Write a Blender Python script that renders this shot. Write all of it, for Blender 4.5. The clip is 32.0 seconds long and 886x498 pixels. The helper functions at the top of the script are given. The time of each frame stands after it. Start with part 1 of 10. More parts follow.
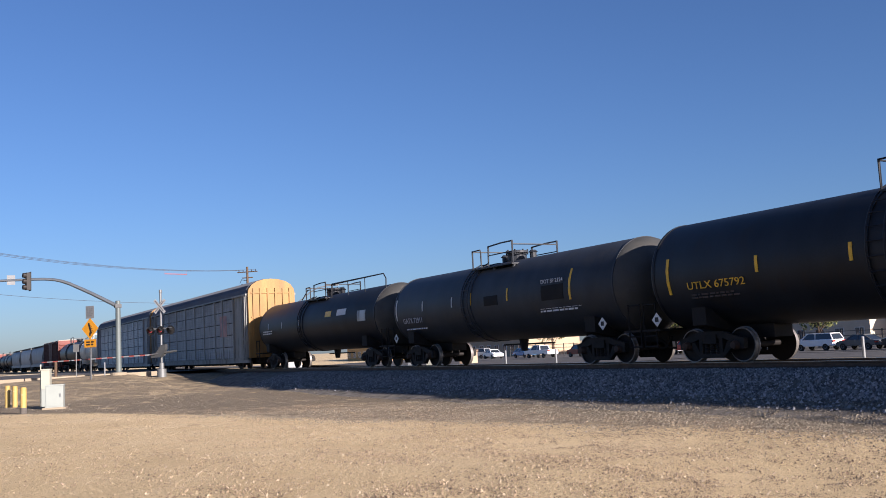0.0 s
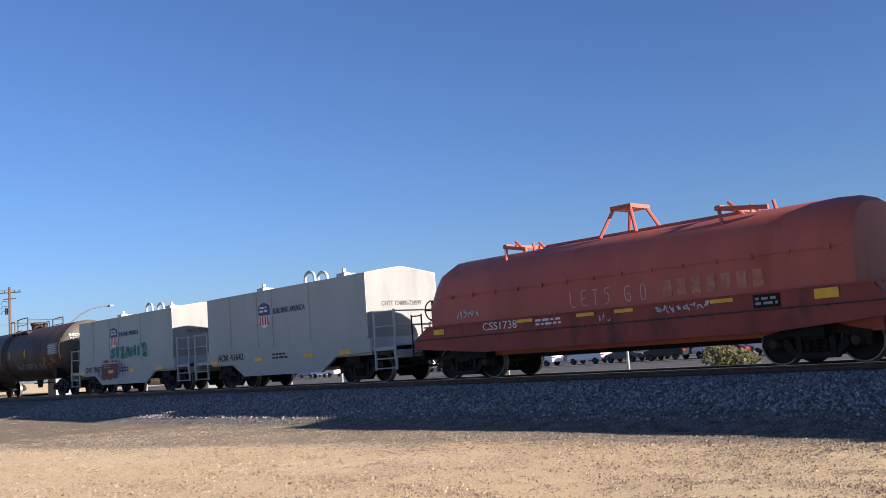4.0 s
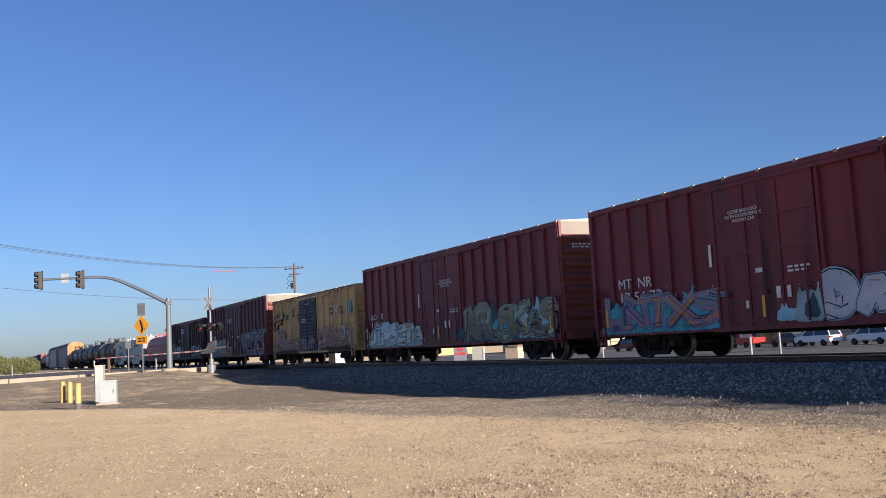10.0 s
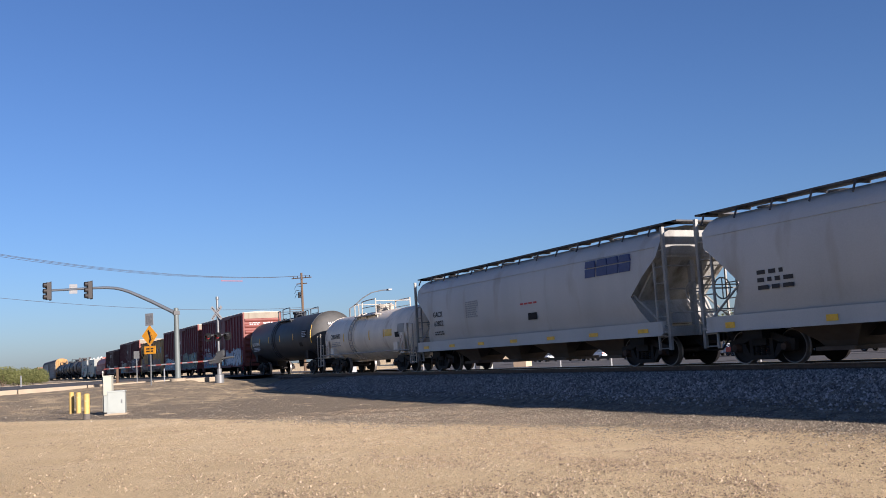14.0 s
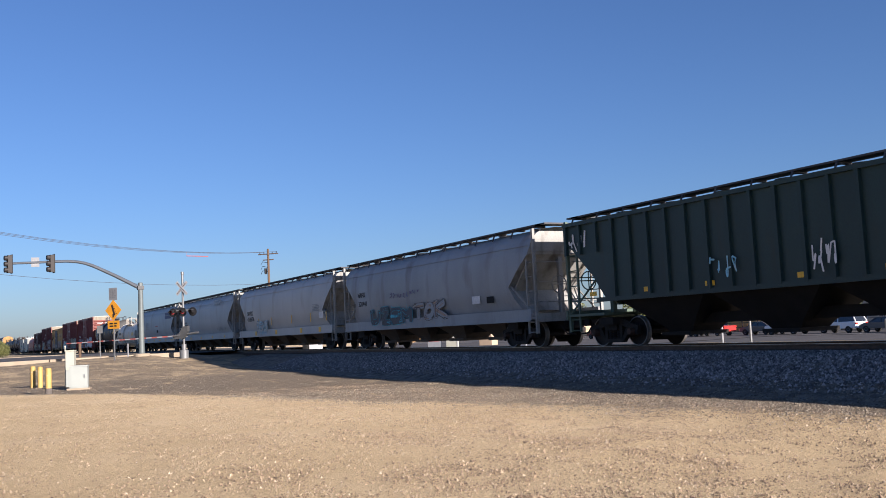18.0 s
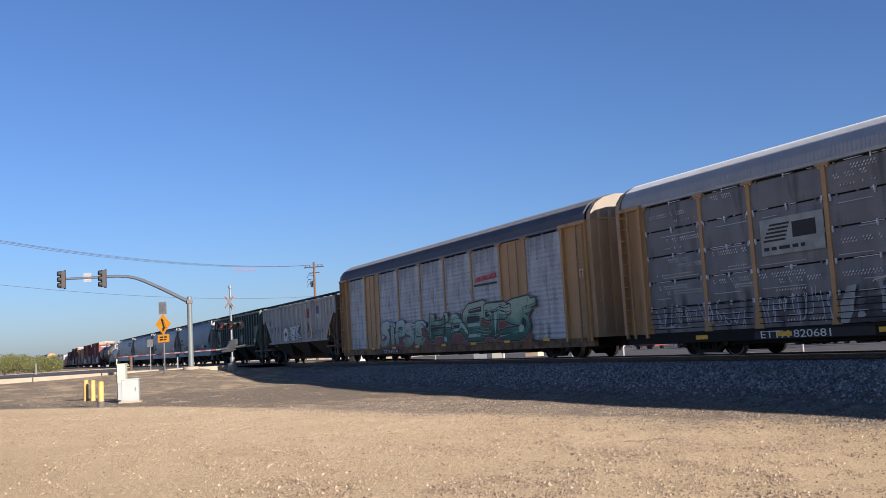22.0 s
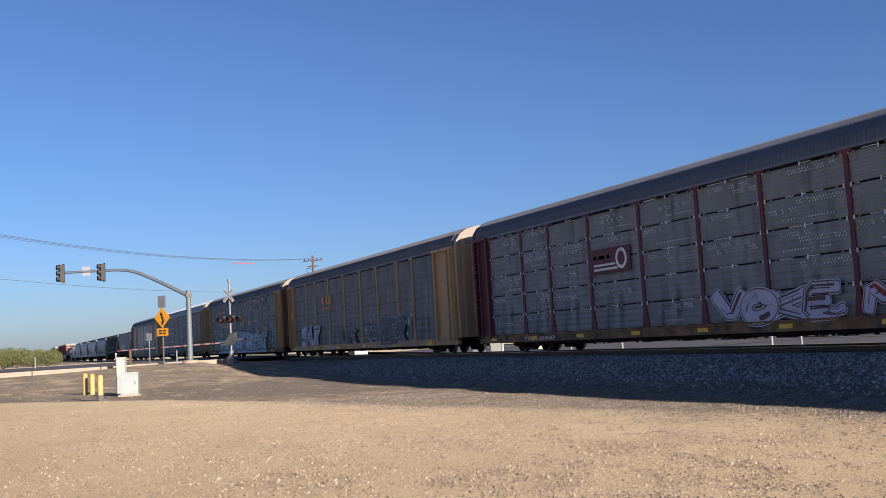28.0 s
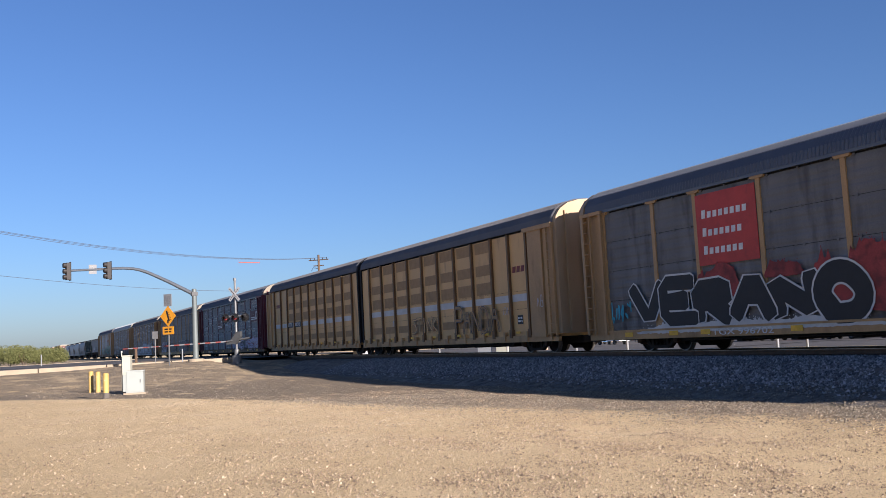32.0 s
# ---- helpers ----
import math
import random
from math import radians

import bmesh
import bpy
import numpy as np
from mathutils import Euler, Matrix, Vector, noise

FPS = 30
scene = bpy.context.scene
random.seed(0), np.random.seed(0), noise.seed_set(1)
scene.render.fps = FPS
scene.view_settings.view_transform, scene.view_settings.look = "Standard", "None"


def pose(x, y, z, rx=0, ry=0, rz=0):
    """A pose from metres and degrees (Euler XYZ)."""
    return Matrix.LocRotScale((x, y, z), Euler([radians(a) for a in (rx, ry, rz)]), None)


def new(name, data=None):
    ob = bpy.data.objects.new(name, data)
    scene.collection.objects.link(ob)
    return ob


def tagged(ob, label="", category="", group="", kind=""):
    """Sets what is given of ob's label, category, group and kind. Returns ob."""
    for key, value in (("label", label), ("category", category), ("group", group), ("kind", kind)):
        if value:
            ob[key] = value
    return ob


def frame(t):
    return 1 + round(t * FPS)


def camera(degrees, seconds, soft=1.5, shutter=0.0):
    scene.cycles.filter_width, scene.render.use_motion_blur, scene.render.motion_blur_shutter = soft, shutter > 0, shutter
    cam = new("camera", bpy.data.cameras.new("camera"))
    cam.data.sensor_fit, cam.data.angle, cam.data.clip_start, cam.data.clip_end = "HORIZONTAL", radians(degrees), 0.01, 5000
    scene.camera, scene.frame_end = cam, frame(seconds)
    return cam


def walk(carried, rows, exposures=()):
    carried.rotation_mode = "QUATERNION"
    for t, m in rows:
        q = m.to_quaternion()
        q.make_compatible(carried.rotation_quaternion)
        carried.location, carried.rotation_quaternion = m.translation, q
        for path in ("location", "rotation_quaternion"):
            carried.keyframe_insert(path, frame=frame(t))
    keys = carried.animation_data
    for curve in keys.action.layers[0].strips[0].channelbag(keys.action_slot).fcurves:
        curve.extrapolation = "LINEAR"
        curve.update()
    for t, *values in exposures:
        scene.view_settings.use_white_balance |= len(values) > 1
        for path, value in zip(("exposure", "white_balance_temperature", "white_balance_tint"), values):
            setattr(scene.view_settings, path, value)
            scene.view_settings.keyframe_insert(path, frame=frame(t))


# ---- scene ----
EYE = (0.0, 0.0, 1.6)
# seconds, heading from the track's normal, tilt, roll
TURNS = [
    (0.0, 60.40, 6.04, 2.87),
    (0.5, 61.88, 6.09, 3.11),
    (1.0, 62.59, 6.17, 2.98),
    (1.5, 62.19, 6.29, 2.69),
    (2.0, 60.77, 6.56, 2.80),
    (2.5, 56.90, 6.83, 3.73),
    (3.0, 50.73, 7.15, 4.56),
    (3.5, 47.44, 6.84, 4.50),
    (4.0, 47.33, 6.42, 4.12),
    (4.5, 48.52, 6.31, 3.76),
    (6.5, 57.91, 6.81, 3.09),
    (7.0, 59.83, 6.82, 2.98),
    (7.5, 60.97, 6.74, 2.94),
    (8.0, 61.46, 6.53, 2.93),
    (8.5, 61.87, 6.30, 2.88),
    (9.0, 62.35, 6.06, 2.98),
    (9.5, 62.82, 5.91, 2.99),
    (10.0, 63.22, 5.89, 3.10),
    (10.5, 63.45, 6.01, 3.06),
    (11.0, 63.58, 6.17, 3.12),
    (11.5, 63.69, 6.34, 3.29),
    (12.0, 63.74, 6.52, 3.18),
    (12.5, 63.86, 6.54, 3.38),
    (13.0, 63.87, 6.52, 3.42),
    (13.5, 63.82, 6.52, 3.41),
    (15.5, 62.02, 5.88, 2.76),
    (16.0, 60.55, 5.84, 2.44),
    (16.5, 59.34, 5.70, 2.52),
    (17.0, 59.26, 5.44, 2.88),
    (17.5, 60.30, 5.11, 3.03),
    (18.0, 61.63, 4.99, 2.80),
    (18.5, 62.69, 4.99, 2.45),
    (19.0, 63.35, 5.00, 2.48),
    (19.5, 63.74, 5.14, 2.67),
    (20.0, 64.02, 5.34, 2.68),
    (20.5, 64.22, 5.49, 2.75),
    (21.0, 64.32, 5.57, 2.88),
    (21.5, 64.39, 5.61, 3.11),
    (22.0, 64.43, 5.84, 3.18),
    (22.5, 64.42, 6.13, 3.10),
    (23.0, 64.38, 6.32, 2.99),
    (23.5, 64.31, 6.40, 2.91),
    (24.0, 64.38, 6.33, 2.81),
    (24.5, 64.58, 6.13, 3.00),
    (25.0, 64.77, 6.00, 3.01),
    (25.5, 64.90, 5.89, 3.07),
    (26.0, 64.88, 5.80, 3.12),
    (26.5, 64.77, 5.67, 3.15),
    (28.5, 64.31, 5.36, 3.33),
    (29.0, 64.35, 5.31, 3.41),
    (29.5, 64.37, 5.25, 3.32),
    (30.0, 64.43, 5.22, 3.12),
    (30.5, 64.39, 5.22, 3.07),
    (31.0, 64.44, 5.30, 2.90),
    (31.5, 64.59, 5.37, 2.89),
    (32.0, 64.69, 5.45, 2.90),
]
cam = camera(51.0, 32.0, soft=0.9)
walk(cam, [(t, pose(*EYE, 90 + p, r, y)) for t, y, p, r in TURNS],
     exposures=[(t, e, 5970, 24) for t, e in ((0.0, 1.17), (2.0, 1.17), (2.8, 1.30), (3.4, 1.38), (4.6, 1.38), (7.0, 1.20), (10.0, 1.18), (12.0, 1.12), (13.5, 1.14), (16.0, 1.22), (18.0, 1.21), (19.5, 1.19), (22.0, 1.23), (26.0, 1.18), (29.0, 1.18), (32.0, 1.26))])

# ---- sky and sun: low sun behind the far side of the train ----
SUN_EL, SUN_AZ = 17.5, 15.0          # elevation; angle from +X towards +Y
world = bpy.data.worlds.new("world")
scene.world = world
world.use_nodes = True
wn = world.node_tree.nodes
sky = wn.new("ShaderNodeTexSky")
sky.sky_type = "NISHITA"
sky.sun_disc = False
sky.sun_elevation = radians(SUN_EL)
sky.sun_rotation = radians(90 - SUN_AZ)
sky.air_density, sky.dust_density, sky.ozone_density = 1.0, 0.68, 5.8
wn["Background"].inputs[1].default_value = 0.050
world.node_tree.links.new(sky.outputs[0], wn["Background"].inputs[0])
sun = new("sun", bpy.data.lights.new("sun", "SUN"))
sun.data.energy, sun.data.angle, sun.data.color = 5.0, radians(0.6), (1.0, 0.89, 0.70)
SUN_DIR = Vector((math.cos(radians(SUN_EL)) * math.cos(radians(SUN_AZ)),
                  math.cos(radians(SUN_EL)) * math.sin(radians(SUN_AZ)), math.sin(radians(SUN_EL))))
sun.rotation_mode = "QUATERNION"
sun.rotation_quaternion = SUN_DIR.to_track_quat("Z", "Y")


# ---- materials ----
def mat(name, color, rough=0.6, metal=0.0, vary=0.25, scale=3.0, bump=0.0, fine=40.0, dirt=None, dirt_amount=0.0, streak=1.0, spec=0.4, coord="Object"):
    """Base colour with broad stains and fine grain; streak below 1 stretches the stains upright."""
    m = bpy.data.materials.new(name)
    m.use_nodes = True
    nt = m.node_tree
    n, l = nt.nodes, nt.links
    b = n["Principled BSDF"]
    b.inputs["Roughness"].default_value, b.inputs["Metallic"].default_value = rough, metal
    b.inputs["Specular IOR Level"].default_value = spec
    tc = n.new("ShaderNodeTexCoord")
    mp = n.new("ShaderNodeMapping")
    mp.inputs["Scale"].default_value = (1, 1, streak)
    l.new(tc.outputs[coord], mp.inputs[0])
    big = n.new("ShaderNodeTexNoise")
    big.inputs["Scale"].default_value, big.inputs["Detail"].default_value = scale, 6
    l.new(mp.outputs[0], big.inputs["Vector"])
    small = n.new("ShaderNodeTexNoise")
    small.inputs["Scale"].default_value, small.inputs["Detail"].default_value = fine, 4
    l.new(tc.outputs[coord], small.inputs["Vector"])
    ramp = n.new("ShaderNodeMapRange")
    ramp.inputs["From Min"].default_value, ramp.inputs["From Max"].default_value = 0.3, 0.7
    ramp.inputs["To Min"].default_value, ramp.inputs["To Max"].default_value = 1 - vary, 1 + vary
    l.new(big.outputs[0], ramp.inputs[0])
    r2 = n.new("ShaderNodeMapRange")
    r2.inputs["From Min"].default_value, r2.inputs["From Max"].default_value = 0.3, 0.7
    r2.inputs["To Min"].default_value, r2.inputs["To Max"].default_value = 1 - vary * 0.5, 1 + vary * 0.5
    l.new(small.outputs[0], r2.inputs[0])
    mul = n.new("ShaderNodeMath")
    mul.operation = "MULTIPLY"
    l.new(ramp.outputs[0], mul.inputs[0]), l.new(r2.outputs[0], mul.inputs[1])
    hsv = n.new("ShaderNodeHueSaturation")
    hsv.inputs["Color"].default_value = (*color, 1)
    l.new(mul.outputs[0], hsv.inputs["Value"])
    out = hsv.outputs[0]
    if dirt:
        mix = n.new("ShaderNodeMix")
        mix.data_type = "RGBA"
        r3 = n.new("ShaderNodeMapRange")
        r3.inputs["From Min"].default_value, r3.inputs["From Max"].default_value = 0.62 - 0.3 * dirt_amount, 0.80 - 0.25 * dirt_amount
        d = n.new("ShaderNodeTexNoise")
        d.inputs["Scale"].default_value, d.inputs["Detail"].default_value = scale * 1.7, 8
        l.new(mp.outputs[0], d.inputs["Vector"])
        l.new(d.outputs[0], r3.inputs[0])
        l.new(r3.outputs[0], mix.inputs["Factor"])
        l.new(out, mix.inputs["A"])
        mix.inputs["B"].default_value = (*dirt, 1)
        out = mix.outputs["Result"]
    l.new(out, b.inputs["Base Color"])
    if bump:
        bp = n.new("ShaderNodeBump")
        bp.inputs["Strength"].default_value, bp.inputs["Distance"].default_value = bump, 0.03
        l.new(small.outputs[0], bp.inputs["Height"])
        l.new(bp.outputs[0], b.inputs["Normal"])
    return m


M_STEEL_DARK = mat("truck_steel", (0.014, 0.0128, 0.0122), 0.75, 0.2, 0.4, 4, 0.3)
M_WHEEL = mat("wheel_steel", (0.014, 0.012, 0.0115), 0.7, 0.3, 0.3, 3)
M_BEARING = mat("rusty_bearing_cap", (0.045, 0.026, 0.018), 0.7, 0.1, 0.3, 6)
M_TREAD = mat("polished_tread", (0.20, 0.19, 0.18), 0.5, 0.6, 0.2, 5)
M_RAIL = mat("rail_steel", (0.11, 0.07, 0.05), 0.6, 0.5, 0.3, 4, 0.2)
M_RAILHEAD = mat("rail_head", (0.45, 0.43, 0.41), 0.3, 0.9, 0.1, 6)
M_TIE = mat("tie_wood", (0.09, 0.07, 0.055), 0.9, 0, 0.4, 5, 0.6)


def ground_material():
    m = bpy.data.materials.new("dirt_and_gravel")
    m.use_nodes = True
    nt = m.node_tree
    n, l = nt.nodes, nt.links
    b = n["Principled BSDF"]
    b.inputs["Roughness"].default_value = 0.95
    b.inputs["Specular IOR Level"].default_value = 0.15
    tc = n.new("ShaderNodeTexCoord")

    def noise_node(s, d=6, rough=0.6):
        t = n.new("ShaderNodeTexNoise")
        t.inputs["Scale"].default_value, t.inputs["Detail"].default_value, t.inputs["Roughness"].default_value = s, d, rough
        l.new(tc.outputs["Object"], t.inputs["Vector"])
        return t

    def ramp(src, stops):
        r = n.new("ShaderNodeValToRGB")
        e = r.color_ramp.elements
        while len(e) < len(stops):
            e.new(0.5)
        for el, (p, c) in zip(e, stops):
            el.position, el.color = p, (*c, 1)
        l.new(src, r.inputs[0])
        return r

    def math_node(op, a, b, c=0.0):
        k = n.new("ShaderNodeMath")
        k.operation = op
        for sock, v in zip(k.inputs, (a, b, c)):
            if isinstance(v, (int, float)):
                sock.default_value = v
            else:
                l.new(v, sock)
        return k.outputs[0]

    def step_node(src, lo, hi):
        k = n.new("ShaderNodeMapRange")
        k.inputs["From Min"].default_value, k.inputs["From Max"].default_value = lo, hi
        l.new(src, k.inputs[0])
        return k.outputs[0]

    broad, mid, fine = noise_node(0.35), noise_node(2.2), noise_node(34, 8, 0.85)
    sand = ramp(broad.outputs[0], [(0.3, (0.585, 0.452, 0.262)), (0.55, (0.64, 0.503, 0.300)), (0.75, (0.685, 0.55, 0.343))])
    grain = ramp(fine.outputs[0], [(0.30, (0.55, 0.52, 0.49)), (0.44, (0.95, 0.95, 0.95)), (0.68, (1.12, 1.12, 1.12))])
    grav = ramp(noise_node(60, 3, 0.8).outputs[0], [(0.35, (0.095, 0.077, 0.054)), (0.52, (0.19, 0.156, 0.110)), (0.68, (0.33, 0.275, 0.198))])
    # gravel lies in a band along the track, with a ragged rim; distance across is y
    sep = n.new("ShaderNodeSeparateXYZ")
    l.new(tc.outputs["Object"], sep.inputs[0])
    bend = n.new("ShaderNodeMath")
    bend.operation = "MULTIPLY_ADD"
    bend.inputs[1].default_value, bend.inputs[2].default_value = 0.0075, -0.02
    l.new(sep.outputs[0], bend.inputs[0])
    lean = n.new("ShaderNodeMath")
    lean.operation = "MULTIPLY_ADD"
    l.new(sep.outputs[0], lean.inputs[0]), l.new(bend.outputs[0], lean.inputs[1]), l.new(sep.outputs[1], lean.inputs[2])
    wob = n.new("ShaderNodeMath")
    wob.operation = "MULTIPLY_ADD"
    wob.inputs[1].default_value = 2.2
    l.new(mid.outputs[0], wob.inputs[0]), l.new(lean.outputs[0], wob.inputs[2])
    band = n.new("ShaderNodeMapRange")
    band.inputs["From Min"].default_value, band.inputs["From Max"].default_value = 14.5, 15.3
    l.new(wob.outputs[0], band.inputs[0])
    far = n.new("ShaderNodeMapRange")
    far.inputs["From Min"].default_value, far.inputs["From Max"].default_value = 25.0, 23.0
    l.new(sep.outputs[1], far.inputs[0])
    # the band ends west of the cabinets; a narrow gravelled service track crosses beyond it
    wander = math_node("MULTIPLY_ADD", noise_node(0.22, 5).outputs[0], 9.0, sep.outputs[0])
    west = step_node(wander, -42.5, -39.5)
    lane = math_node("MULTIPLY", step_node(wander, -48.6, -47.4), step_node(wander, -44.2, -45.4))
    lane = math_node("MULTIPLY", lane, step_node(sep.outputs[1], 13.0, 11.0))
    lane = math_node("MULTIPLY", lane, step_node(sep.outputs[0], -58.0, -53.5))
    patch = step_node(noise_node(0.9, 5).outputs[0], 0.26, 0.40)
    f = math_node("MULTIPLY", band.outputs[0], far.outputs[0])
    rough_dirt = math_node("MULTIPLY", step_node(sep.outputs[0], -34.0, -40.0), step_node(noise_node(0.8, 6, 0.7).outputs[0], 0.22, 0.54))
    f = math_node("MULTIPLY", f, math_node("MAXIMUM", west, math_node("MULTIPLY", rough_dirt, 0.95)))
    f = math_node("MAXIMUM", math_node("MULTIPLY", f, patch), math_node("MULTIPLY", lane, 0.85))
    # small stones pressed into the dirt
    cells = n.new("ShaderNodeTexVoronoi")
    cells.inputs["Scale"].default_value = 42
    l.new(tc.outputs["Object"], cells.inputs["Vector"])
    tone = n.new("ShaderNodeSeparateColor")
    l.new(cells.outputs["Color"], tone.inputs[0])
    speck = ramp(tone.outputs[0], [(0.0, (0.56, 0.54, 0.52)), (0.16, (0.94, 0.93, 0.92)), (0.86, (1.03, 1.03, 1.02)), (1.0, (1.20, 1.19, 1.17))])
    stony = step_node(noise_node(0.55, 4).outputs[0], 0.30, 0.62)
    mul = n.new("ShaderNodeMix")
    mul.data_type, mul.blend_type = "RGBA", "MULTIPLY"
    mul.inputs["Factor"].default_value = 1
    l.new(sand.outputs[0], mul.inputs["A"]), l.new(grain.outputs[0], mul.inputs["B"])
    # the lot turns browner and darker towards low y
    low_side = step_node(math_node("MULTIPLY_ADD", noise_node(0.3, 4).outputs[0], 5.0, sep.outputs[1]), 8.5, 2.5)
    browned = n.new("ShaderNodeMix")
    browned.data_type, browned.blend_type = "RGBA", "MULTIPLY"
    browned.inputs["B"].default_value = (0.87, 0.855, 0.83, 1)
    l.new(low_side, browned.inputs["Factor"]), l.new(mul.outputs["Result"], browned.inputs["A"])
    peb = n.new("ShaderNodeMix")
    peb.data_type, peb.blend_type = "RGBA", "MULTIPLY"
    l.new(math_node("MULTIPLY_ADD", stony, 0.75, 0.2), peb.inputs["Factor"])
    l.new(browned.outputs["Result"], peb.inputs["A"]), l.new(speck.outputs[0], peb.inputs["B"])
    mix = n.new("ShaderNodeMix")
    mix.data_type = "RGBA"
    l.new(f, mix.inputs["Factor"])
    l.new(peb.outputs["Result"], mix.inputs["A"]), l.new(grav.outputs[0], mix.inputs["B"])
    l.new(mix.outputs["Result"], b.inputs["Base Color"])
    bp = n.new("ShaderNodeBump")
    bp.inputs["Strength"].default_value, bp.inputs["Distance"].default_value = 0.9, 0.05
    l.new(fine.outputs[0], bp.inputs["Height"])
    l.new(bp.outputs[0], b.inputs["Normal"])
    return m


M_GROUND = ground_material()


# ---- mesh helpers ----
def box(bm, x0, x1, y0, y1, z0, z1):
    v = [bm.verts.new(p) for p in ((x0, y0, z0), (x1, y0, z0), (x1, y1, z0), (x0, y1, z0), (x0, y0, z1), (x1, y0, z1), (x1, y1, z1), (x0, y1, z1))]
    for f in ((3, 2, 1, 0), (4, 5, 6, 7), (0, 1, 5, 4), (1, 2, 6, 5), (2, 3, 7, 6), (3, 0, 4, 7)):
        bm.faces.new([v[i] for i in f])


def bar(bm, a, b, r, seg=6):
    """A round bar from a to b."""
    a, b = Vector(a), Vector(b)
    d = (b - a).normalized()
    u = d.orthogonal().normalized()
    w = d.cross(u)
    rings = [[bm.verts.new(p + (u * math.cos(k * math.tau / seg) + w * math.sin(k * math.tau / seg)) * r) for k in range(seg)] for p in (a, b)]
    for k in range(seg):
        bm.faces.new((rings[0][k], rings[0][(k + 1) % seg], rings[1][(k + 1) % seg], rings[1][k]))
    bm.faces.new(rings[0][::-1]), bm.faces.new(rings[1])


def pipe(bm, pts, r, seg=6, r_end=None):
    """One bent tube along points, mitred at the bends, tapering to r_end."""
    pts = [Vector(p) for p in pts]
    n = len(pts)
    u = None
    rings = []
    for k, p in enumerate(pts):
        d = (pts[min(n - 1, k + 1)] - pts[max(0, k - 1)]).normalized()
        u = d.orthogonal().normalized() if u is None else (u - d * u.dot(d)).normalized()
        w = d.cross(u)
        q = r + ((r_end or r) - r) * k / max(1, n - 1)
        if 0 < k < n - 1:
            q /= max(0.6, (pts[k] - pts[k - 1]).normalized().dot(d))
        rings.append([bm.verts.new(p + (u * math.cos(j * math.tau / seg) + w * math.sin(j * math.tau / seg)) * q) for j in range(seg)])
    for a, b in zip(rings, rings[1:]):
        for j in range(seg):
            bm.faces.new((a[j], a[(j + 1) % seg], b[(j + 1) % seg], b[j]))
    bm.faces.new(rings[0][::-1]), bm.faces.new(rings[-1])


def prism(bm, prof, x0, x1, axis="x", caps=True):
    """A closed profile pushed along an axis. prof: (y, z) for x, (x, z) for y, (x, y) for z."""
    put = {"x": lambda s, a, b: (s, a, b), "y": lambda s, a, b: (a, s, b), "z": lambda s, a, b: (a, b, s)}[axis]
    rings = [[bm.verts.new(put(s, a, b)) for a, b in prof] for s in (x0, x1)]
    k = len(prof)
    for i in range(k):
        bm.faces.new((rings[0][i], rings[0][(i + 1) % k], rings[1][(i + 1) % k], rings[1][i]))
    if caps:
        bm.faces.new(rings[0][::-1]), bm.faces.new(rings[1])


def lathe(bm, prof, axis="x", seg=24, centre=(0, 0)):
    """(s, radius) along an axis; the ends close on a point or a cap."""
    put = {"x": lambda s, a, b: (s, centre[0] + a, centre[1] + b), "y": lambda s, a, b: (centre[0] + a, s, centre[1] + b), "z": lambda s, a, b: (centre[0] + a, centre[1] + b, s)}[axis]
    rings = [[bm.verts.new(put(s, r * math.cos(k * math.tau / seg), r * math.sin(k * math.tau / seg))) for k in range(seg)] for s, r in prof]
    for r0, r1 in zip(rings, rings[1:]):
        for k in range(seg):
            bm.faces.new((r0[k], r0[(k + 1) % seg], r1[(k + 1) % seg], r1[k]))
    bm.faces.new(rings[0][::-1]), bm.faces.new(rings[-1])


def make(bm, name, smooth=False):
    bmesh.ops.recalc_face_normals(bm, faces=bm.faces)
    me = bpy.data.meshes.new(name)
    bm.to_mesh(me)
    bm.free()
    if smooth:
        me.polygons.foreach_set("use_smooth", [True] * len(me.polygons))
        me.set_sharp_from_angle(angle=radians(35))
    return me


def part(name, bm, material, parent, label="", smooth=False, at=None):
    me = bm if isinstance(bm, bpy.types.Mesh) else make(bm, name, smooth)
    if material and not me.materials:
        me.materials.append(material)
    ob = new(name, me)
    ob.parent = parent
    if at is not None:
        ob.matrix_basis = at
    if label:
        ob["label"] = label
    return ob


def thing(name, label, category, group="", kind="", at=None):
    ob = new(name)
    ob.empty_display_size = 0.3
    if at is not None:
        ob.matrix_basis = at
    return tagged(ob, label, category, group, kind)


BM = bmesh.new
RAIL_Z, TRACK_Y = 0.82, 19.75


def smooth_step(a, b, x):
    k = min(1, max(0, (x - a) / (b - a)))
    return k * k * (3 - 2 * k)


# ---- ground ----
def ground_z(x, y):
    low = smooth_step(11.6, 13.6, y)     # beside the track the bank begins further west
    bank = smooth_step(-45 - 5 * low, -60 - 12 * low, x) * (0.62 + 0.26 * smooth_step(0, 11, y))
    west = smooth_step(-90, -160, x)
    z = bank * (1 - west) + 0.75 * west
    if y > 15.5:
        z = z + (min(z, 0.62) - z) * smooth_step(15.5, 17.0, y)
    if y > 23:
        k = smooth_step(23, 25, y)
        z = z * (1 - k) + 0.30 * k
        k = smooth_step(26, 42, y) * (1 - 0.8 * smooth_step(-170, -230, x))
        z = z * (1 - k) - 0.72 * k
    dip = -0.1 * smooth_step(6, 10, y) * (1 - smooth_step(19, 23, y)) * (1 - smooth_step(-35, -45, x))
    return z + dip


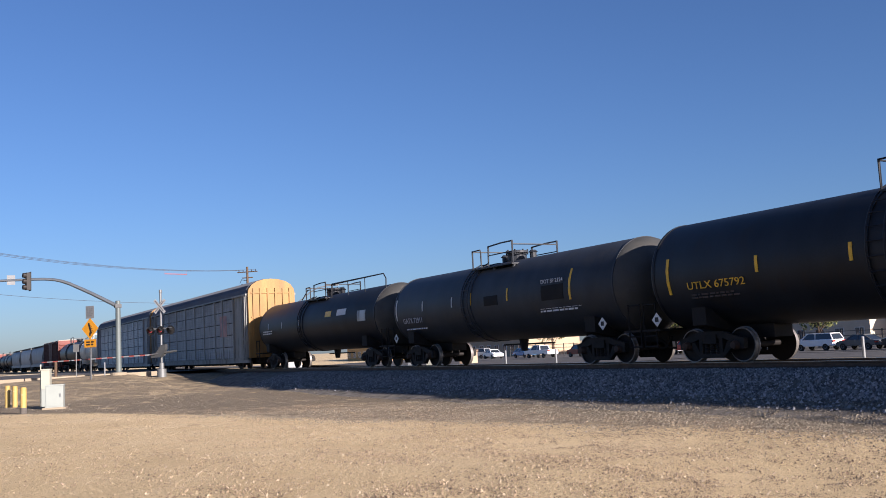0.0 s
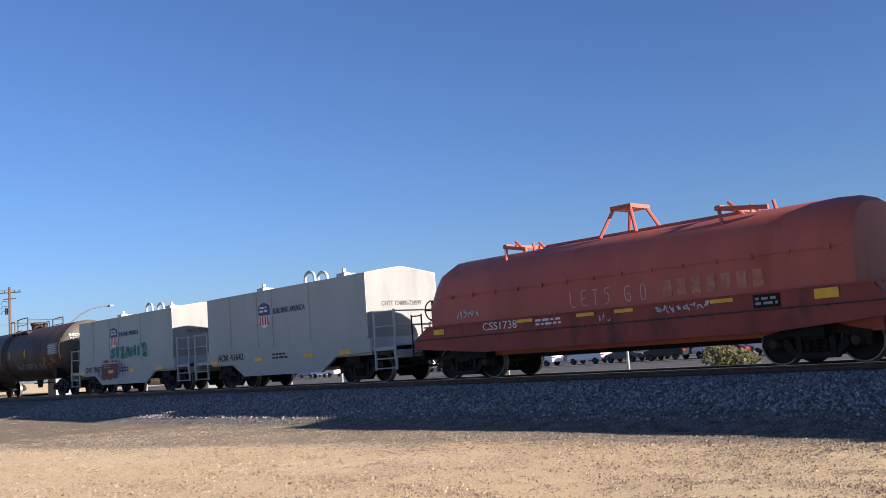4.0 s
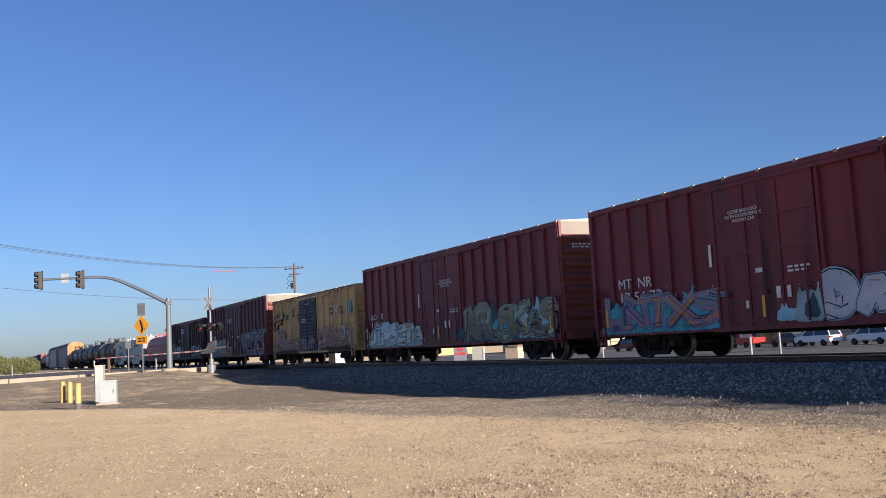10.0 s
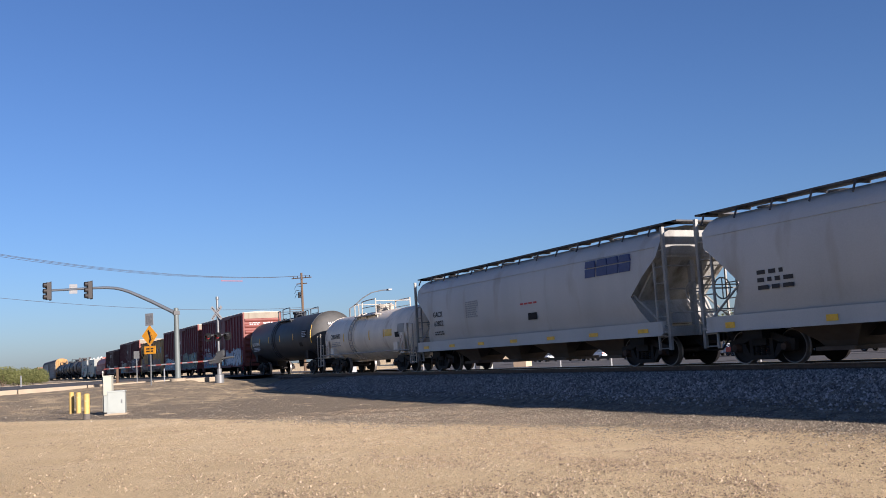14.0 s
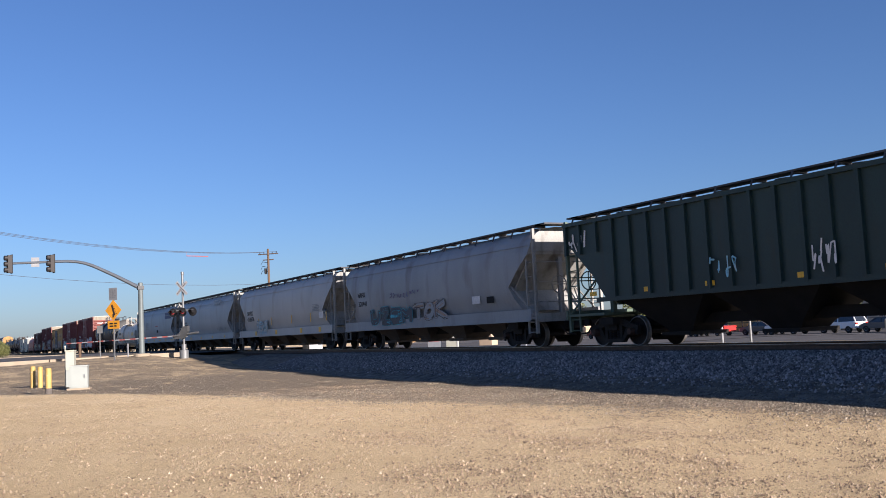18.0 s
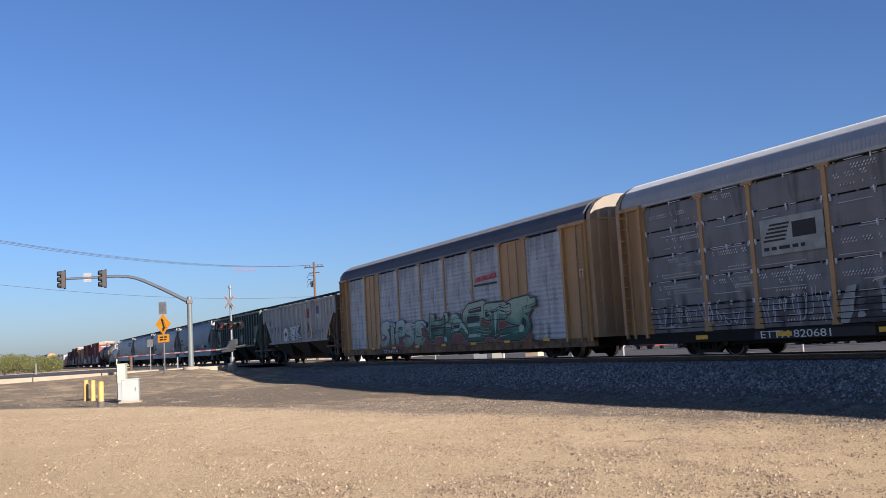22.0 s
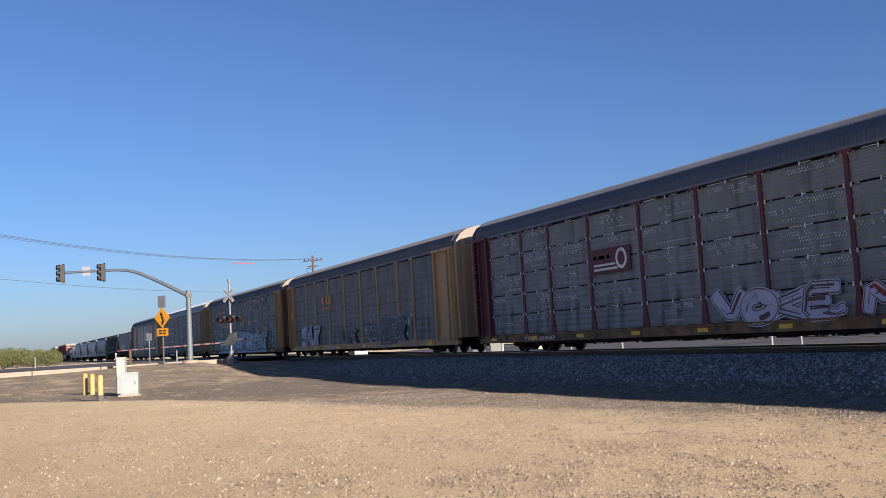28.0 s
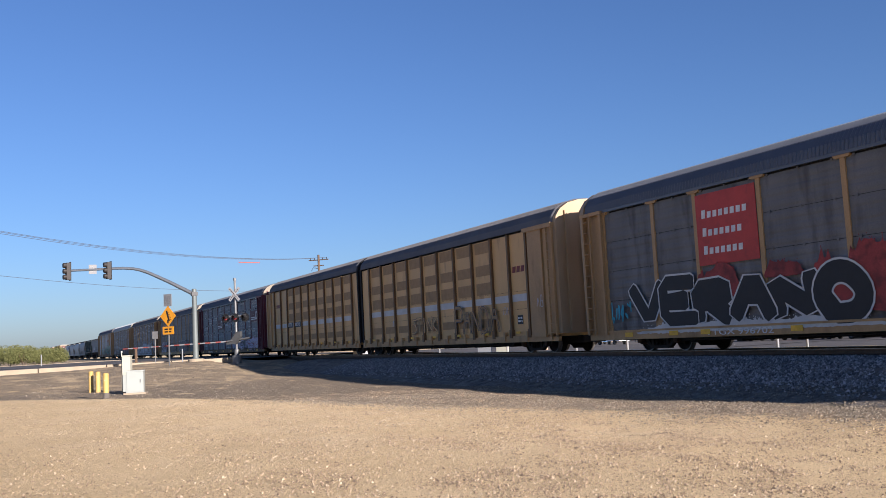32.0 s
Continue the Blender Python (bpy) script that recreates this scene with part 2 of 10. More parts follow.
def axis_steps(lo, hi, near, fine, grow):
    out, s, p = [near], fine, near
    while p < hi:
        p = min(hi, p + s)
        out.append(p)
        if p > near + 30:
            s *= grow
    s, p = fine, near
    while p > lo:
        p = max(lo, p - s)
        out.insert(0, p)
        if p < near - 90:
            s *= grow
    return out


def build_ground():
    xs = axis_steps(-4000, 4000, 10, 0.8, 1.35)
    ys = axis_steps(-4000, 4000, 0, 0.6, 1.35)
    verts = [(x, y, ground_z(x, y) + (0.05 * noise.noise((x * 0.35, y * 0.35, 0)) + 0.015 * noise.noise((x * 1.7, y * 1.7, 3)) if abs(x) < 120 and -30 < y < 60 else 0)) for y in ys for x in xs]
    w = len(xs)
    faces = [(j * w + i, j * w + i + 1, (j + 1) * w + i + 1, (j + 1) * w + i) for j in range(len(ys) - 1) for i in range(w - 1)]
    me = bpy.data.meshes.new("ground")
    me.from_pydata(verts, [], faces)
    me.polygons.foreach_set("use_smooth", [True] * len(faces))
    me.materials.append(M_GROUND)
    tagged(new("ground", me), "sandy tan dirt lot with scattered pebbles", "ground", kind="structure")


build_ground()


# ---- train ----
# distance run by the train, metres, at each time
RUN = [(0, 0.0), (4, 62.2), (8, 124.0), (12, 185.6), (16, 247.1), (20, 308.6), (24, 370.0), (28, 431.3), (32, 492.6)]
CARS = []
FIRST_X = {}                         # each car's mid along the track at 0 s


WHEELS = []                          # (wheelset, its car's mid at 0 s, radius)
KEPT = {}


def kept(key, build):
    """One mesh for all alike parts."""
    if key not in KEPT:
        KEPT[key] = build()
    return KEPT[key]


def side_frame_mesh(r):
    """Cast side frame with open windows, its bearing pedestals and end caps."""
    bm = BM()
    k = r / 0.46
    prism(bm, [(-1.16, 0.50 * k), (-0.62, 0.58 * k), (-0.40, 0.66 * k), (0.40, 0.66 * k), (0.62, 0.58 * k), (1.16, 0.50 * k), (1.16, 0.64 * k), (0.72, 0.74 * k), (0.42, 0.84 * k), (-0.42, 0.84 * k), (-0.72, 0.74 * k), (-1.16, 0.64 * k)], -0.07, 0.07, "y")
    prism(bm, [(-0.44, 0.13 * k), (0.44, 0.13 * k), (0.44, 0.25 * k), (-0.44, 0.25 * k)], -0.09, 0.09, "y")
    for s in (-1, 1):
        prism(bm, [(s * 0.42, 0.13 * k), (s * 0.70, 0.38 * k), (s * 0.70, 0.55 * k), (s * 0.58, 0.56 * k), (s * 0.42, 0.26 * k)], -0.075, 0.075, "y")
        box(bm, min(s * 0.30, s * 0.42), max(s * 0.30, s * 0.42), -0.08, 0.08, 0.22 * k, 0.68 * k)
        box(bm, min(s * 1.02, s * 1.14), max(s * 1.02, s * 1.14), -0.075, 0.075, 0.36 * k, 0.55 * k)
    return make(bm, "side_frame")


def bearing_mesh():
    bm = BM()
    lathe(bm, [(-0.14, 0.12), (0.10, 0.13), (0.15, 0.10), (0.19, 0.095), (0.20, 0.03)], "y", 14)
    return make(bm, "bearing_cap", True)


def spring_mesh(r):
    """Nest of coil springs in the window of a side frame."""
    bm = BM()
    k = r / 0.46
    for q in (-0.2, 0.0, 0.2):
        lathe(bm, [(z * k, 0.085 if j % 2 else 0.062) for j, z in enumerate((0.25, 0.28, 0.31, 0.34, 0.37, 0.40, 0.43, 0.46, 0.49, 0.52))], "z", 10, (q, 0))
    return make(bm, "spring_nest")


def bolster_mesh(r):
    bm = BM()
    k = r / 0.46
    box(bm, -0.24, 0.24, -1.12, 1.12, 0.51 * k, 0.76 * k)
    lathe(bm, [(0.76 * k, 0.2), (0.84 * k, 0.2)], "z", 12)
    for s in (-1, 1):
        box(bm, s * 0.55 - 0.06, s * 0.55 + 0.06, -0.8, 0.8, 0.36 * k, 0.46 * k)
    return make(bm, "truck")


def wheelset_mesh(r):
    """Two flanged wheels with dished plates on one axle; the worn rims shine."""
    bm = BM()
    for s in (-1, 1):
        y = s * 0.75
        lathe(bm, [(y - 0.07 * s, 0.10), (y - 0.07 * s, r + 0.025), (y - 0.04 * s, r + 0.025), (y - 0.03 * s, r), (y + 0.068 * s, r - 0.006), (y + 0.074 * s, r - 0.014), (y + 0.074 * s, r - 0.040), (y + 0.066 * s, r - 0.055), (y + 0.03 * s, r - 0.075), (y + 0.005 * s, r - 0.17), (y + 0.03 * s, 0.16), (y + 0.09 * s, 0.13), (y + 0.09 * s, 0.02)], "y", 32)
    lathe(bm, [(-1.1, 0.075), (1.1, 0.075)], "y", 10)
    for f in bm.faces:
        c = f.calc_center_median()
        if math.hypot(c.x, c.z) > r - 0.036:
            f.material_index = 1
    me = make(bm, "wheelset", True)
    me.materials.append(M_WHEEL), me.materials.append(M_TREAD)
    return me


def truck(parent, x, r=0.46, base=1.75):
    """A two-axle truck: bolster, side frames, springs and its wheelsets."""
    t = part("truck", kept(("truck", r), lambda: bolster_mesh(r)), M_STEEL_DARK, parent, "cast steel truck, dusty black", at=pose(x, 0, 0))
    for s in (-1, 1):
        part("side_frame", kept(("side_frame", r), lambda: side_frame_mesh(r)), M_STEEL_DARK, t, at=pose(0, s * 0.99, 0))
        part("spring_nest", kept(("spring", r), lambda: spring_mesh(r)), M_STEEL_DARK, t, at=pose(0, s * 0.99, 0))
        for q in (-base / 2, base / 2):
            part("bearing_cap", kept(("bearing", r), bearing_mesh), M_BEARING, t, "rust-brown bearing end cap", at=pose(q, s * 0.99, r) if s > 0 else pose(q, s * 0.99, r, 0, 0, 180))
    for q in (-base / 2, base / 2):
        w = part("wheelset", kept(("wheelset", r), lambda: wheelset_mesh(r)), None, t, "steel wheels with polished rims", at=pose(q, 0, r))
        WHEELS.append((w, parent, r))
    return t


def car_start(name, label, x_left, x_right, category):
    """x_left, x_right: the body's ends at 0 s. The car's own space: x along, z from the rail."""
    c = thing(name, label, category, group="cars of the freight train", at=pose((x_left + x_right) / 2, TRACK_Y, RAIL_Z))
    CARS.append(c)
    FIRST_X[c.name] = (x_left + x_right) / 2
    return c, (x_right - x_left) / 2


# ---- paint and steel of the train ----
RUST = (0.13, 0.055, 0.03)
M_BLACK = mat("black_tank_paint", (0.014, 0.0165, 0.021), 0.45, 0, 0.3, 1.2, 0.04, 30, (0.024, 0.025, 0.028), 0.3, 0.4, 0.4)
M_TANKBLACK = mat("deep_black_tank_paint", (0.013, 0.0155, 0.0205), 0.5, 0, 0.3, 1.2, 0.04, 30, (0.016, 0.014, 0.014), 0.3, 0.4, 0.25)
M_TANKGREY = mat("charcoal_tank_paint", (0.026, 0.031, 0.039), 0.55, 0, 0.25, 1.2, 0.04, 30, (0.034, 0.036, 0.038), 0.3, 0.4, 0.35)
M_BROWN = mat("brown_grimy_tank_paint", (0.051, 0.034, 0.0265), 0.6, 0, 0.35, 1.0, 0.05, 30, (0.02, 0.015, 0.012), 0.35, 0.4)
M_WHITE_TANK = mat("dusty_white_tank_paint", (0.68, 0.61, 0.50), 0.5, 0, 0.14, 1.2, 0.03, 30, (0.34, 0.24, 0.16), 0.12, 0.3)
M_COIL = mat("pale_grey_paint", (0.325, 0.378, 0.355), 0.5, 0, 0.07, 0.8, 0.02, 25, (0.29, 0.285, 0.27), 0.12, 0.3)
# darker copy of the hood grey; offsets direct sun on the ends
M_COILEND = mat("sun_dimmed_grey_end_paint", (0.205, 0.215, 0.200), 0.6, 0, 0.1, 1.2, 0.02, 25, (0.16, 0.16, 0.145), 0.2, 0.3)
M_ORANGE = mat("faded_red_orange_paint", (0.375, 0.098, 0.066), 0.55, 0, 0.14, 0.9, 0.03, 30, (0.28, 0.07, 0.035), 0.15, 0.25)
# recessed beam: its shade is put into a darker red, with dark blotches
M_ORANGESHADE = mat("shaded_red_beam_paint", (0.25, 0.052, 0.036), 0.6, 0, 0.2, 1.2, 0.03, 30, (0.09, 0.03, 0.024), 0.35, 0.3)
M_REDBOX = mat("oxide_red_paint", (0.15, 0.022, 0.031), 0.55, 0, 0.26, 1.3, 0.03, 25, (0.060, 0.017, 0.021), 0.38, 0.12)
M_PLUMBOX = mat("plum_red_paint", (0.100, 0.022, 0.030), 0.55, 0, 0.26, 1.3, 0.03, 25, (0.050, 0.017, 0.022), 0.38, 0.12)
M_REDEND = mat("sun_faded_red_paint", (0.17, 0.050, 0.040), 0.6, 0, 0.15, 1.0, 0.03, 25, RUST, 0.1, 0.3)
M_BROWNBOX = mat("dark_brown_paint", (0.060, 0.020, 0.021), 0.6, 0, 0.25, 0.9, 0.03, 25, (0.030, 0.012, 0.013), 0.2, 0.25)
M_YELLOWBOX = mat("worn_yellow_paint", (0.53, 0.37, 0.165), 0.6, 0, 0.2, 0.9, 0.04, 25, (0.17, 0.08, 0.04), 0.28, 0.3)
M_BLUEBLACK = mat("blue_black_door_paint", (0.014, 0.020, 0.042), 0.5, 0, 0.2, 1.0, 0.03, 25)
# cream tone; on tan autoracks it paints in the sunlit arch of the end
M_CREAM = mat("cream_paint_and_lit_heads", (0.205, 0.182, 0.138), 0.65, 0, 0.14, 1.4, 0.03, 25, (0.15, 0.11, 0.07), 0.2, 0.3)
# rusty end door, with the next car's shade put into the brown
M_RUSTEND = mat("rusty_shaded_end_paint", (0.13, 0.068, 0.040), 0.7, 0, 0.25, 1.0, 0.03, 25, (0.05, 0.03, 0.022), 0.45, 0.3)
M_ROOFWHITE = mat("bleached_roof_coat", (0.33, 0.305, 0.26), 0.6, 0, 0.1, 2.0, 0.03, 25)
M_HOPPER = mat("pale_grey_hopper_paint", (0.43, 0.442, 0.428), 0.55, 0, 0.08, 0.7, 0.02, 25, (0.33, 0.30, 0.26), 0.12, 0.25)
M_HOPDARK = mat("smoke_grey_hopper_paint", (0.275, 0.30, 0.315), 0.55, 0, 0.12, 0.7, 0.02, 25, (0.19, 0.185, 0.18), 0.25, 0.25)
M_GREEN = mat("dark_green_hopper_paint", (0.0112, 0.0335, 0.0335), 0.5, 0, 0.2, 0.8, 0.02, 25, (0.02, 0.03, 0.025), 0.2, 0.25)
# lighter copy of the hopper green: sunlight on the ends is in the colour
M_GREENEND = mat("sunlit_green_end_paint", (0.075, 0.115, 0.085), 0.6, 0, 0.15, 1.0, 0.02, 25)
M_TAUPE = mat("weathered_taupe_paint", (0.355, 0.362, 0.325), 0.6, 0, 0.18, 0.9, 0.03, 25, (0.17, 0.13, 0.10), 0.32, 0.15)
M_TAUPEEND = mat("grimy_brown_end_paint", (0.15, 0.115, 0.085), 0.7, 0, 0.25, 1.0, 0.03, 25)
# bay browns: dirt plus the shade under the car, both in the colour
M_BAYMID = mat("dusty_shaded_bay", (0.095, 0.076, 0.060), 0.75, 0, 0.2, 1.2, 0.05, 25, (0.08, 0.06, 0.05), 0.3, 0.4)
M_WALK = mat("grey_steel_grating", (0.065, 0.066, 0.07), 0.7, 0.2, 0.2, 3)
M_BAYBROWN = mat("grimy_shaded_bay", (0.055, 0.040, 0.030), 0.8, 0, 0.3, 1.2, 0.05, 25)
M_TAN = mat("tan_yellow_paint", (0.42, 0.26, 0.115), 0.55, 0, 0.18, 0.9, 0.03, 25, (0.20, 0.11, 0.05), 0.15, 0.3)
# end doors: tan shifted to cream to carry direct sun in the colour
M_TANEND = mat("sunlit_tan_door_paint", (0.37, 0.265, 0.155), 0.55, 0, 0.12, 1.2, 0.03, 25, (0.36, 0.22, 0.1), 0.1, 0.3)
M_YELEND = mat("yellow_orange_door_paint", (0.29, 0.160, 0.046), 0.6, 0, 0.25, 1.2, 0.03, 25, (0.24, 0.13, 0.05), 0.25, 0.3)
M_MIDPANEL = mat("weathered_grey_panel", (0.27, 0.278, 0.282), 0.55, 0.15, 0.16, 1.4, 0.02, 40, (0.13, 0.13, 0.13), 0.35, 0.25)
# mottled grey, darker than the hopper sides
M_HOPEND = mat("mottled_grey_end_paint", (0.25, 0.255, 0.24), 0.65, 0, 0.2, 1.2, 0.03, 25, (0.11, 0.10, 0.09), 0.4, 0.3)
M_SILLDIRT = mat("dirty_brown_sill", (0.20, 0.115, 0.055), 0.7, 0, 0.35, 1.6, 0.03, 25, (0.05, 0.04, 0.035), 0.45)
M_GALV = mat("galvanised_steel", (0.42, 0.445, 0.455), 0.5, 0.2, 0.2, 1.4, 0.03, 40, (0.20, 0.205, 0.205), 0.4, 0.25)
M_DARKPANEL = mat("sooty_steel_panel", (0.2012, 0.2116, 0.2162), 0.6, 0.1, 0.18, 1.2, 0.02, 40, (0.09, 0.092, 0.095), 0.35, 0.2)
M_SMOKEPANEL = mat("smoke_brown_panel", (0.150, 0.148, 0.146), 0.6, 0.1, 0.25, 1.2, 0.02, 40, (0.07, 0.066, 0.063), 0.4, 0.2)
M_SOOT = mat("sooty_blue_grey_panel", (0.177, 0.186, 0.193), 0.6, 0.1, 0.2, 1.2, 0.02, 40, (0.065, 0.068, 0.074), 0.35, 0.2)
M_BROWNPANEL = mat("brown_grey_panel", (0.19, 0.186, 0.182), 0.6, 0.1, 0.28, 1.2, 0.03, 40, (0.055, 0.048, 0.044), 0.35, 0.2)
M_TANPANEL = mat("tan_side_panel", (0.63, 0.395, 0.165), 0.55, 0, 0.1, 0.9, 0.02, 30, (0.24, 0.14, 0.065), 0.12, 0.3)
# posts and rivets of the tan carrier: shade painted in as darker brown
M_TANPOST = mat("shade_toned_brown", (0.15, 0.085, 0.036), 0.6, 0, 0.2, 2)
M_STRIPE = mat("dusty_white_stripe", (0.56, 0.56, 0.54), 0.6, 0, 0.12, 1.5)
M_TANDARK = mat("brown_perforated_field", (0.345, 0.215, 0.098), 0.7, 0, 0.12, 4, 0.05, 60)
M_ROOF = mat("grey_blue_roof_steel", (0.118, 0.13, 0.15), 0.45, 0.3, 0.08, 1.0, 0.02, 30)
M_ROOFDARK = mat("weathered_roof_steel", (0.135, 0.138, 0.145), 0.5, 0.3, 0.1, 1.0, 0.02, 30)
M_ROOFLIGHT = mat("bright_roof_steel", (0.355, 0.385, 0.4), 0.5, 0.15, 0.08, 1.0, 0.02, 30)
M_MAROON = mat("maroon_paint", (0.100, 0.018, 0.028), 0.55, 0, 0.15, 1.0, 0.02, 25)
M_UNDER = mat("underframe_black", (0.009, 0.008, 0.0075), 0.8, 0.1, 0.4, 2.0, 0.1, 25)
# near-black that stands for shade inside cars and slots
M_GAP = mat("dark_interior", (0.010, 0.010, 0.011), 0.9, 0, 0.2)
M_YELMARK = mat("yellow_reflective_strip", (0.75, 0.44, 0.03), 0.4, 0, 0.15, 8)
M_WHITEPAINT = mat("white_stencil_paint", (0.68, 0.68, 0.66), 0.6, 0, 0.12, 6)
M_BLACKPAINT = mat("black_stencil_paint", (0.02, 0.02, 0.022), 0.6, 0, 0.1, 6)
M_NAVY = mat("navy_paint", (0.035, 0.055, 0.16), 0.5, 0, 0.1, 6)
M_SIGNRED = mat("red_panel_paint", (0.46, 0.045, 0.032), 0.5, 0, 0.1, 3, 0, 30, (0.30, 0.035, 0.03), 0.15)
M_TEAL = mat("teal_spray_paint", (0.07, 0.34, 0.27), 0.6, 0, 0.3, 1.2, 0, 30, (0.30, 0.46, 0.36), 0.45)
M_MINT = mat("mint_spray_paint", (0.34, 0.50, 0.42), 0.6, 0, 0.2, 1.2)
M_SKYBLUE = mat("light_blue_spray_paint", (0.22, 0.50, 0.62), 0.6, 0, 0.25, 1.5, 0, 30, (0.42, 0.55, 0.60), 0.45)
M_CYAN = mat("turquoise_spray_paint", (0.04, 0.36, 0.46), 0.6, 0, 0.25, 1.5, 0, 30, (0.03, 0.10, 0.14), 0.45)
M_SAND = mat("ochre_spray_paint", (0.46, 0.30, 0.13), 0.6, 0, 0.3, 1.2, 0, 30, (0.34, 0.33, 0.30), 0.45)
M_MAUVE = mat("mauve_spray_paint", (0.17, 0.13, 0.22), 0.6, 0, 0.3, 1.2, 0, 30, (0.10, 0.16, 0.28), 0.45)
M_PINK = mat("dusty_pink_spray_paint", (0.36, 0.20, 0.18), 0.6, 0, 0.25, 1.2, 0, 30, (0.20, 0.16, 0.20), 0.45)
M_SILVER = mat("silver_spray_paint", (0.46, 0.49, 0.54), 0.5, 0.1, 0.15, 2, 0, 30, (0.34, 0.42, 0.55), 0.45)
M_SPRAYRED = mat("red_spray_paint", (0.30, 0.04, 0.035), 0.6, 0, 0.3, 1.5, 0, 30, (0.10, 0.02, 0.02), 0.45)
# bright clips, and dashes that paint in daylight seen through panel perforations
M_LIGHTDASH = mat("bright_clip_and_light_dash", (0.70, 0.71, 0.72), 0.4, 0.2, 0.2, 5)
M_LILAC = mat("lilac_spray_paint", (0.42, 0.41, 0.54), 0.6, 0, 0.15, 2)


# ---- lettering, bars and sprayed letters on the near side ----
def letters(parent, body, size, x, z, material, y=-1.53, wide=0.0, end=False, thick=0.004, label="", sink=0.0, align="LEFT", turn=None):
    """Words that stand on the near side, or with end on the car's rear end; size is the height of a capital."""
    cu = bpy.data.curves.new("letters", "FONT")
    cu.body, cu.size, cu.extrude, cu.align_x, cu.resolution_u = body, size / 0.70, thick, align, 3
    cu.space_line = 0.95
    ob = bpy.data.objects.new("letters", cu)
    scene.collection.objects.link(ob)
    me = bpy.data.meshes.new_from_object(ob.evaluated_get(bpy.context.evaluated_depsgraph_get()))
    bpy.data.objects.remove(ob)
    if wide:
        w = max(v.co.x for v in me.vertices) - min(v.co.x for v in me.vertices)
        for v in me.vertices:
            v.co.x *= wide / w
    at = turn if turn is not None else (pose(x, y, z, 90 + sink, 0, 90) if end else pose(x, y, z, 90 + sink, 0, 0))
    return part("lettering", me, material, parent, label or "stencilled lettering", at=at)


def bars(parent, x, z, w, h, rows, material, y=-1.53, end=False, name="small_print", seed=0, dense=0.85):
    """Rows of small bars where the print is too small to read."""
    rnd = random.Random(seed * 7 + int(x * 10) + rows)
    bm = BM()
    step = h / rows
    for r in range(rows):
        p = 0.0
        while p < w * (0.75 + 0.25 * rnd.random()):
            q = min(w, p + rnd.uniform(0.25, 0.9) * max(step * 2.5, w * 0.16))
            a, b = z + h - (r + 0.75) * step, z + h - (r + 0.2) * step
            if end:
                box(bm, y, y + 0.008, x + p, x + q, a, b)
            else:
                box(bm, x + p, x + q, y - 0.008, y, a, b)
            p = q + step * 0.5 / dense
    return part(name, bm, material, parent, "rows of small stencilled print")


def plate(parent, x0, x1, z0, z1, material, y=-1.53, name="panel", label="", t=0.008):
    bm = BM()
    box(bm, x0, x1, y - t, y, z0, z1)
    return part(name, bm, material, parent, label)


GLYPH = {"A": "00 12 20|.51 1.51", "B": "00 02 1.52 1.51 01|1.51 20 00", "C": "22 .52 01 .50 20", "D": "00 02 1.52 21 1.50 00", "E": "22 02 00 20|01 1.51", "G": "22 .52 01 .50 20 21 11",
         "H": "00 02|20 22|01 21", "I": "10 12", "J": "02 22 20.5 10 00.5", "K": "00 02|22 01 20", "L": "02 00 20", "M": "00 02 11 22 20", "N": "00 02 20 22", "O": ".50 01 .52 1.52 21 1.50 .50",
         "P": "00 02 22 21 01", "Q": ".50 01 .52 1.52 21 1.50 .50|1.50.5 20", "R": "00 02 22 21 01|11 20", "S": "22 .52 01.5 21 1.50 00", "T": "02 22|12 10", "U": "02 00.5 .50 1.50 20.5 22",
         "V": "02 10 22", "W": "02 .50 11 1.50 22", "X": "00 22|02 20", "Y": "02 11 22|11 10", "Z": "02 22 00 20", "1": "01.5 12 10", "2": "01.5 .52 1.52 21 00 20", "5": "22 02 01 1.51 20.5 10 00", "3": "02 22 11 20 00"}


def glyph_lines(ch):
    out = []
    for run in GLYPH[ch].split("|"):
        pts = []
        for tok in run.split():
            nums, k = [], 0
            while k < len(tok):
                if tok[k] == ".":
                    nums.append(0.5)
                    k += 2
                elif tok[k + 1:k + 3] == ".5":
                    nums.append(int(tok[k]) + 0.5)
                    k += 3
                else:
                    nums.append(int(tok[k]))
                    k += 1
            pts.append((nums[0] / 2, nums[1] / 2))
        out.append(pts)
    return out


def ribbon(bm, pts, w, y0, y1):
    """A flat strip along points (x, z), between two depths."""
    for k, (a, b) in enumerate(zip(pts, pts[1:])):
        d = Vector((b[0] - a[0], b[1] - a[1]))
        if d.length < 1e-6:
            continue
        u = d.normalized()
        n = Vector((-u.y, u.x)) * w / 2
        e = u * w * 0.42
        lift = 0.0005 * k
        q = [(a[0] - e.x + n.x, a[1] - e.y + n.y), (a[0] - e.x - n.x, a[1] - e.y - n.y), (b[0] + e.x - n.x, b[1] + e.y - n.y), (b[0] + e.x + n.x, b[1] + e.y + n.y)]
        lo, hi = [[bm.verts.new((p[0], y, p[1])) for p in q] for y in (y0 - lift, y1)]
        bm.faces.new(lo)
        for i in range(4):
            bm.faces.new((lo[i], lo[(i + 1) % 4], hi[(i + 1) % 4], hi[i]))


def cloud(bm, x0, x1, z0, z1, y, rnd, n=26):
    pts = []
    cx, cz = (x0 + x1) / 2, (z0 + z1) / 2
    for k in range(n):
        a = k * math.tau / n
        r = rnd.uniform(0.82, 1.12)
        sx, sz = math.cos(a), math.sin(a)
        m = max(abs(sx), abs(sz)) ** 0.75
        pts.append((cx + (x1 - x0) / 2 * sx / m * r, max(z0, cz + (z1 - z0) / 2 * sz / m * r)))
    prism(bm, pts, y - 0.002, y, "y")


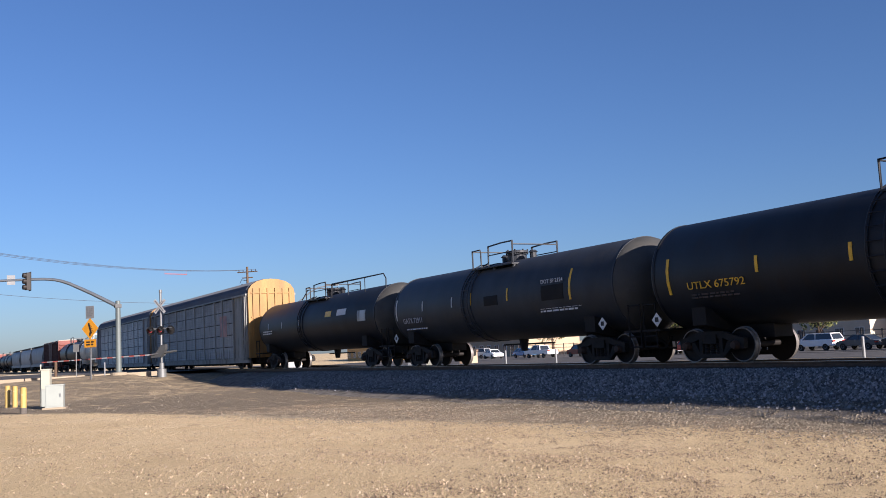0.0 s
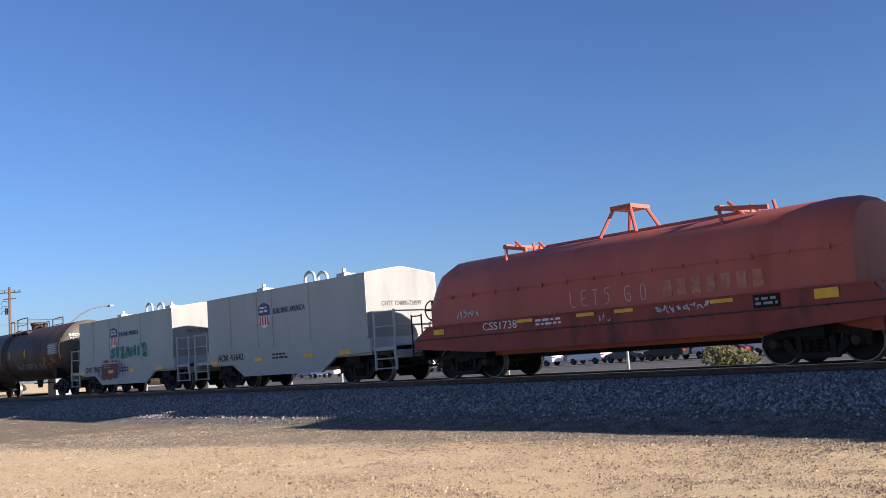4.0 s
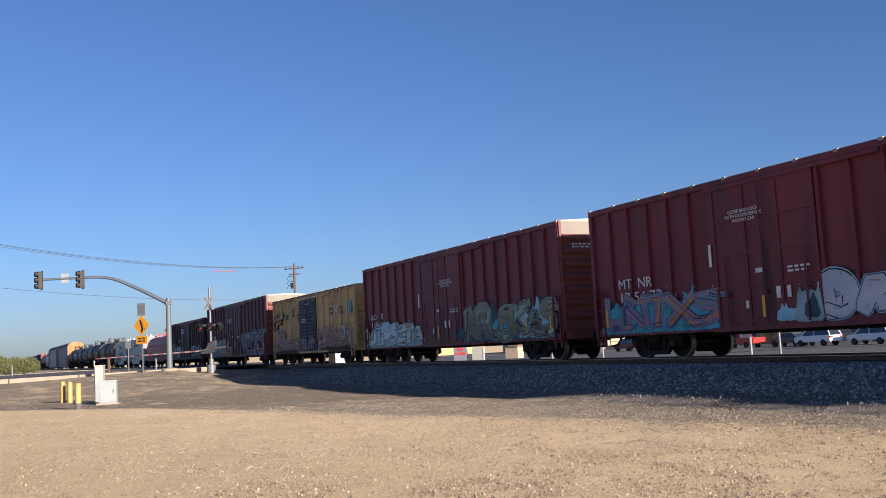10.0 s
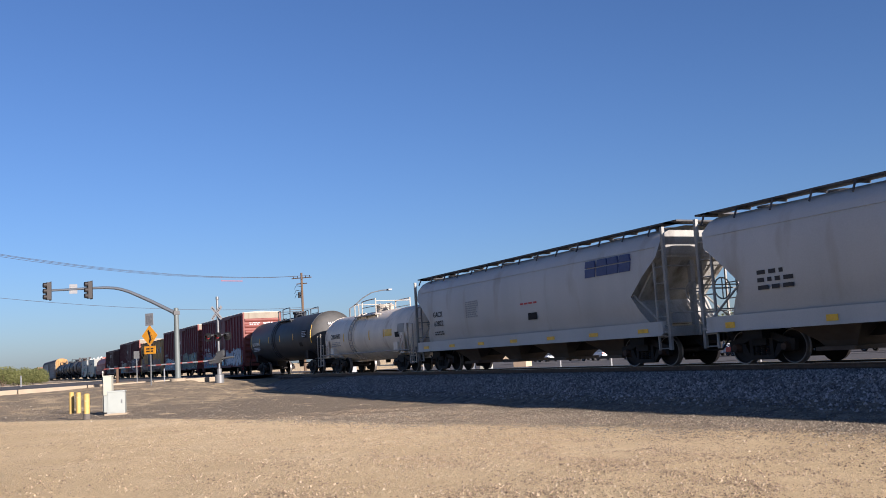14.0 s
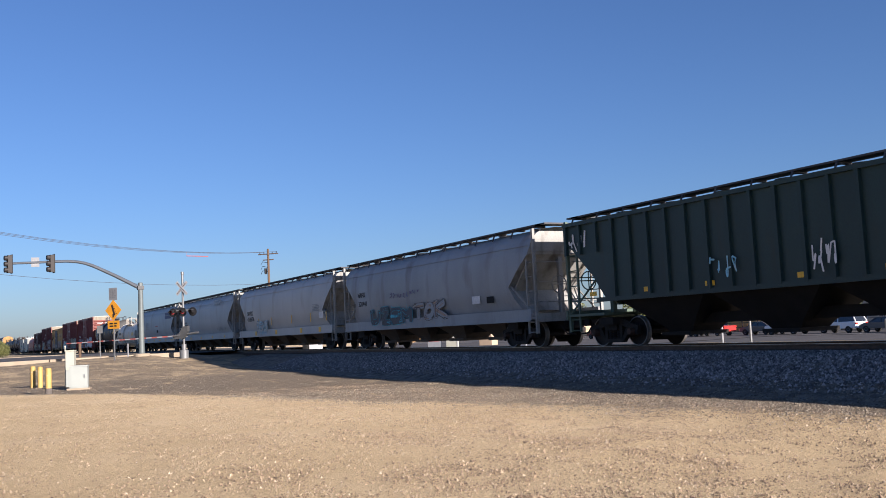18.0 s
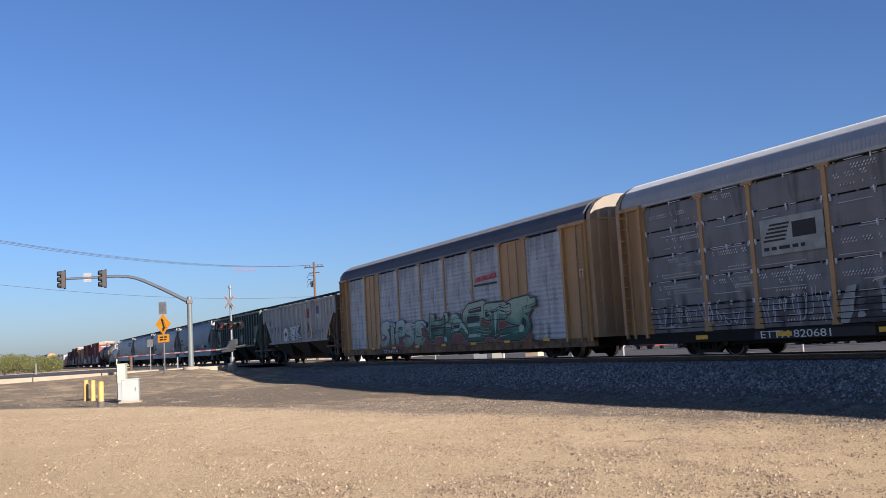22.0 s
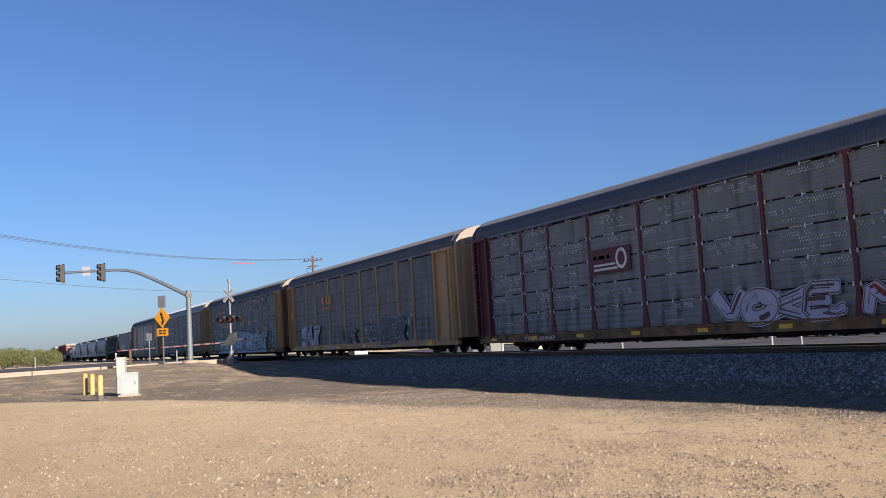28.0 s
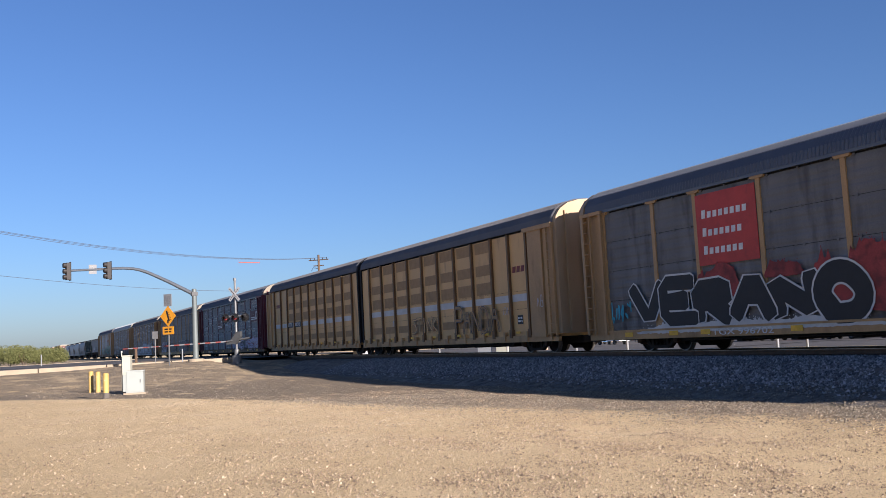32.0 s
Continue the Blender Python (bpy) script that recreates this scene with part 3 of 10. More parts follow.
def soften(pts, times=2, cut=0.22):
    """Round the corners of a line."""
    for _ in range(times):
        out = [pts[0]]
        for a, b in zip(pts, pts[1:]):
            out.append((a[0] + (b[0] - a[0]) * cut, a[1] + (b[1] - a[1]) * cut))
            out.append((b[0] + (a[0] - b[0]) * cut, b[1] + (a[1] - b[1]) * cut))
        pts = out + [pts[-1]]
    return pts


def stroke(bm, pts, w0, w1, y, step=0.00012):
    """One flat brush stroke of changing width along points (x, z), with blunt rounded ends."""
    n = len(pts)
    rows = []
    for k, p in enumerate(pts):
        a, b = pts[max(0, k - 1)], pts[min(n - 1, k + 1)]
        d = Vector((b[0] - a[0], b[1] - a[1]))
        d = d.normalized() if d.length > 1e-6 else Vector((1, 0))
        w = (w0 + (w1 - w0) * k / (n - 1)) / 2
        m = Vector((-d.y, d.x))
        if k in (0, n - 1):
            q = d * w * (-0.55 if k == 0 else 0.55)
            ends = [(p[0] + q.x + m.x * w * 0.72, p[1] + q.y + m.y * w * 0.72), (p[0] + q.x - m.x * w * 0.72, p[1] + q.y - m.y * w * 0.72)]
            side = [(p[0] + m.x * w, p[1] + m.y * w), (p[0] - m.x * w, p[1] - m.y * w)]
            rows += [ends, side] if k == 0 else [side, ends]
        else:
            rows.append([(p[0] + m.x * w, p[1] + m.y * w), (p[0] - m.x * w, p[1] - m.y * w)])
    vs = [[bm.verts.new((x, y - step * k, z)) for x, z in r] for k, r in enumerate(rows)]
    for r, q in zip(vs, vs[1:]):
        bm.faces.new((r[0], r[1], q[1], q[0]))


def faded(name, stops, z0, z1, vary=0.2, rough=0.6):
    """Sprayed colours that run into one another from the bottom (z0) to the top (z1) of a piece."""
    m = bpy.data.materials.new(name)
    m.use_nodes = True
    n, l = m.node_tree.nodes, m.node_tree.links
    b = n["Principled BSDF"]
    b.inputs["Roughness"].default_value = rough
    tc, sep = n.new("ShaderNodeTexCoord"), n.new("ShaderNodeSeparateXYZ")
    l.new(tc.outputs["Object"], sep.inputs[0])
    big, small = n.new("ShaderNodeTexNoise"), n.new("ShaderNodeTexNoise")
    big.inputs["Scale"].default_value, big.inputs["Detail"].default_value = 1.6, 5
    small.inputs["Scale"].default_value, small.inputs["Detail"].default_value = 22, 5
    l.new(tc.outputs["Object"], big.inputs["Vector"]), l.new(tc.outputs["Object"], small.inputs["Vector"])
    up = n.new("ShaderNodeMapRange")
    up.inputs["From Min"].default_value, up.inputs["From Max"].default_value = z0, z1
    l.new(sep.outputs[2], up.inputs[0])
    mix = n.new("ShaderNodeMath")
    mix.operation = "MULTIPLY_ADD"
    mix.inputs[1].default_value = 0.9
    add = n.new("ShaderNodeMath")
    add.operation = "SUBTRACT"
    add.inputs[1].default_value = 0.45
    l.new(big.outputs[0], mix.inputs[0]), l.new(up.outputs[0], mix.inputs[2])
    l.new(mix.outputs[0], add.inputs[0])
    r = n.new("ShaderNodeValToRGB")
    e = r.color_ramp.elements
    while len(e) < len(stops):
        e.new(0.5)
    for el, (p, c) in zip(e, stops):
        el.position, el.color = p, (*c, 1)
    l.new(add.outputs[0], r.inputs[0])
    wear = n.new("ShaderNodeMapRange")
    wear.inputs["From Min"].default_value, wear.inputs["From Max"].default_value = 0.3, 0.7
    wear.inputs["To Min"].default_value, wear.inputs["To Max"].default_value = 1 - vary, 1 + vary
    l.new(small.outputs[0], wear.inputs[0])
    hsv = n.new("ShaderNodeHueSaturation")
    l.new(r.outputs[0], hsv.inputs["Color"]), l.new(wear.outputs[0], hsv.inputs["Value"])
    l.new(hsv.outputs[0], b.inputs["Base Color"])
    return m


def ragged(parent, x0, x1, z0, z1, material, y=-1.53, seed=1, spike=0.25, name="graffiti", label="sprayed colour field with a ragged top"):
    """A field of spray with an uneven upper rim, a few tongues and loose flecks."""
    rnd = random.Random(seed)
    n = max(4, int((x1 - x0) / 0.07))
    h = z1 - z0
    top = []
    for k in range(n + 1):
        q = k / n
        edge = min(1.0, 6 * q, 6 * (1 - q)) ** 0.6
        t = 0.72 + 0.28 * noise.noise((q * (x1 - x0) * 1.3, seed * 3.7, 0)) + 0.10 * noise.noise((q * (x1 - x0) * 5, seed, 2))
        t += rnd.uniform(0, spike) if rnd.random() < 0.3 else 0
        top.append(z0 + h * min(1.05, max(0.15, t * edge)))
    bm = BM()
    lo = [bm.verts.new((x0 + (x1 - x0) * k / n, y - 0.002, z0 + (0.03 * rnd.random() if 0 < k < n else 0.1))) for k in range(n + 1)]
    hi = [bm.verts.new((x0 + (x1 - x0) * k / n + rnd.uniform(-0.02, 0.02), y - 0.002, z)) for k, z in enumerate(top)]
    for k in range(n):
        bm.faces.new((lo[k], lo[k + 1], hi[k + 1], hi[k]))
    for k in range(int((x1 - x0) * 14)):
        q = rnd.randint(1, n - 1)
        px, pz, w = x0 + (x1 - x0) * q / n, top[q] + abs(rnd.gauss(0, 0.07)) - 0.02, rnd.uniform(0.008, 0.022)
        v = [bm.verts.new((px + dx * w, y - 0.0025, pz + dz * w)) for dx, dz in ((-1, 0), (0, -1), (1, 0), (0, 1))]
        bm.faces.new(v)
    ob = part(name, bm, material, parent, label)
    ob["kind"] = "stuff"
    return ob


def flank(pts, off):
    """The line that runs beside another at a fixed distance."""
    out = []
    for k, (x, z) in enumerate(pts):
        (x0, z0), (x1, z1) = pts[max(0, k - 1)], pts[min(len(pts) - 1, k + 1)]
        d = math.hypot(x1 - x0, z1 - z0) or 1.0
        out.append((x - (z1 - z0) / d * off, z + (x1 - x0) / d * off))
    return out


def sprayed(parent, word, x0, x1, z0, z1, fill, edge, back=None, y=-1.56, seed=1, fat=0.30, rim=0.07, shine=None, label="", soft=1, full=0.92, outline=None, halo=0.05, tones=None, top=0.06, inner=True, wild=0, cut=None):
    """Sprayed letters, each with outline, rim, fill and inner lines; back: a ragged field behind them;
    wild: feet and hooks on the strokes, patches of the tones, cut lines where strokes cross, and flecks."""
    rnd = random.Random(seed)
    n = len(word)
    cell = (x1 - x0) / n
    if back:
        ragged(parent, x0 - 0.15, x1 + 0.15, z0, z1 + top, back, y, seed)
    tones = tones or (edge,)
    for k, ch in enumerate(word):
        if ch == " ":
            continue
        bm = BM()
        lean = rnd.uniform(-0.12, 0.20)
        lo, hi = z0 + rnd.uniform(0, 0.08) * (z1 - z0), z1 - rnd.uniform(0, 0.14) * (z1 - z0)
        wide = min(cell, z1 - z0) * fat
        w = cell * full * rnd.uniform(0.92, 1.06) - wide * 0.6
        ox = x0 + k * cell + wide * 0.35
        up = y - 0.005 - 0.010 * (k % 2)
        runs = []
        for run in glyph_lines(ch):
            line = [(ox + w * (p + lean * (q - 0.3)) + rnd.uniform(-0.05, 0.05) * w, lo + wide / 2 + (hi - lo - wide) * q + rnd.uniform(-0.03, 0.03) * (hi - lo)) for p, q in run]
            runs.append(soften(line, 2, 0.25) if ch in "BCDGOQSU" else soften(line, soft, 0.16) if soft else [p for a, b in zip(line, line[1:]) for p in (a, (a[0] * 0.12 + b[0] * 0.88, a[1] * 0.12 + b[1] * 0.88))] + [line[-1]])
        sizes = [(wide * rnd.uniform(0.75, 1.3), wide * rnd.uniform(0.7, 1.25)) for _ in runs]
        if wild:
            for pts in list(runs):
                for x, z in (pts[0], pts[-1]):
                    if rnd.random() < 0.6 * wild:
                        s = wide * rnd.uniform(0.5, 0.95)
                        runs.append([(x - s, z + rnd.uniform(-0.3, 0.3) * wide), (x, z), (x + s, z + rnd.uniform(-0.3, 0.3) * wide)])
                        sizes.append((wide * rnd.uniform(0.3, 0.7), wide * rnd.uniform(0.3, 0.7)))
        slots = []

        def coat(mm, lines):
            """One layer of strokes (points, widths, depth) in one paint."""
            n0 = len(bm.faces)
            for pts, a, b, deep in lines:
                if len(pts) > 1:
                    stroke(bm, pts, a, b, up - deep, 0.00004)
            bm.faces.ensure_lookup_table()
            for f in bm.faces[n0:]:
                f.material_index = len(slots)
            slots.append(mm)

        for grow, deep, mm in ([(rim + halo, 0, outline)] if outline else []) + [(rim, 0.0016, edge), (0.0, 0.0034, fill)]:
            coat(mm, [(pts, a + grow * 2, b + grow * 2, deep + 0.0002 * r) for r, (pts, (a, b)) in enumerate(zip(runs, sizes))])
        if wild:
            for j, mm in enumerate(tones):
                lines = []
                for pts, (a, b) in zip(runs, sizes):
                    if len(pts) > 3 and rnd.random() < 0.75:
                        m = rnd.randint(0, len(pts) - 3)
                        lines.append((flank(pts[m:m + rnd.randint(2, 4)], rnd.uniform(-0.22, 0.22) * a), a * rnd.uniform(0.2, 0.55), b * rnd.uniform(0.1, 0.5), 0.0048 + 0.0002 * j))
                coat(mm, lines)
            lines = []
            for r, (pts, (a, b)) in enumerate(zip(runs, sizes)):
                for side in (-0.5, 0.5):
                    if rnd.random() < 0.75:
                        m = rnd.randint(0, max(0, len(pts) - 5))
                        lines.append((flank(pts[m:m + rnd.randint(3, 9)], side * (a + b) / 2), 0.016, rnd.uniform(0.016, 0.04), 0.0058 + 0.0001 * r))
            for _ in range(3):
                x, z = ox + rnd.random() * w, lo + rnd.random() * (hi - lo)
                lines.append(([(x, z), (x + rnd.uniform(-0.5, 0.5) * wide, z + rnd.uniform(-0.9, 0.9) * wide)], rnd.uniform(0.02, 0.05), 0.012, 0.0064))
            coat(cut or M_BLACKPAINT, lines)
            lines = []
            for _ in range(10):
                x, z = ox + rnd.uniform(-0.1, 1.1) * w, rnd.choice((lo, hi)) + rnd.gauss(0, 0.10) * (hi - lo)
                lines.append(([(x, z), (x + rnd.uniform(-0.06, 0.06), z + rnd.uniform(-0.12, 0.03))], rnd.uniform(0.01, 0.035), 0.008, 0.0068))
            coat(shine or edge, lines)
        if inner and wide > 0.14:
            for j, mm in enumerate((shine or edge, *tones, edge)):
                lines = []
                for pts in runs:
                    if rnd.random() < 0.4:
                        continue
                    m = rnd.randint(0, max(0, len(pts) - 4))
                    off = (rnd.uniform(-0.28, 0.28) * wide, rnd.uniform(-0.2, 0.2) * wide)
                    lines.append(([(q[0] + off[0], q[1] + off[1]) for q in pts[m:m + 4]], rnd.uniform(0.012, 0.03) * (1 if j == 0 else 2.2), 0.01, 0.0072 + 0.0003 * j))
                coat(mm, lines)
        me = make(bm, "graffiti_letter")
        for mm in slots:
            me.materials.append(mm)
        part("graffiti_letter", me, None, parent, label or "bold sprayed graffiti letter")


def chips(parent, x0, x1, z0, z1, material, n, y, seed=1, size=0.07, label="patches of rust where the paint has flaked"):
    """Small flaked patches of odd shape."""
    rnd = random.Random(seed)
    bm = BM()
    for k in range(n):
        px, pz, w = rnd.uniform(x0, x1), rnd.uniform(z0, z1), size * rnd.uniform(0.25, 1) ** 1.5
        g = rnd.randint(5, 7)
        hgt = rnd.uniform(0.4, 2.4)
        v = [bm.verts.new((px + w * rnd.uniform(0.5, 1.1) * math.cos(j * math.tau / g), y - 0.0015 - 0.0004 * (k % 4), pz + w * hgt * rnd.uniform(0.5, 1.1) * math.sin(j * math.tau / g))) for j in range(g)]
        bm.faces.new(v)
    ob = part("rust_patch", bm, material, parent, label)
    ob["kind"] = "stuff"
    return ob


def scrawl(parent, x0, x1, z0, z1, material, n=5, w=0.05, y=-1.56, seed=3, name="graffiti", wrap=None):
    """A quick sprayed tag that cannot be read: joined random strokes."""
    rnd = random.Random(seed)
    bm = BM()
    cell = (x1 - x0) / n
    for k in range(n):
        pts = [(x0 + cell * (k + rnd.uniform(0, 1)), rnd.uniform(z0, z1)) for _ in range(rnd.randint(4, 6))]
        stroke(bm, soften(pts, 2, 0.25), w, w * rnd.uniform(0.5, 1), y - 0.004 - 0.001 * (k % 3))
    if wrap:
        r, zc = wrap
        for v in bm.verts:
            v.co.y = -math.sqrt(max(0.1, r * r - (v.co.z - zc) ** 2)) + (v.co.y - y) - 0.006
    ob = part(name, bm, material, parent, "thin sprayed scrawl")
    ob["kind"] = "stuff"


def written(parent, words, size, x, z, w, material, y, seed=1, gap=0.62):
    """Thin hand-drawn capitals in single strokes."""
    rnd = random.Random(seed)
    bm = BM()
    for k, ch in enumerate(words):
        if ch == " ":
            continue
        for r, run in enumerate(glyph_lines(ch)):
            pts = [(x + size * (k * gap + p * 0.42 + rnd.uniform(-0.03, 0.03)), z + size * (q + rnd.uniform(-0.05, 0.05))) for p, q in run]
            stroke(bm, soften(pts, 1), w, w * 0.8, y - 0.0006 * r)
    part("graffiti", bm, material, parent, "thin hand-drawn letters")


def strips(parent, xs, z, h, y=-1.54, w=0.1, material=None):
    for k, x in enumerate(xs):
        bm = BM()
        box(bm, x, x + w, y - 0.008, y, z, z + h)
        part("reflector_strip", bm, material or M_YELMARK, parent, "yellow reflective strip")


def ladder(parent, x, z0, z1, material, y=-1.5, w=0.42, n=None, name="ladder"):
    bm = BM()
    for s in (0, w):
        box(bm, x + s - 0.025, x + s + 0.025, y - 0.07, y, z0, z1)
    n = n or max(2, int((z1 - z0) / 0.4))
    for k in range(n):
        z = z0 + (k + 0.5) * (z1 - z0) / n
        bar(bm, (x, y - 0.06, z), (x + w, y - 0.06, z), 0.018, 5)
    return part(name, bm, material, parent)


def running_gear(c, a, inset=2.3, r=0.46, sill=(0.62, 0.95), couple=0.75, half=0.35, front=None):
    """Centre sill, couplers and trucks under a car."""
    bm = BM()
    box(bm, -a - 0.1, a + 0.1, -half, half, *sill)
    for s in (-1, 1):
        box(bm, s * (a - inset) - 0.35, s * (a - inset) + 0.35, -1.35, 1.35, sill[0] + 0.08, sill[1])
    part("centre_sill", bm, M_UNDER, c)
    for s in (-1, 1):
        bm = BM()
        box(bm, min(s * (a + 0.1), s * (a + couple)), max(s * (a + 0.1), s * (a + couple)), -0.11, 0.11, 0.72, 0.96)
        box(bm, min(s * (a + couple), s * (a + couple + 0.28)), max(s * (a + couple), s * (a + couple + 0.28)), -0.2, 0.14, 0.68, 1.0)
        part("coupler", bm, M_UNDER, c)
        bm = BM()
        pipe(bm, [(s * a, -0.5, 0.75), (s * (a + 0.35), -0.45, 0.45), (s * (a + 0.8), -0.4, 0.42)], 0.03, 5)
        part("air_hose", bm, M_UNDER, c)
        truck(c, s * (a - (front if front and s < 0 else inset)), r)


# ---- autoracks ----
ROOF_PROFILE = [(-1.55, 4.74), (-1.50, 5.0), (-1.30, 5.27), (-0.95, 5.49), (-0.45, 5.62), (0, 5.65), (0.45, 5.62), (0.95, 5.49), (1.30, 5.27), (1.50, 5.0), (1.55, 4.74)]


def roof_mesh(a, lift=0.0):
    """A crimped roof sheet: cross ribs along the whole car."""
    n = 2 * int(2 * a / 0.125)
    verts, faces = [], []
    m = len(ROOF_PROFILE)
    for k in range(n + 1):
        x = -a + 2 * a * k / n
        d = 0.034 if k % 2 else -0.012
        for y, z in ROOF_PROFILE:
            u = Vector((y * 0.6, z - 4.3)).normalized()
            verts.append((x, y + u.x * d, z + u.y * d + lift))
    for k in range(n):
        for j in range(m - 1):
            q = k * m + j
            faces.append((q, q + 1, q + m + 1, q + m))
    me = bpy.data.meshes.new("roof")
    me.from_pydata(verts, [], faces)
    return me


def corrugated_panel(w, z0, z1, rows, crimps, gap=1.0):
    """A side panel in rows; each row is a crimped sheet with a slot over it."""
    bm = BM()
    h = (z1 - z0) / rows
    for r in range(rows):
        a, b = z0 + r * h + 0.016 * gap, z0 + (r + 1) * h - 0.030 * gap
        prof = [(0.0, a)]
        for k in range(crimps):
            p, s = a + (b - a) * k / crimps, (b - a) / crimps
            prof += [(0.0, p + s * 0.15), (-0.014, p + s * 0.35), (-0.014, p + s * 0.65), (0.0, p + s * 0.85)]
        prof += [(0.0, b), (0.02, b), (0.02, a)]
        prism(bm, prof, 0, w)
        for q in (0.12, 0.5, 0.88):
            box(bm, q * w - 0.03, q * w + 0.03, -0.035, 0.0, b - 0.03, b + 0.03)
    return make(bm, "side_panel")


def dents(w):
    """Rows of small punched marks over a side panel."""
    rnd = random.Random(int(w * 100))
    bm = BM()
    for r in range(9):
        z = 0.95 + r * 0.4
        for q in range(int(w / 0.42)):
            x = 0.22 + q * 0.42 + (0.2 if r % 2 else 0)
            if x < w - 0.1 and rnd.random() < 0.8:
                h = rnd.uniform(0.018, 0.032)
                box(bm, x - 0.022, x + 0.022, -0.032, -0.022, z - h, z + h)
    return make(bm, "dent_row")


def clip_mesh():
    """A small bright clip that holds two panel rows together."""
    bm = BM()
    box(bm, -0.018, 0.018, -0.022, 0, -0.065, 0.045)
    return make(bm, "clip")


def post_mesh(z0, z1, w):
    bm = BM()
    box(bm, -w / 2, w / 2, -0.05, 0, z0, z1)
    prism(bm, [(-w * 1.3, z1 - 0.13), (w * 1.3, z1 - 0.13), (w * 1.7, z1 - 0.09), (w * 1.7, z1), (-w * 1.7, z1), (-w * 1.7, z1 - 0.09)], -0.08, -0.002, "y")
    prism(bm, [(-w * 1.3, z0), (w * 1.3, z0), (w / 2, z0 + 0.7), (-w / 2, z0 + 0.7)], -0.046, -0.002, "y")
    return make(bm, "post")


def underframe(c, half, z0=0.27, z1=0.45):
    """Low black floor beams and brake pipe between the trucks."""
    bm = BM()
    box(bm, -half, half, -1.34, 1.34, z0 + 0.06, z1)
    for k in range(9):
        x = -half + 0.4 + (2 * half - 0.8) * k / 8
        box(bm, x - 0.12, x + 0.12, -1.30, 1.30, z0, z0 + 0.06)
    part("underframe", bm, M_UNDER, c, "black floor beams")
    bm = BM()
    pipe(bm, [(-half, -1.36, z0 + 0.09), (half, -1.36, z0 + 0.09)], 0.03, 6)
    part("brake_pipe", bm, M_UNDER, c)


def autorack(label, xl, xr, panel, frame_paint, end_paint, roof, layout=None, solid=None, post_w=0.13, rows=5, sill_paint=None, top=0.0, far=False, sill_z=0.42, crimps=5, end_side=None, dash_paint=None, tick_share=0.3, gap=1.0):
    """A long enclosed car carrier. layout: (start, end, kind) along the side in metres from its front end."""
    c, a = car_start("autorack", label, xl, xr, "autorack")
    # added black box: the unlit inside, as seen through the panel gaps
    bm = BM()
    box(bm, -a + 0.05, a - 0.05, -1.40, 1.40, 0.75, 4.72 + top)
    part("interior_shade_box", bm, M_GAP, c)
    part("roof", kept(("roof", round(a, 2), roof.name), lambda: roof_mesh(a - 0.1, top)), roof, c, "crimped steel roof")
    sp = sill_paint or frame_paint
    for s in (-1, 1):
        bm = BM()
        box(bm, -a, a, min(s * 1.38, s * 1.54), max(s * 1.38, s * 1.54), sill_z, 0.66)
        box(bm, -a, a, min(s * 1.38, s * 1.58), max(s * 1.38, s * 1.58), 0.66, 0.72)
        part("side_sill", bm, sp, c)
        bm = BM()
        box(bm, -a, a, min(s * 1.42, s * 1.56), max(s * 1.42, s * 1.56), 4.665 + top, 4.75 + top)
        part("roof_rail", bm, roof, c, "plain steel eave rail")
    cuts = (1.1, 3.7, 5.65, 8.2, 11.0, 13.7, 16.2, 19.0, 20.85, 23.5)
    layout = layout or [(p, q, "p") for p, q in zip(cuts, cuts[1:])]
    for s in (-1, 1):
        for x0, x1, kind in layout:
            w = round(x1 - x0, 2)
            at = pose(-a + x0, -1.46, 0) if s < 0 else pose(-a + x0 + w, 1.46, 0, 0, 0, 180)
            if s > 0 and far:
                continue
            if kind == "p":
                sp_ob = part("side_panel", kept(("panel", w, top, rows, crimps, gap, panel.name), lambda: corrugated_panel(w, 0.72, 4.625 + top, rows, crimps, gap)), panel, c, at=at)
                if rows == 1 and s < 0:
                    part("dent_row", kept(("dents", w), lambda: dents(w)), M_DARKPANEL, sp_ob, "rows of small dark punched marks")["kind"] = "stuff"
            else:
                part("solid_panel", kept(("solid", w, top, frame_paint.name), lambda: solid_panel(w, 0.72, 4.64 + top)), solid or frame_paint, c, at=at)
        edges = sorted({round(v, 2) for x0, x1, _ in layout for v in (x0, x1)})
        for e in edges:
            part("post", kept(("post", post_w, top, frame_paint.name), lambda: post_mesh(0.66, 4.72 + top, post_w)), frame_paint, c, at=pose(-a + e, -1.46, 0) if s < 0 else pose(-a + e, 1.46, 0, 0, 0, 180))
    lo, hi = min(x for x, _, _ in layout), max(x for _, x, _ in layout)
    for x0, x1 in ((-a, -a + lo), (-a + hi, a)):
        for s in (-1, 1):
            bm = BM()
            box(bm, x0, x1, min(s * 1.40, s * 1.50), max(s * 1.40, s * 1.50), 0.72, 4.64 + top)
            eb = part("end_bay", bm, end_side or frame_paint, c)
            for q in (x0, x1 - 0.12):
                bm = BM()
                box(bm, q, q + 0.12, min(s * 1.42, s * 1.62), max(s * 1.42, s * 1.62), 0.6, 4.72 + top)
                part("end_post", bm, end_side or frame_paint, eb)
            bm = BM()
            box(bm, x0 - 0.05, x1 + 0.05, min(s * 1.42, s * 1.66), max(s * 1.42, s * 1.66), 4.62 + top, 4.74 + top)
            part("end_cap", bm, end_side or frame_paint, eb)
    # end doors with stiffeners and the arched head
    for s in (-1, 1):
        bm = BM()
        x = s * a
        prism(bm, [(y * 0.99, z + top) for y, z in ROOF_PROFILE] + [(1.5, 0.72), (-1.5, 0.72)], min(x, x + s * 0.22), max(x, x + s * 0.22))
        ed = part("end_door", bm, end_paint, c, "ribbed end doors")
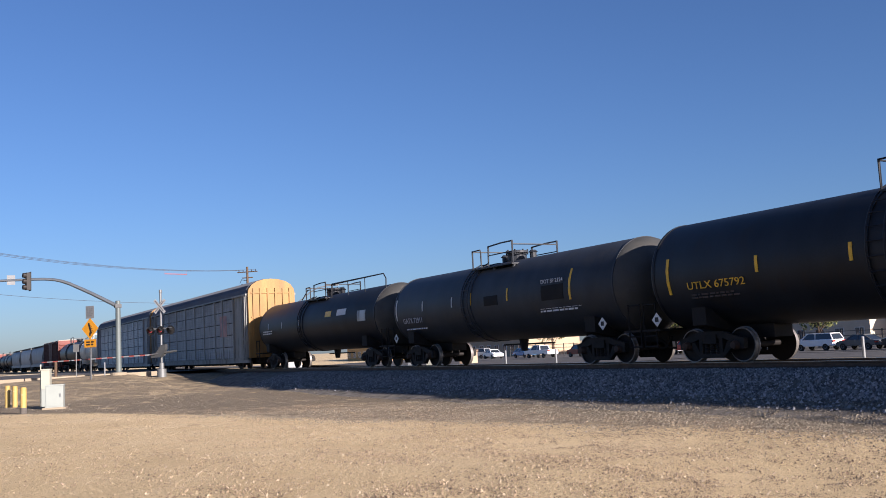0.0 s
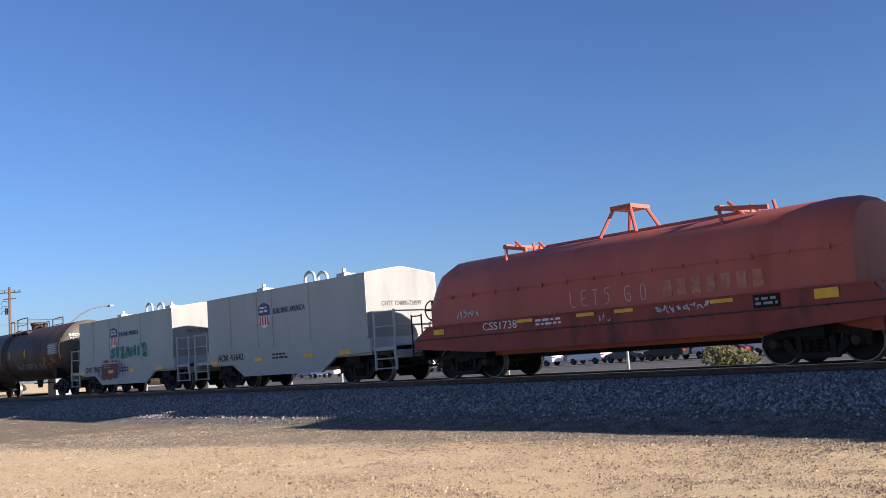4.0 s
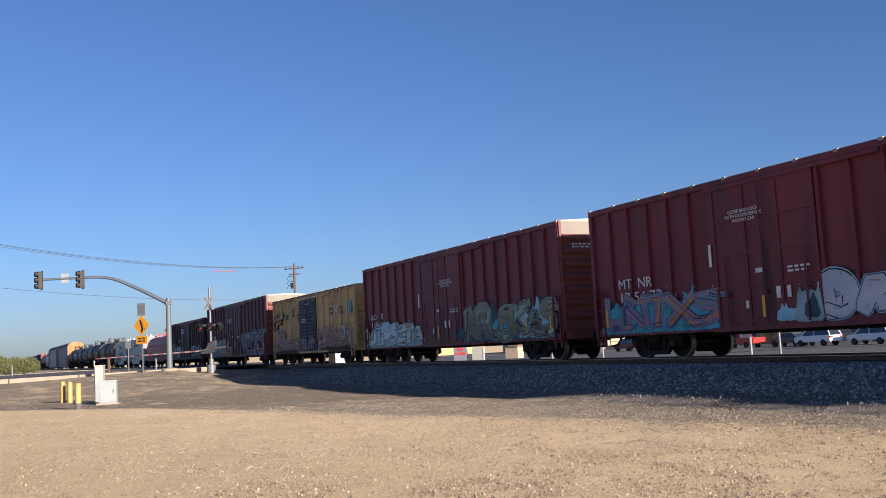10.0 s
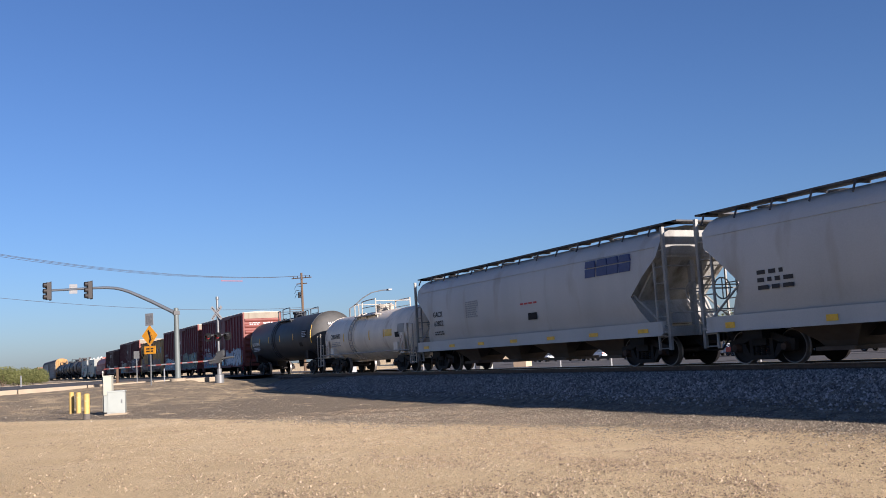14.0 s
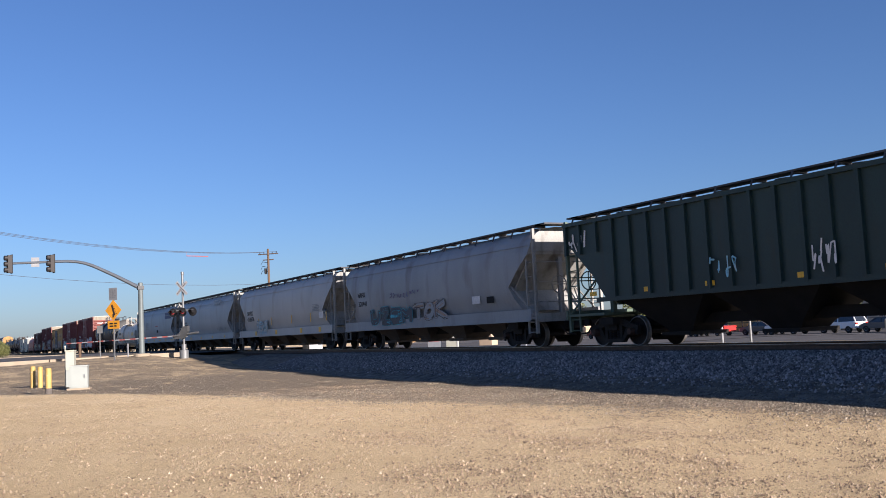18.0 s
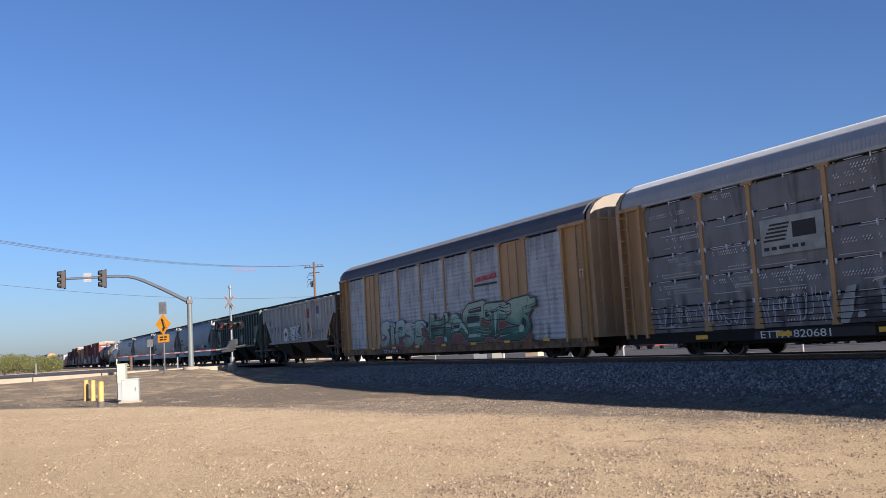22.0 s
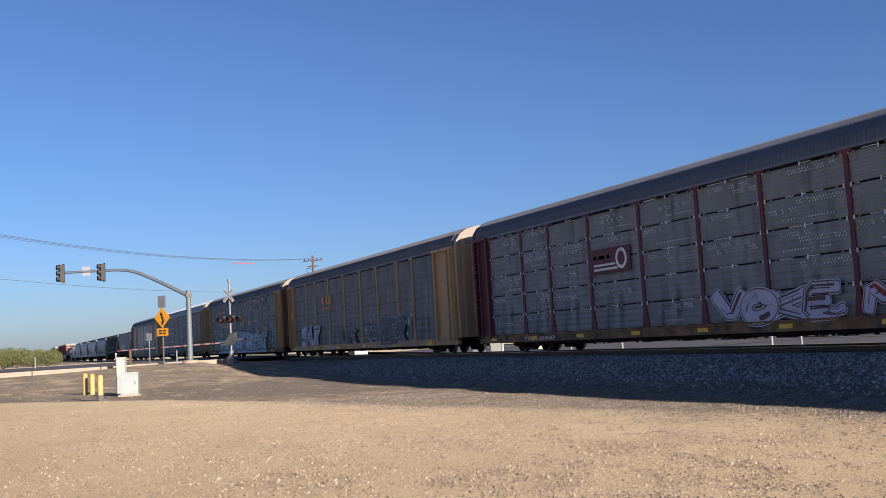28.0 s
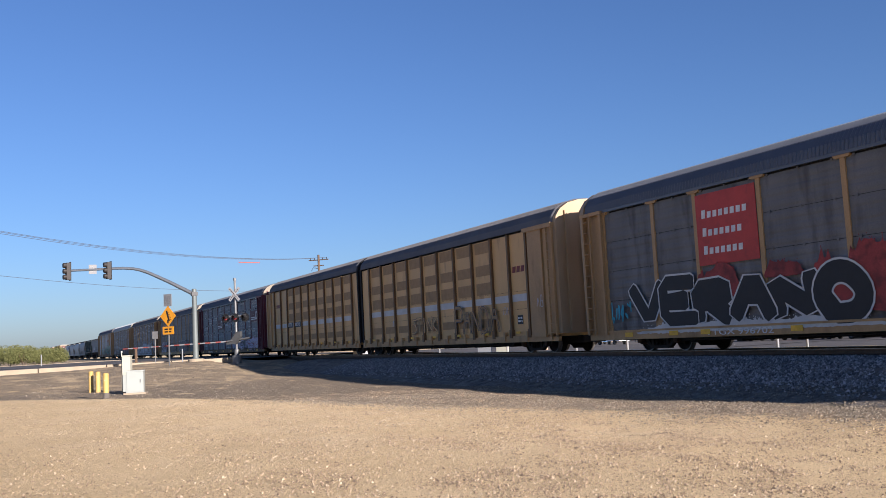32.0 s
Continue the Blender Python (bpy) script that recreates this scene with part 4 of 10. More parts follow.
        for y in (-1.2, -0.75, -0.25, 0.25, 0.75, 1.2):
            bm = BM()
            box(bm, min(x + s * 0.22, x + s * 0.30), max(x + s * 0.22, x + s * 0.30), y - 0.05, y + 0.05, 0.8, 5.05 + top)
            part("stiffener", bm, end_paint, ed)
        for z in (1.9, 3.2, 4.72 + top):
            bm = BM()
            box(bm, min(x + s * 0.22, x + s * 0.27), max(x + s * 0.22, x + s * 0.27), -1.35, 1.35, z, z + 0.08)
            part("stiffener", bm, end_paint, ed)
    # sun on the top of the end is laid on as a pale arch
    if end_paint in (M_TANEND, M_RUSTEND):
        bm = BM()
        prism(bm, [(y * 0.992, z + top) for y, z in ROOF_PROFILE], a + 0.225, a + 0.245)
        part("end_head", bm, M_CREAM, c, "arched head coloured pale for its sunlit top")
    # pale dashes and ticks stand for light through the perforations
    if dash_paint:
        rnd = random.Random(int(xl))
        for x0, x1, kind in layout:
            bm = BM()
            w = x1 - x0
            for r in range(rows):
                z = 0.72 + (r + 1) * (3.92 + top) / rows - 0.02
                for j in range(rnd.randint(1, 3)):
                    p = -a + x0 + rnd.uniform(0.1, 0.65) * w
                    box(bm, p, min(-a + x1 - 0.1, p + rnd.uniform(0.25, 0.9)), -1.494, -1.484, z - 0.009, z + 0.009)
                for q in (0.045, 0.5, 0.955):
                    part("clip", kept("panel_clip", clip_mesh), dash_paint, c, at=pose(-a + x0 + q * w, -1.484, z))
                for zz in (z - 0.16, z - 0.33, z - 0.60):
                    if rnd.random() < tick_share:
                        p = rnd.uniform(0.06, 0.6) * w
                        q = min(0.94 * w, p + rnd.uniform(0.7, 1.9))
                        u = p
                        while u < q:
                            g = -a + x0 + u
                            ribbon(bm, [(g, zz), (g + 0.03, zz + 0.03)], rnd.uniform(0.010, 0.024), -1.497, -1.484)
                            if zz > z - 0.4:
                                ribbon(bm, [(g + 0.04, zz - 0.07), (g + 0.07, zz - 0.04)], rnd.uniform(0.008, 0.02), -1.497, -1.484)
                            u += 0.095 if rnd.random() < 0.85 else 0.25
            ob = part("light_dash", bm, dash_paint, c, "rows of pale dashes painted for light through perforations")
            ob["kind"] = "stuff"
    ladder(c, -a + 0.15, 0.6, 4.62 + top, frame_paint, -1.62, 0.38, 11)
    ladder(c, a - 0.53, 0.6, 4.62 + top, frame_paint, -1.62, 0.38, 11)
    running_gear(c, a, 3.1, 0.37, (0.38, 0.75), 0.6, 0.5)
    underframe(c, a - 4.5)
    return c, a


def solid_panel(w, z0, z1):
    bm = BM()
    box(bm, 0, w, 0, 0.03, z0, z1)
    for k in range(1, 3):
        box(bm, w * k / 3 - 0.03, w * k / 3 + 0.03, -0.03, 0, z0 + 0.05, z1 - 0.05)
    for r in range(5):
        for q in (0.1, 0.5, 0.9):
            box(bm, q * w - 0.04, q * w + 0.04, -0.02, 0, z0 + (r + 0.8) * (z1 - z0) / 5, z0 + (r + 0.8) * (z1 - z0) / 5 + 0.05)
    return make(bm, "solid_panel")


# ---- boxcars ----
def boxcar(label, xl, xr, h, paint, end_paint, door, ribs=0.98, top_paint=None, door_paint=None, bottom=0.74, roof_paint=None):
    """door: list of (start, end) from the front end."""
    c, a = car_start("boxcar", label, xl, xr, "boxcar")
    bm = BM()
    box(bm, -a, a, -1.44, 1.44, bottom + 0.1, h - 0.05)
    part("body", bm, paint, c)
    for s in (-1, 1):
        bm = BM()
        box(bm, -a, a, min(s * 1.44, s * 1.53), max(s * 1.44, s * 1.53), h - 0.18, h - 0.02)
        box(bm, -a, a, min(s * 1.44, s * 1.53), max(s * 1.44, s * 1.53), bottom, bottom + 0.22)
        part("side_rail", bm, paint, c)
    d0, d1 = -a + min(x for x, _ in door), -a + max(x for _, x in door)
    rib = kept(("rib", h, bottom, paint.name), lambda: rib_mesh(bottom + 0.22, h - 0.18))
    for lo, hi in ((-a, d0), (d1, a)):
        n = max(1, round((hi - lo) / ribs))
        for k in range(n + 1):
            part("rib", rib, paint, c, at=pose(lo + (hi - lo - 0.12) * k / n + 0.06, -1.44, 0))
    for x0, x1 in door:
        bm = BM()
        w = x1 - x0
        box(bm, -a + x0 + 0.02, -a + x1 - 0.02, -1.54, -1.44, bottom + 0.1, h - 0.22)
        dr = part("door", bm, door_paint or paint, c, "sliding plug door with stiffeners")
        for k in range(5):
            z = bottom + 0.25 + k * (h - 0.55 - bottom) / 4
            bm = BM()
            box(bm, -a + x0 + 0.02, -a + x1 - 0.02, -1.565, -1.54, z - 0.04, z + 0.04)
            part("stiffener", bm, door_paint or paint, dr)
        for q in (0.0, 0.33, 0.66, 1.0):
            bm = BM()
            box(bm, -a + x0 + 0.02 + q * (w - 0.12), -a + x0 + 0.10 + q * (w - 0.12), -1.57, -1.54, bottom + 0.12, h - 0.24)
            part("stiffener", bm, door_paint or paint, dr)
        for q in (0.12, 0.5, 0.88):
            bm = BM()
            bar(bm, (-a + x0 + q * w, -1.61, bottom + 0.15), (-a + x0 + q * w, -1.61, h - 0.4 if q == 0.5 else h * 0.55), 0.022, 6)
            box(bm, -a + x0 + q * w - 0.07, -a + x0 + q * w + 0.07, -1.63, -1.57, bottom + 0.9, bottom + 1.0)
            part("lock_rod", bm, door_paint or paint, dr)
    for y0, z0, z1 in ((-1.60, h - 0.30, h - 0.20), (-1.62, bottom - 0.02, bottom + 0.10)):
        bm = BM()
        box(bm, d0 - 0.2, d1 + 1.9, y0, -1.53, z0, z1)
        part("door_track", bm, paint, c)
    bm = BM()
    prism(bm, [(-1.5, h - 0.05), (-1.5, h), (0, h + 0.09), (1.5, h), (1.5, h - 0.05)], -a, a)
    part("roof", bm, roof_paint or M_ROOFWHITE, c, "bleached steel roof")
    seam = kept(("seam", round(h, 2)), lambda: seam_mesh(h))
    n = round(2 * a / 1.25)
    for k in range(n + 1):
        part("roof_rib", seam, roof_paint or M_ROOFWHITE, c, at=pose(-a + 0.05 + (2 * a - 0.1) * k / n, 0, -0.04))
    for s in (-1, 1):
        bm = BM()
        x = s * a
        box(bm, min(x, x + s * 0.09), max(x, x + s * 0.09), -1.5, 1.5, bottom, bottom + 0.3)
        box(bm, min(x, x + s * 0.07), max(x, x + s * 0.07), -1.5, -1.40, bottom, h), box(bm, min(x, x + s * 0.07), max(x, x + s * 0.07), 1.40, 1.5, bottom, h)
        box(bm, min(x, x + s * 0.012), max(x, x + s * 0.012), -1.40, 1.40, bottom, h - 0.5)
        ew = part("end_wall", bm, end_paint, c, "corrugated end wall")
        for k in range(8):
            z = bottom + 0.35 + k * (h - 0.95 - bottom) / 7
            bm = BM()
            prism(bm, [(x, z - 0.17), (x + s * 0.10, z - 0.07), (x + s * 0.12, z), (x + s * 0.10, z + 0.07), (x, z + 0.17)], -1.36, 1.36, "y")
            part("end_rib", bm, end_paint, ew)
        bm = BM()
        box(bm, min(x, x + s * 0.05), max(x, x + s * 0.05), -1.40, 1.40, h - 0.48, h - 0.03)
        part("end_top", bm, top_paint or end_paint, c)
    ladder(c, a - 0.5, bottom - 0.3, bottom + 1.5, paint, -1.52, 0.38, 4)
    ladder(c, -a + 0.12, bottom - 0.3, bottom + 1.5, paint, -1.52, 0.38, 4)
    running_gear(c, a, 2.35)
    return c, a


def rib_mesh(z0, z1):
    bm = BM()
    prism(bm, [(-0.07, 0.0), (-0.055, -0.088), (0.055, -0.088), (0.07, 0.0)], z0, z1, "z")
    return make(bm, "rib")


def seam_mesh(h):
    bm = BM()
    for s in (-1, 1):
        prism(bm, [(s * 1.54, h - 0.03), (s * 1.54, h + 0.05), (0, h + 0.14), (0, h + 0.07)], -0.06, 0.06)
    return make(bm, "roof_rib")


# ---- tank cars ----
def bolt_mesh():
    bm = BM()
    bar(bm, (0, 0, 0), (0, 0, 0.2), 0.03, 5)
    return make(bm, "bolt")


def tank_car(label, xl, xr, paint, r=1.52, zc=2.45, head=0.8, band=True, marks=(), rail_paint=None, deck=(-1.4, 1.35), end_paint=None, long_rail=False, dome_paint=None, side_rail=False, short=0.0):
    """A lying barrel on stub sills; short pulls its rear head in from the car's end."""
    c, a = car_start("tank_car", label, xl, xr, "tank car")
    bm = BM()
    prof = [(-a + head * (1 - math.cos(t)), r * math.sin(t)) for t in [radians(v) for v in (3, 15, 30, 45, 60, 75, 90)]]
    prof += [(-x - short, q) for x, q in prof[::-1]]
    lathe(bm, prof, "x", 56, (0, zc))
    part("barrel", bm, paint, c, smooth=True)
    for s in (-1, 1):
        bm = BM()
        e = a - (short if s > 0 else 0)
        x = s * (e - head)
        lathe(bm, [(x - 0.04, r + 0.004), (x - 0.04, r + 0.012), (x + 0.04, r + 0.012), (x + 0.04, r + 0.004)], "x", 56, (0, zc))
        part("weld_ring", bm, paint, c, smooth=True)
        if end_paint:
            bm = BM()
            pr = [(s * (e - head * (1 - math.cos(radians(v)))) + s * 0.004, r * math.sin(radians(v)) + 0.003) for v in (86, 75, 60, 45, 30, 15, 3)]
            lathe(bm, pr, "x", 56, (0, zc))
            part("head", bm, end_paint, c, "domed head, painted paler for the sun on it", smooth=True)
    rp = rail_paint or paint
    if band:
        bm = BM()
        x0 = deck[0] - 0.15
        for x in (x0, x0 + 0.55):
            lathe(bm, [(x - 0.05, r + 0.004), (x - 0.05, r + 0.03), (x + 0.05, r + 0.03), (x + 0.05, r + 0.004)], "x", 56, (0, zc))
        part("band", bm, paint, c, smooth=True)
        bm = BM()
        for q in (0.05, 0.5):
            pts = [(x0 + q, -(r + 0.10) * math.sin(radians(v)), zc + (r + 0.10) * math.cos(radians(v))) for v in range(20, 150, 10)]
            pipe(bm, pts, 0.025, 5)
        for v in range(24, 145, 12):
            p = (-(r + 0.10) * math.sin(radians(v)), zc + (r + 0.10) * math.cos(radians(v)))
            bar(bm, (x0 + 0.05, *p), (x0 + 0.5, *p), 0.018, 5)
        part("side_ladder", bm, rp, c)
    top = zc + r
    bm = BM()
    d0, d1 = deck
    box(bm, d0, d1, -1.05, 1.05, top - 0.24, top - 0.19)
    for x in (d0 + 0.1, (d0 + d1) / 2, d1 - 0.1):
        for y in (-0.9, 0.9):
            box(bm, x - 0.04, x + 0.04, y - 0.04, y + 0.04, top - 0.6, top - 0.2)
    part("platform", bm, rp, c)
    bm = BM()
    for y in (-1.0, 1.0):
        zt = top + 0.50
        pipe(bm, [(d0, y, top - 0.2), (d0, y, zt), (d0 + 0.55, y, zt), (d0 + 0.6, y, zt - 0.1), (d0 + 0.6, y, top - 0.2)], 0.028, 6)
        pipe(bm, [(d0 + 1.1, y, top - 0.2), (d0 + 1.15, y, zt + 0.06), (d0 + 2.0, y, zt + 0.10), (d1, y, zt + 0.10), (d1, y, top - 0.2)], 0.028, 6)
        bar(bm, (d0 + 1.2, y, top + 0.22), (d1, y, top + 0.22), 0.02, 5)
    for x in (d0, d1):
        bar(bm, (x, -1.0, top + 0.48), (x, 1.0, top + 0.48), 0.025, 5)
    part("railing", bm, rp, c)
    m = (d0 + d1) / 2 + 0.2
    bm = BM()
    lathe(bm, [(top - 0.15, 0.36), (top + 0.26, 0.36), (top + 0.27, 0.43), (top + 0.34, 0.43), (top + 0.38, 0.25)], "z", 20, (m, 0))
    dome = part("manway_dome", bm, dome_paint or rp, c, "bolted manway dome")
    for k in range(8):
        t = k * math.tau / 8
        part("bolt", kept(("bolt", (dome_paint or rp).name), bolt_mesh), dome_paint or rp, dome, at=pose(m + 0.4 * math.cos(t), 0.4 * math.sin(t), top + 0.2))
    for x in (m - 0.95, m + 0.9):
        bm = BM()
        lathe(bm, [(top - 0.05, 0.13), (top + 0.2, 0.13), (top + 0.22, 0.18), (top + 0.3, 0.10)], "z", 10, (x, 0.1))
        part("valve", bm, dome_paint or rp, c)
    if long_rail:
        bm = BM()
        for y in (-0.8,):
            pipe(bm, [(d1 + 0.3, y, top - 0.3), (d1 + 0.4, y, top + 0.45), (a - head - 0.2, y, top + 0.45), (a - head + 0.05, y, top + 0.2), (a - head, y, top - 0.3)], 0.028, 6)
            pipe(bm, [(d0 - 1.2, y, top - 0.1), (d0 - 0.3, y, top + 0.4), (d0, y, top + 0.4)], 0.028, 6)
            for q in (0.33, 0.66):
                x = d1 + 0.4 + (a - head - 0.6 - d1) * q
                bar(bm, (x, y, top - 0.3), (x, y, top + 0.45), 0.02, 5)
        part("hand_rail", bm, rp, c)
    if side_rail:
        bm = BM()
        pipe(bm, [(-a + 0.3, -1.5, 1.1), (a - 0.3, -1.5, 1.1)], 0.035, 6)
        for x in (-a + 0.35, -a + 1.0, a - 1.0, a - 0.35):
            bar(bm, (x, -1.5, 1.1), (x, -1.0, 1.0), 0.03, 5)
        for s in (-1, 1):
            x = s * (a + 0.25)
            pipe(bm, [(x, -1.5, 0.55), (x, -1.5, 2.3), (x - s * 0.6, -1.5, 2.35), (x - s * 0.6, -1.5, 1.1)], 0.03, 6)
            box(bm, min(x, x - s * 0.7), max(x, x - s * 0.7), -1.5, 1.5, 0.95, 1.0)
            pipe(bm, [(x, -1.5, 1.0), (x, -1.5, 0.45), (x - s * 0.4, -1.5, 0.45), (x - s * 0.4, -1.5, 1.0)], 0.025, 5)
        part("side_rail", bm, rp, c)
    # stub sills and saddles
    for s in (-1, 1):
        bm = BM()
        x0, x1 = sorted((s * (a + 0.25), s * (a - 3.6)))
        box(bm, x0, x1, -0.35, 0.35, 0.62, 1.0)
        x = s * (a - 2.05)
        prism(bm, [(-1.42, 1.02), (-1.42, 1.5), (-1.2, 1.45), (-0.6, 1.05), (0.6, 1.05), (1.2, 1.45), (1.42, 1.5), (1.42, 1.02), (0.4, 0.8), (-0.4, 0.8)], x - 0.25, x + 0.25)
        box(bm, min(s * (a + 0.25), s * (a - 0.5)), max(s * (a + 0.25), s * (a - 0.5)), -1.4, 1.4, 0.93, 0.99)
        for y in (-1.35, 1.35):
            bar(bm, (s * (a + 0.2), y, 0.45), (s * (a + 0.2), y, 1.75), 0.025, 5)
            bar(bm, (s * (a - 0.3), y, 0.45), (s * (a - 0.3), y, 1.75), 0.025, 5)
            for z in (0.5, 0.8, 1.7):
                bar(bm, (s * (a + 0.2), y, z), (s * (a - 0.3), y, z), 0.022, 5)
        part("stub_sill", bm, M_UNDER if paint != M_WHITE_TANK else paint, c)
    bm = BM()
    lathe(bm, [(0.5, 0.12), (0.75, 0.16), (1.0, 0.2)], "z", 10, (0.3, 0))
    pipe(bm, [(-1.5, 0.3, 0.75), (1.8, 0.3, 0.75)], 0.035, 5)
    part("outlet_valve", bm, M_UNDER, c)
    for k, (x, w, h, z, mm) in enumerate(marks):
        bm = BM()
        for j in range(3):
            z0, z1 = z + h * j / 3, z + h * (j + 1) / 3
            y0, y1 = [-math.sqrt(max(0.01, r * r - (q - zc) ** 2)) for q in (z0, z1)]
            v = [bm.verts.new(p) for p in ((x, y0 - 0.016, z0), (x + w, y0 - 0.016, z0), (x + w, y1 - 0.016, z1), (x, y1 - 0.016, z1), (x, y0, z0), (x + w, y0, z0), (x + w, y1, z1), (x, y1, z1))]
            for f in ((0, 1, 2, 3), (0, 4, 5, 1), (1, 5, 6, 2), (2, 6, 7, 3), (3, 7, 4, 0)):
                bm.faces.new([v[i] for i in f])
        part("reflector_strip" if w < 0.2 else "data_plate", bm, mm, c)
    for s in (-1, 1):
        bm = BM()
        box(bm, min(s * (a + 0.2), s * (a + 0.9)), max(s * (a + 0.2), s * (a + 0.9)), -0.11, 0.11, 0.72, 0.96)
        pipe(bm, [(s * a, -0.5, 0.75), (s * (a + 0.35), -0.45, 0.45), (s * (a + 0.6), -0.4, 0.42)], 0.03, 5)
        part("coupler", bm, M_UNDER, c)
        truck(c, s * (a - 2.05))
    return c, a


# ---- covered hoppers ----
def loft(bm, sections):
    """Closed rings of the same count, joined in turn and capped."""
    rings = [[bm.verts.new(p) for p in s] for s in sections]
    k = len(rings[0])
    for r0, r1 in zip(rings, rings[1:]):
        for i in range(k):
            bm.faces.new((r0[i], r0[(i + 1) % k], r1[(i + 1) % k], r1[i]))
    bm.faces.new(rings[0][::-1]), bm.faces.new(rings[-1])


def hopper(label, xl, xr, paint, curved=True, end_paint=None, sill_paint=None, bay_paint=None, roof_z=4.28, walk_paint=None, ribs=16, rib_paint=None):
    c, a = car_start("hopper_car", label, xl, xr, "hopper car")
    ep = end_paint or M_HOPEND
    if curved:
        lv = [(1.32, 1.30, a - 1.05), (1.75, 1.46, a - 1.35), (2.2, 1.52, a - 1.65), (2.75, 1.53, a - 1.05), (3.3, 1.50, a - 0.35), (3.75, 1.38, a - 0.22), (4.05, 1.12, a - 0.25), (roof_z - 0.08, 0.8, a - 0.28), (roof_z, 0.3, a - 0.28)]
    else:
        lv = [(1.50, 1.46, a - 2.0), (2.3, 1.46, a - 1.35), (3.2, 1.46, a - 0.35), (3.3, 1.46, a - 0.06), (roof_z - 0.22, 1.46, a - 0.06), (roof_z - 0.08, 0.8, a - 0.1), (roof_z, 0.3, a - 0.1)]
    bm = BM()
    loft(bm, [[(-x, -w, z), (x, -w, z), (x, w, z), (-x, w, z)] for z, w, x in lv])
    bm.normal_update()
    for f in bm.faces:
        f.material_index = 1 if abs(f.normal.x) > 0.45 else 0
    me = make(bm, "body", curved)
    me.materials.append(paint), me.materials.append(M_HOPEND if curved else ep)
    part("body", me, None, c)
    if not curved:
        rib = kept(("hrib", roof_z), lambda: rib_mesh(1.5, roof_z - 0.2))
        short = kept(("hribs", roof_z), lambda: rib_mesh(3.0, roof_z - 0.2))
        for k in range(ribs + 1):
            x = -a + 1.7 + (2 * a - 3.4) * k / ribs
            part("rib", rib if abs(x) < a - 1.75 else short, rib_paint or paint, c, at=pose(x, -1.46, 0))
        for x in (-a + 0.1, -a + 0.85, a - 0.85, a - 0.1):
            part("rib", short, paint, c, at=pose(x, -1.46, 0))
        for s in (-1, 1):
            bm = BM()
            box(bm, -a, a, min(s * 1.44, s * 1.56), max(s * 1.44, s * 1.56), roof_z - 0.30, roof_z - 0.18)
            box(bm, -a + 1.6, a - 1.6, min(s * 1.44, s * 1.54), max(s * 1.44, s * 1.54), 1.42, 1.56)
            part("side_chord", bm, paint, c)
    else:
        for s in (-1, 1):
            bm = BM()
            box(bm, -a + 0.25, a - 0.25, min(s * 1.36, s * 1.53), max(s * 1.36, s * 1.53), 0.95, 1.36)
            box(bm, -a + 0.25, a - 0.25, min(s * 1.36, s * 1.58), max(s * 1.36, s * 1.58), 0.93, 0.98)
            part("side_sill", bm, sill_paint or paint, c)
        bm = BM()
        pipe(bm, [(-a + 0.4, -1.43, 3.62), (a - 0.4, -1.43, 3.62)], 0.012, 5)
        part("weld_seam", bm, paint, c)
    # bays
    n = 4 if curved else 3
    top = 1.5 if not curved else 1.25
    for k in range(n):
        m = (k - (n - 1) / 2) * (2 * a - 4.6) / n
        hw = (2 * a - 4.6) / n / 2 * (0.98 if not curved else 0.95)
        bm = BM()
        loft(bm, [[(m - x, -w, z), (m + x, -w, z), (m + x, w, z), (m - x, w, z)] for z, w, x in ((0.36, 0.5, 0.45), (0.55, 0.62, 0.6), (top, 1.36, hw))])
        box(bm, m - 0.6, m + 0.6, -0.75, 0.75, 0.30, 0.40)
        part("hopper_bay", bm, bay_paint or M_BAYMID, c, "sloping discharge bay, grimy, shade in its dark colour")
    # end slope sheets, posts and ladders
    for s in (-1, 1):
        bm = BM()
        box(bm, min(s * (a - 1.9), s * (a + 0.05)), max(s * (a - 1.9), s * (a + 0.05)), -1.5, 1.5, 1.0, 1.08)
        box(bm, min(s * a, s * (a + 0.1)), max(s * a, s * (a + 0.1)), -1.52, 1.52, 0.9, 1.2)
        box(bm, min(s * (a - 0.6), s * (a - 0.45)), max(s * (a - 0.6), s * (a - 0.45)), -0.08, 0.08, 1.05, 3.6)
        for y in (-1.42, 1.42):
            for q in (0.04, 0.55):
                t = 0.05 if q < 0.5 else 0.03
                box(bm, s * (a - q) - t, s * (a - q) + t, y - t, y + t, 0.5, roof_z - 0.1 if q < 0.5 else 3.4)
            for z in (0.55, 0.9, 1.5, 2.0, 2.5, 3.0, 3.5):
                bar(bm, (s * (a - 0.04), y, z), (s * (a - 0.55), y, z), 0.02, 5)
            bar(bm, (s * (a - 0.1), y, 1.1), (s * (a - 1.7), y, 2.3), 0.035, 5)
        for z in (1.6, 2.3, 3.0):
            bar(bm, (s * (a + 0.03), -1.42, z), (s * (a + 0.03), 1.42, z), 0.02, 5)
        part("end_frame", bm, ep, c, "end ladders and braces")
        bm = BM()
        pipe(bm, [(s * (a + 0.1), -0.5 + 0.31 * math.cos(k * math.tau / 14), 2.2 + 0.31 * math.sin(k * math.tau / 14)) for k in range(15)], 0.022, 5)
        bar(bm, (s * (a + 0.1), -0.8, 2.2), (s * (a + 0.1), -0.2, 2.2), 0.02, 5), bar(bm, (s * (a + 0.1), -0.5, 1.9), (s * (a + 0.1), -0.5, 2.5), 0.02, 5)
        part("brake_wheel", bm, ep, c)
        bm = BM()
        x1, x2 = s * (a - 0.3), s * (a - 2.3)
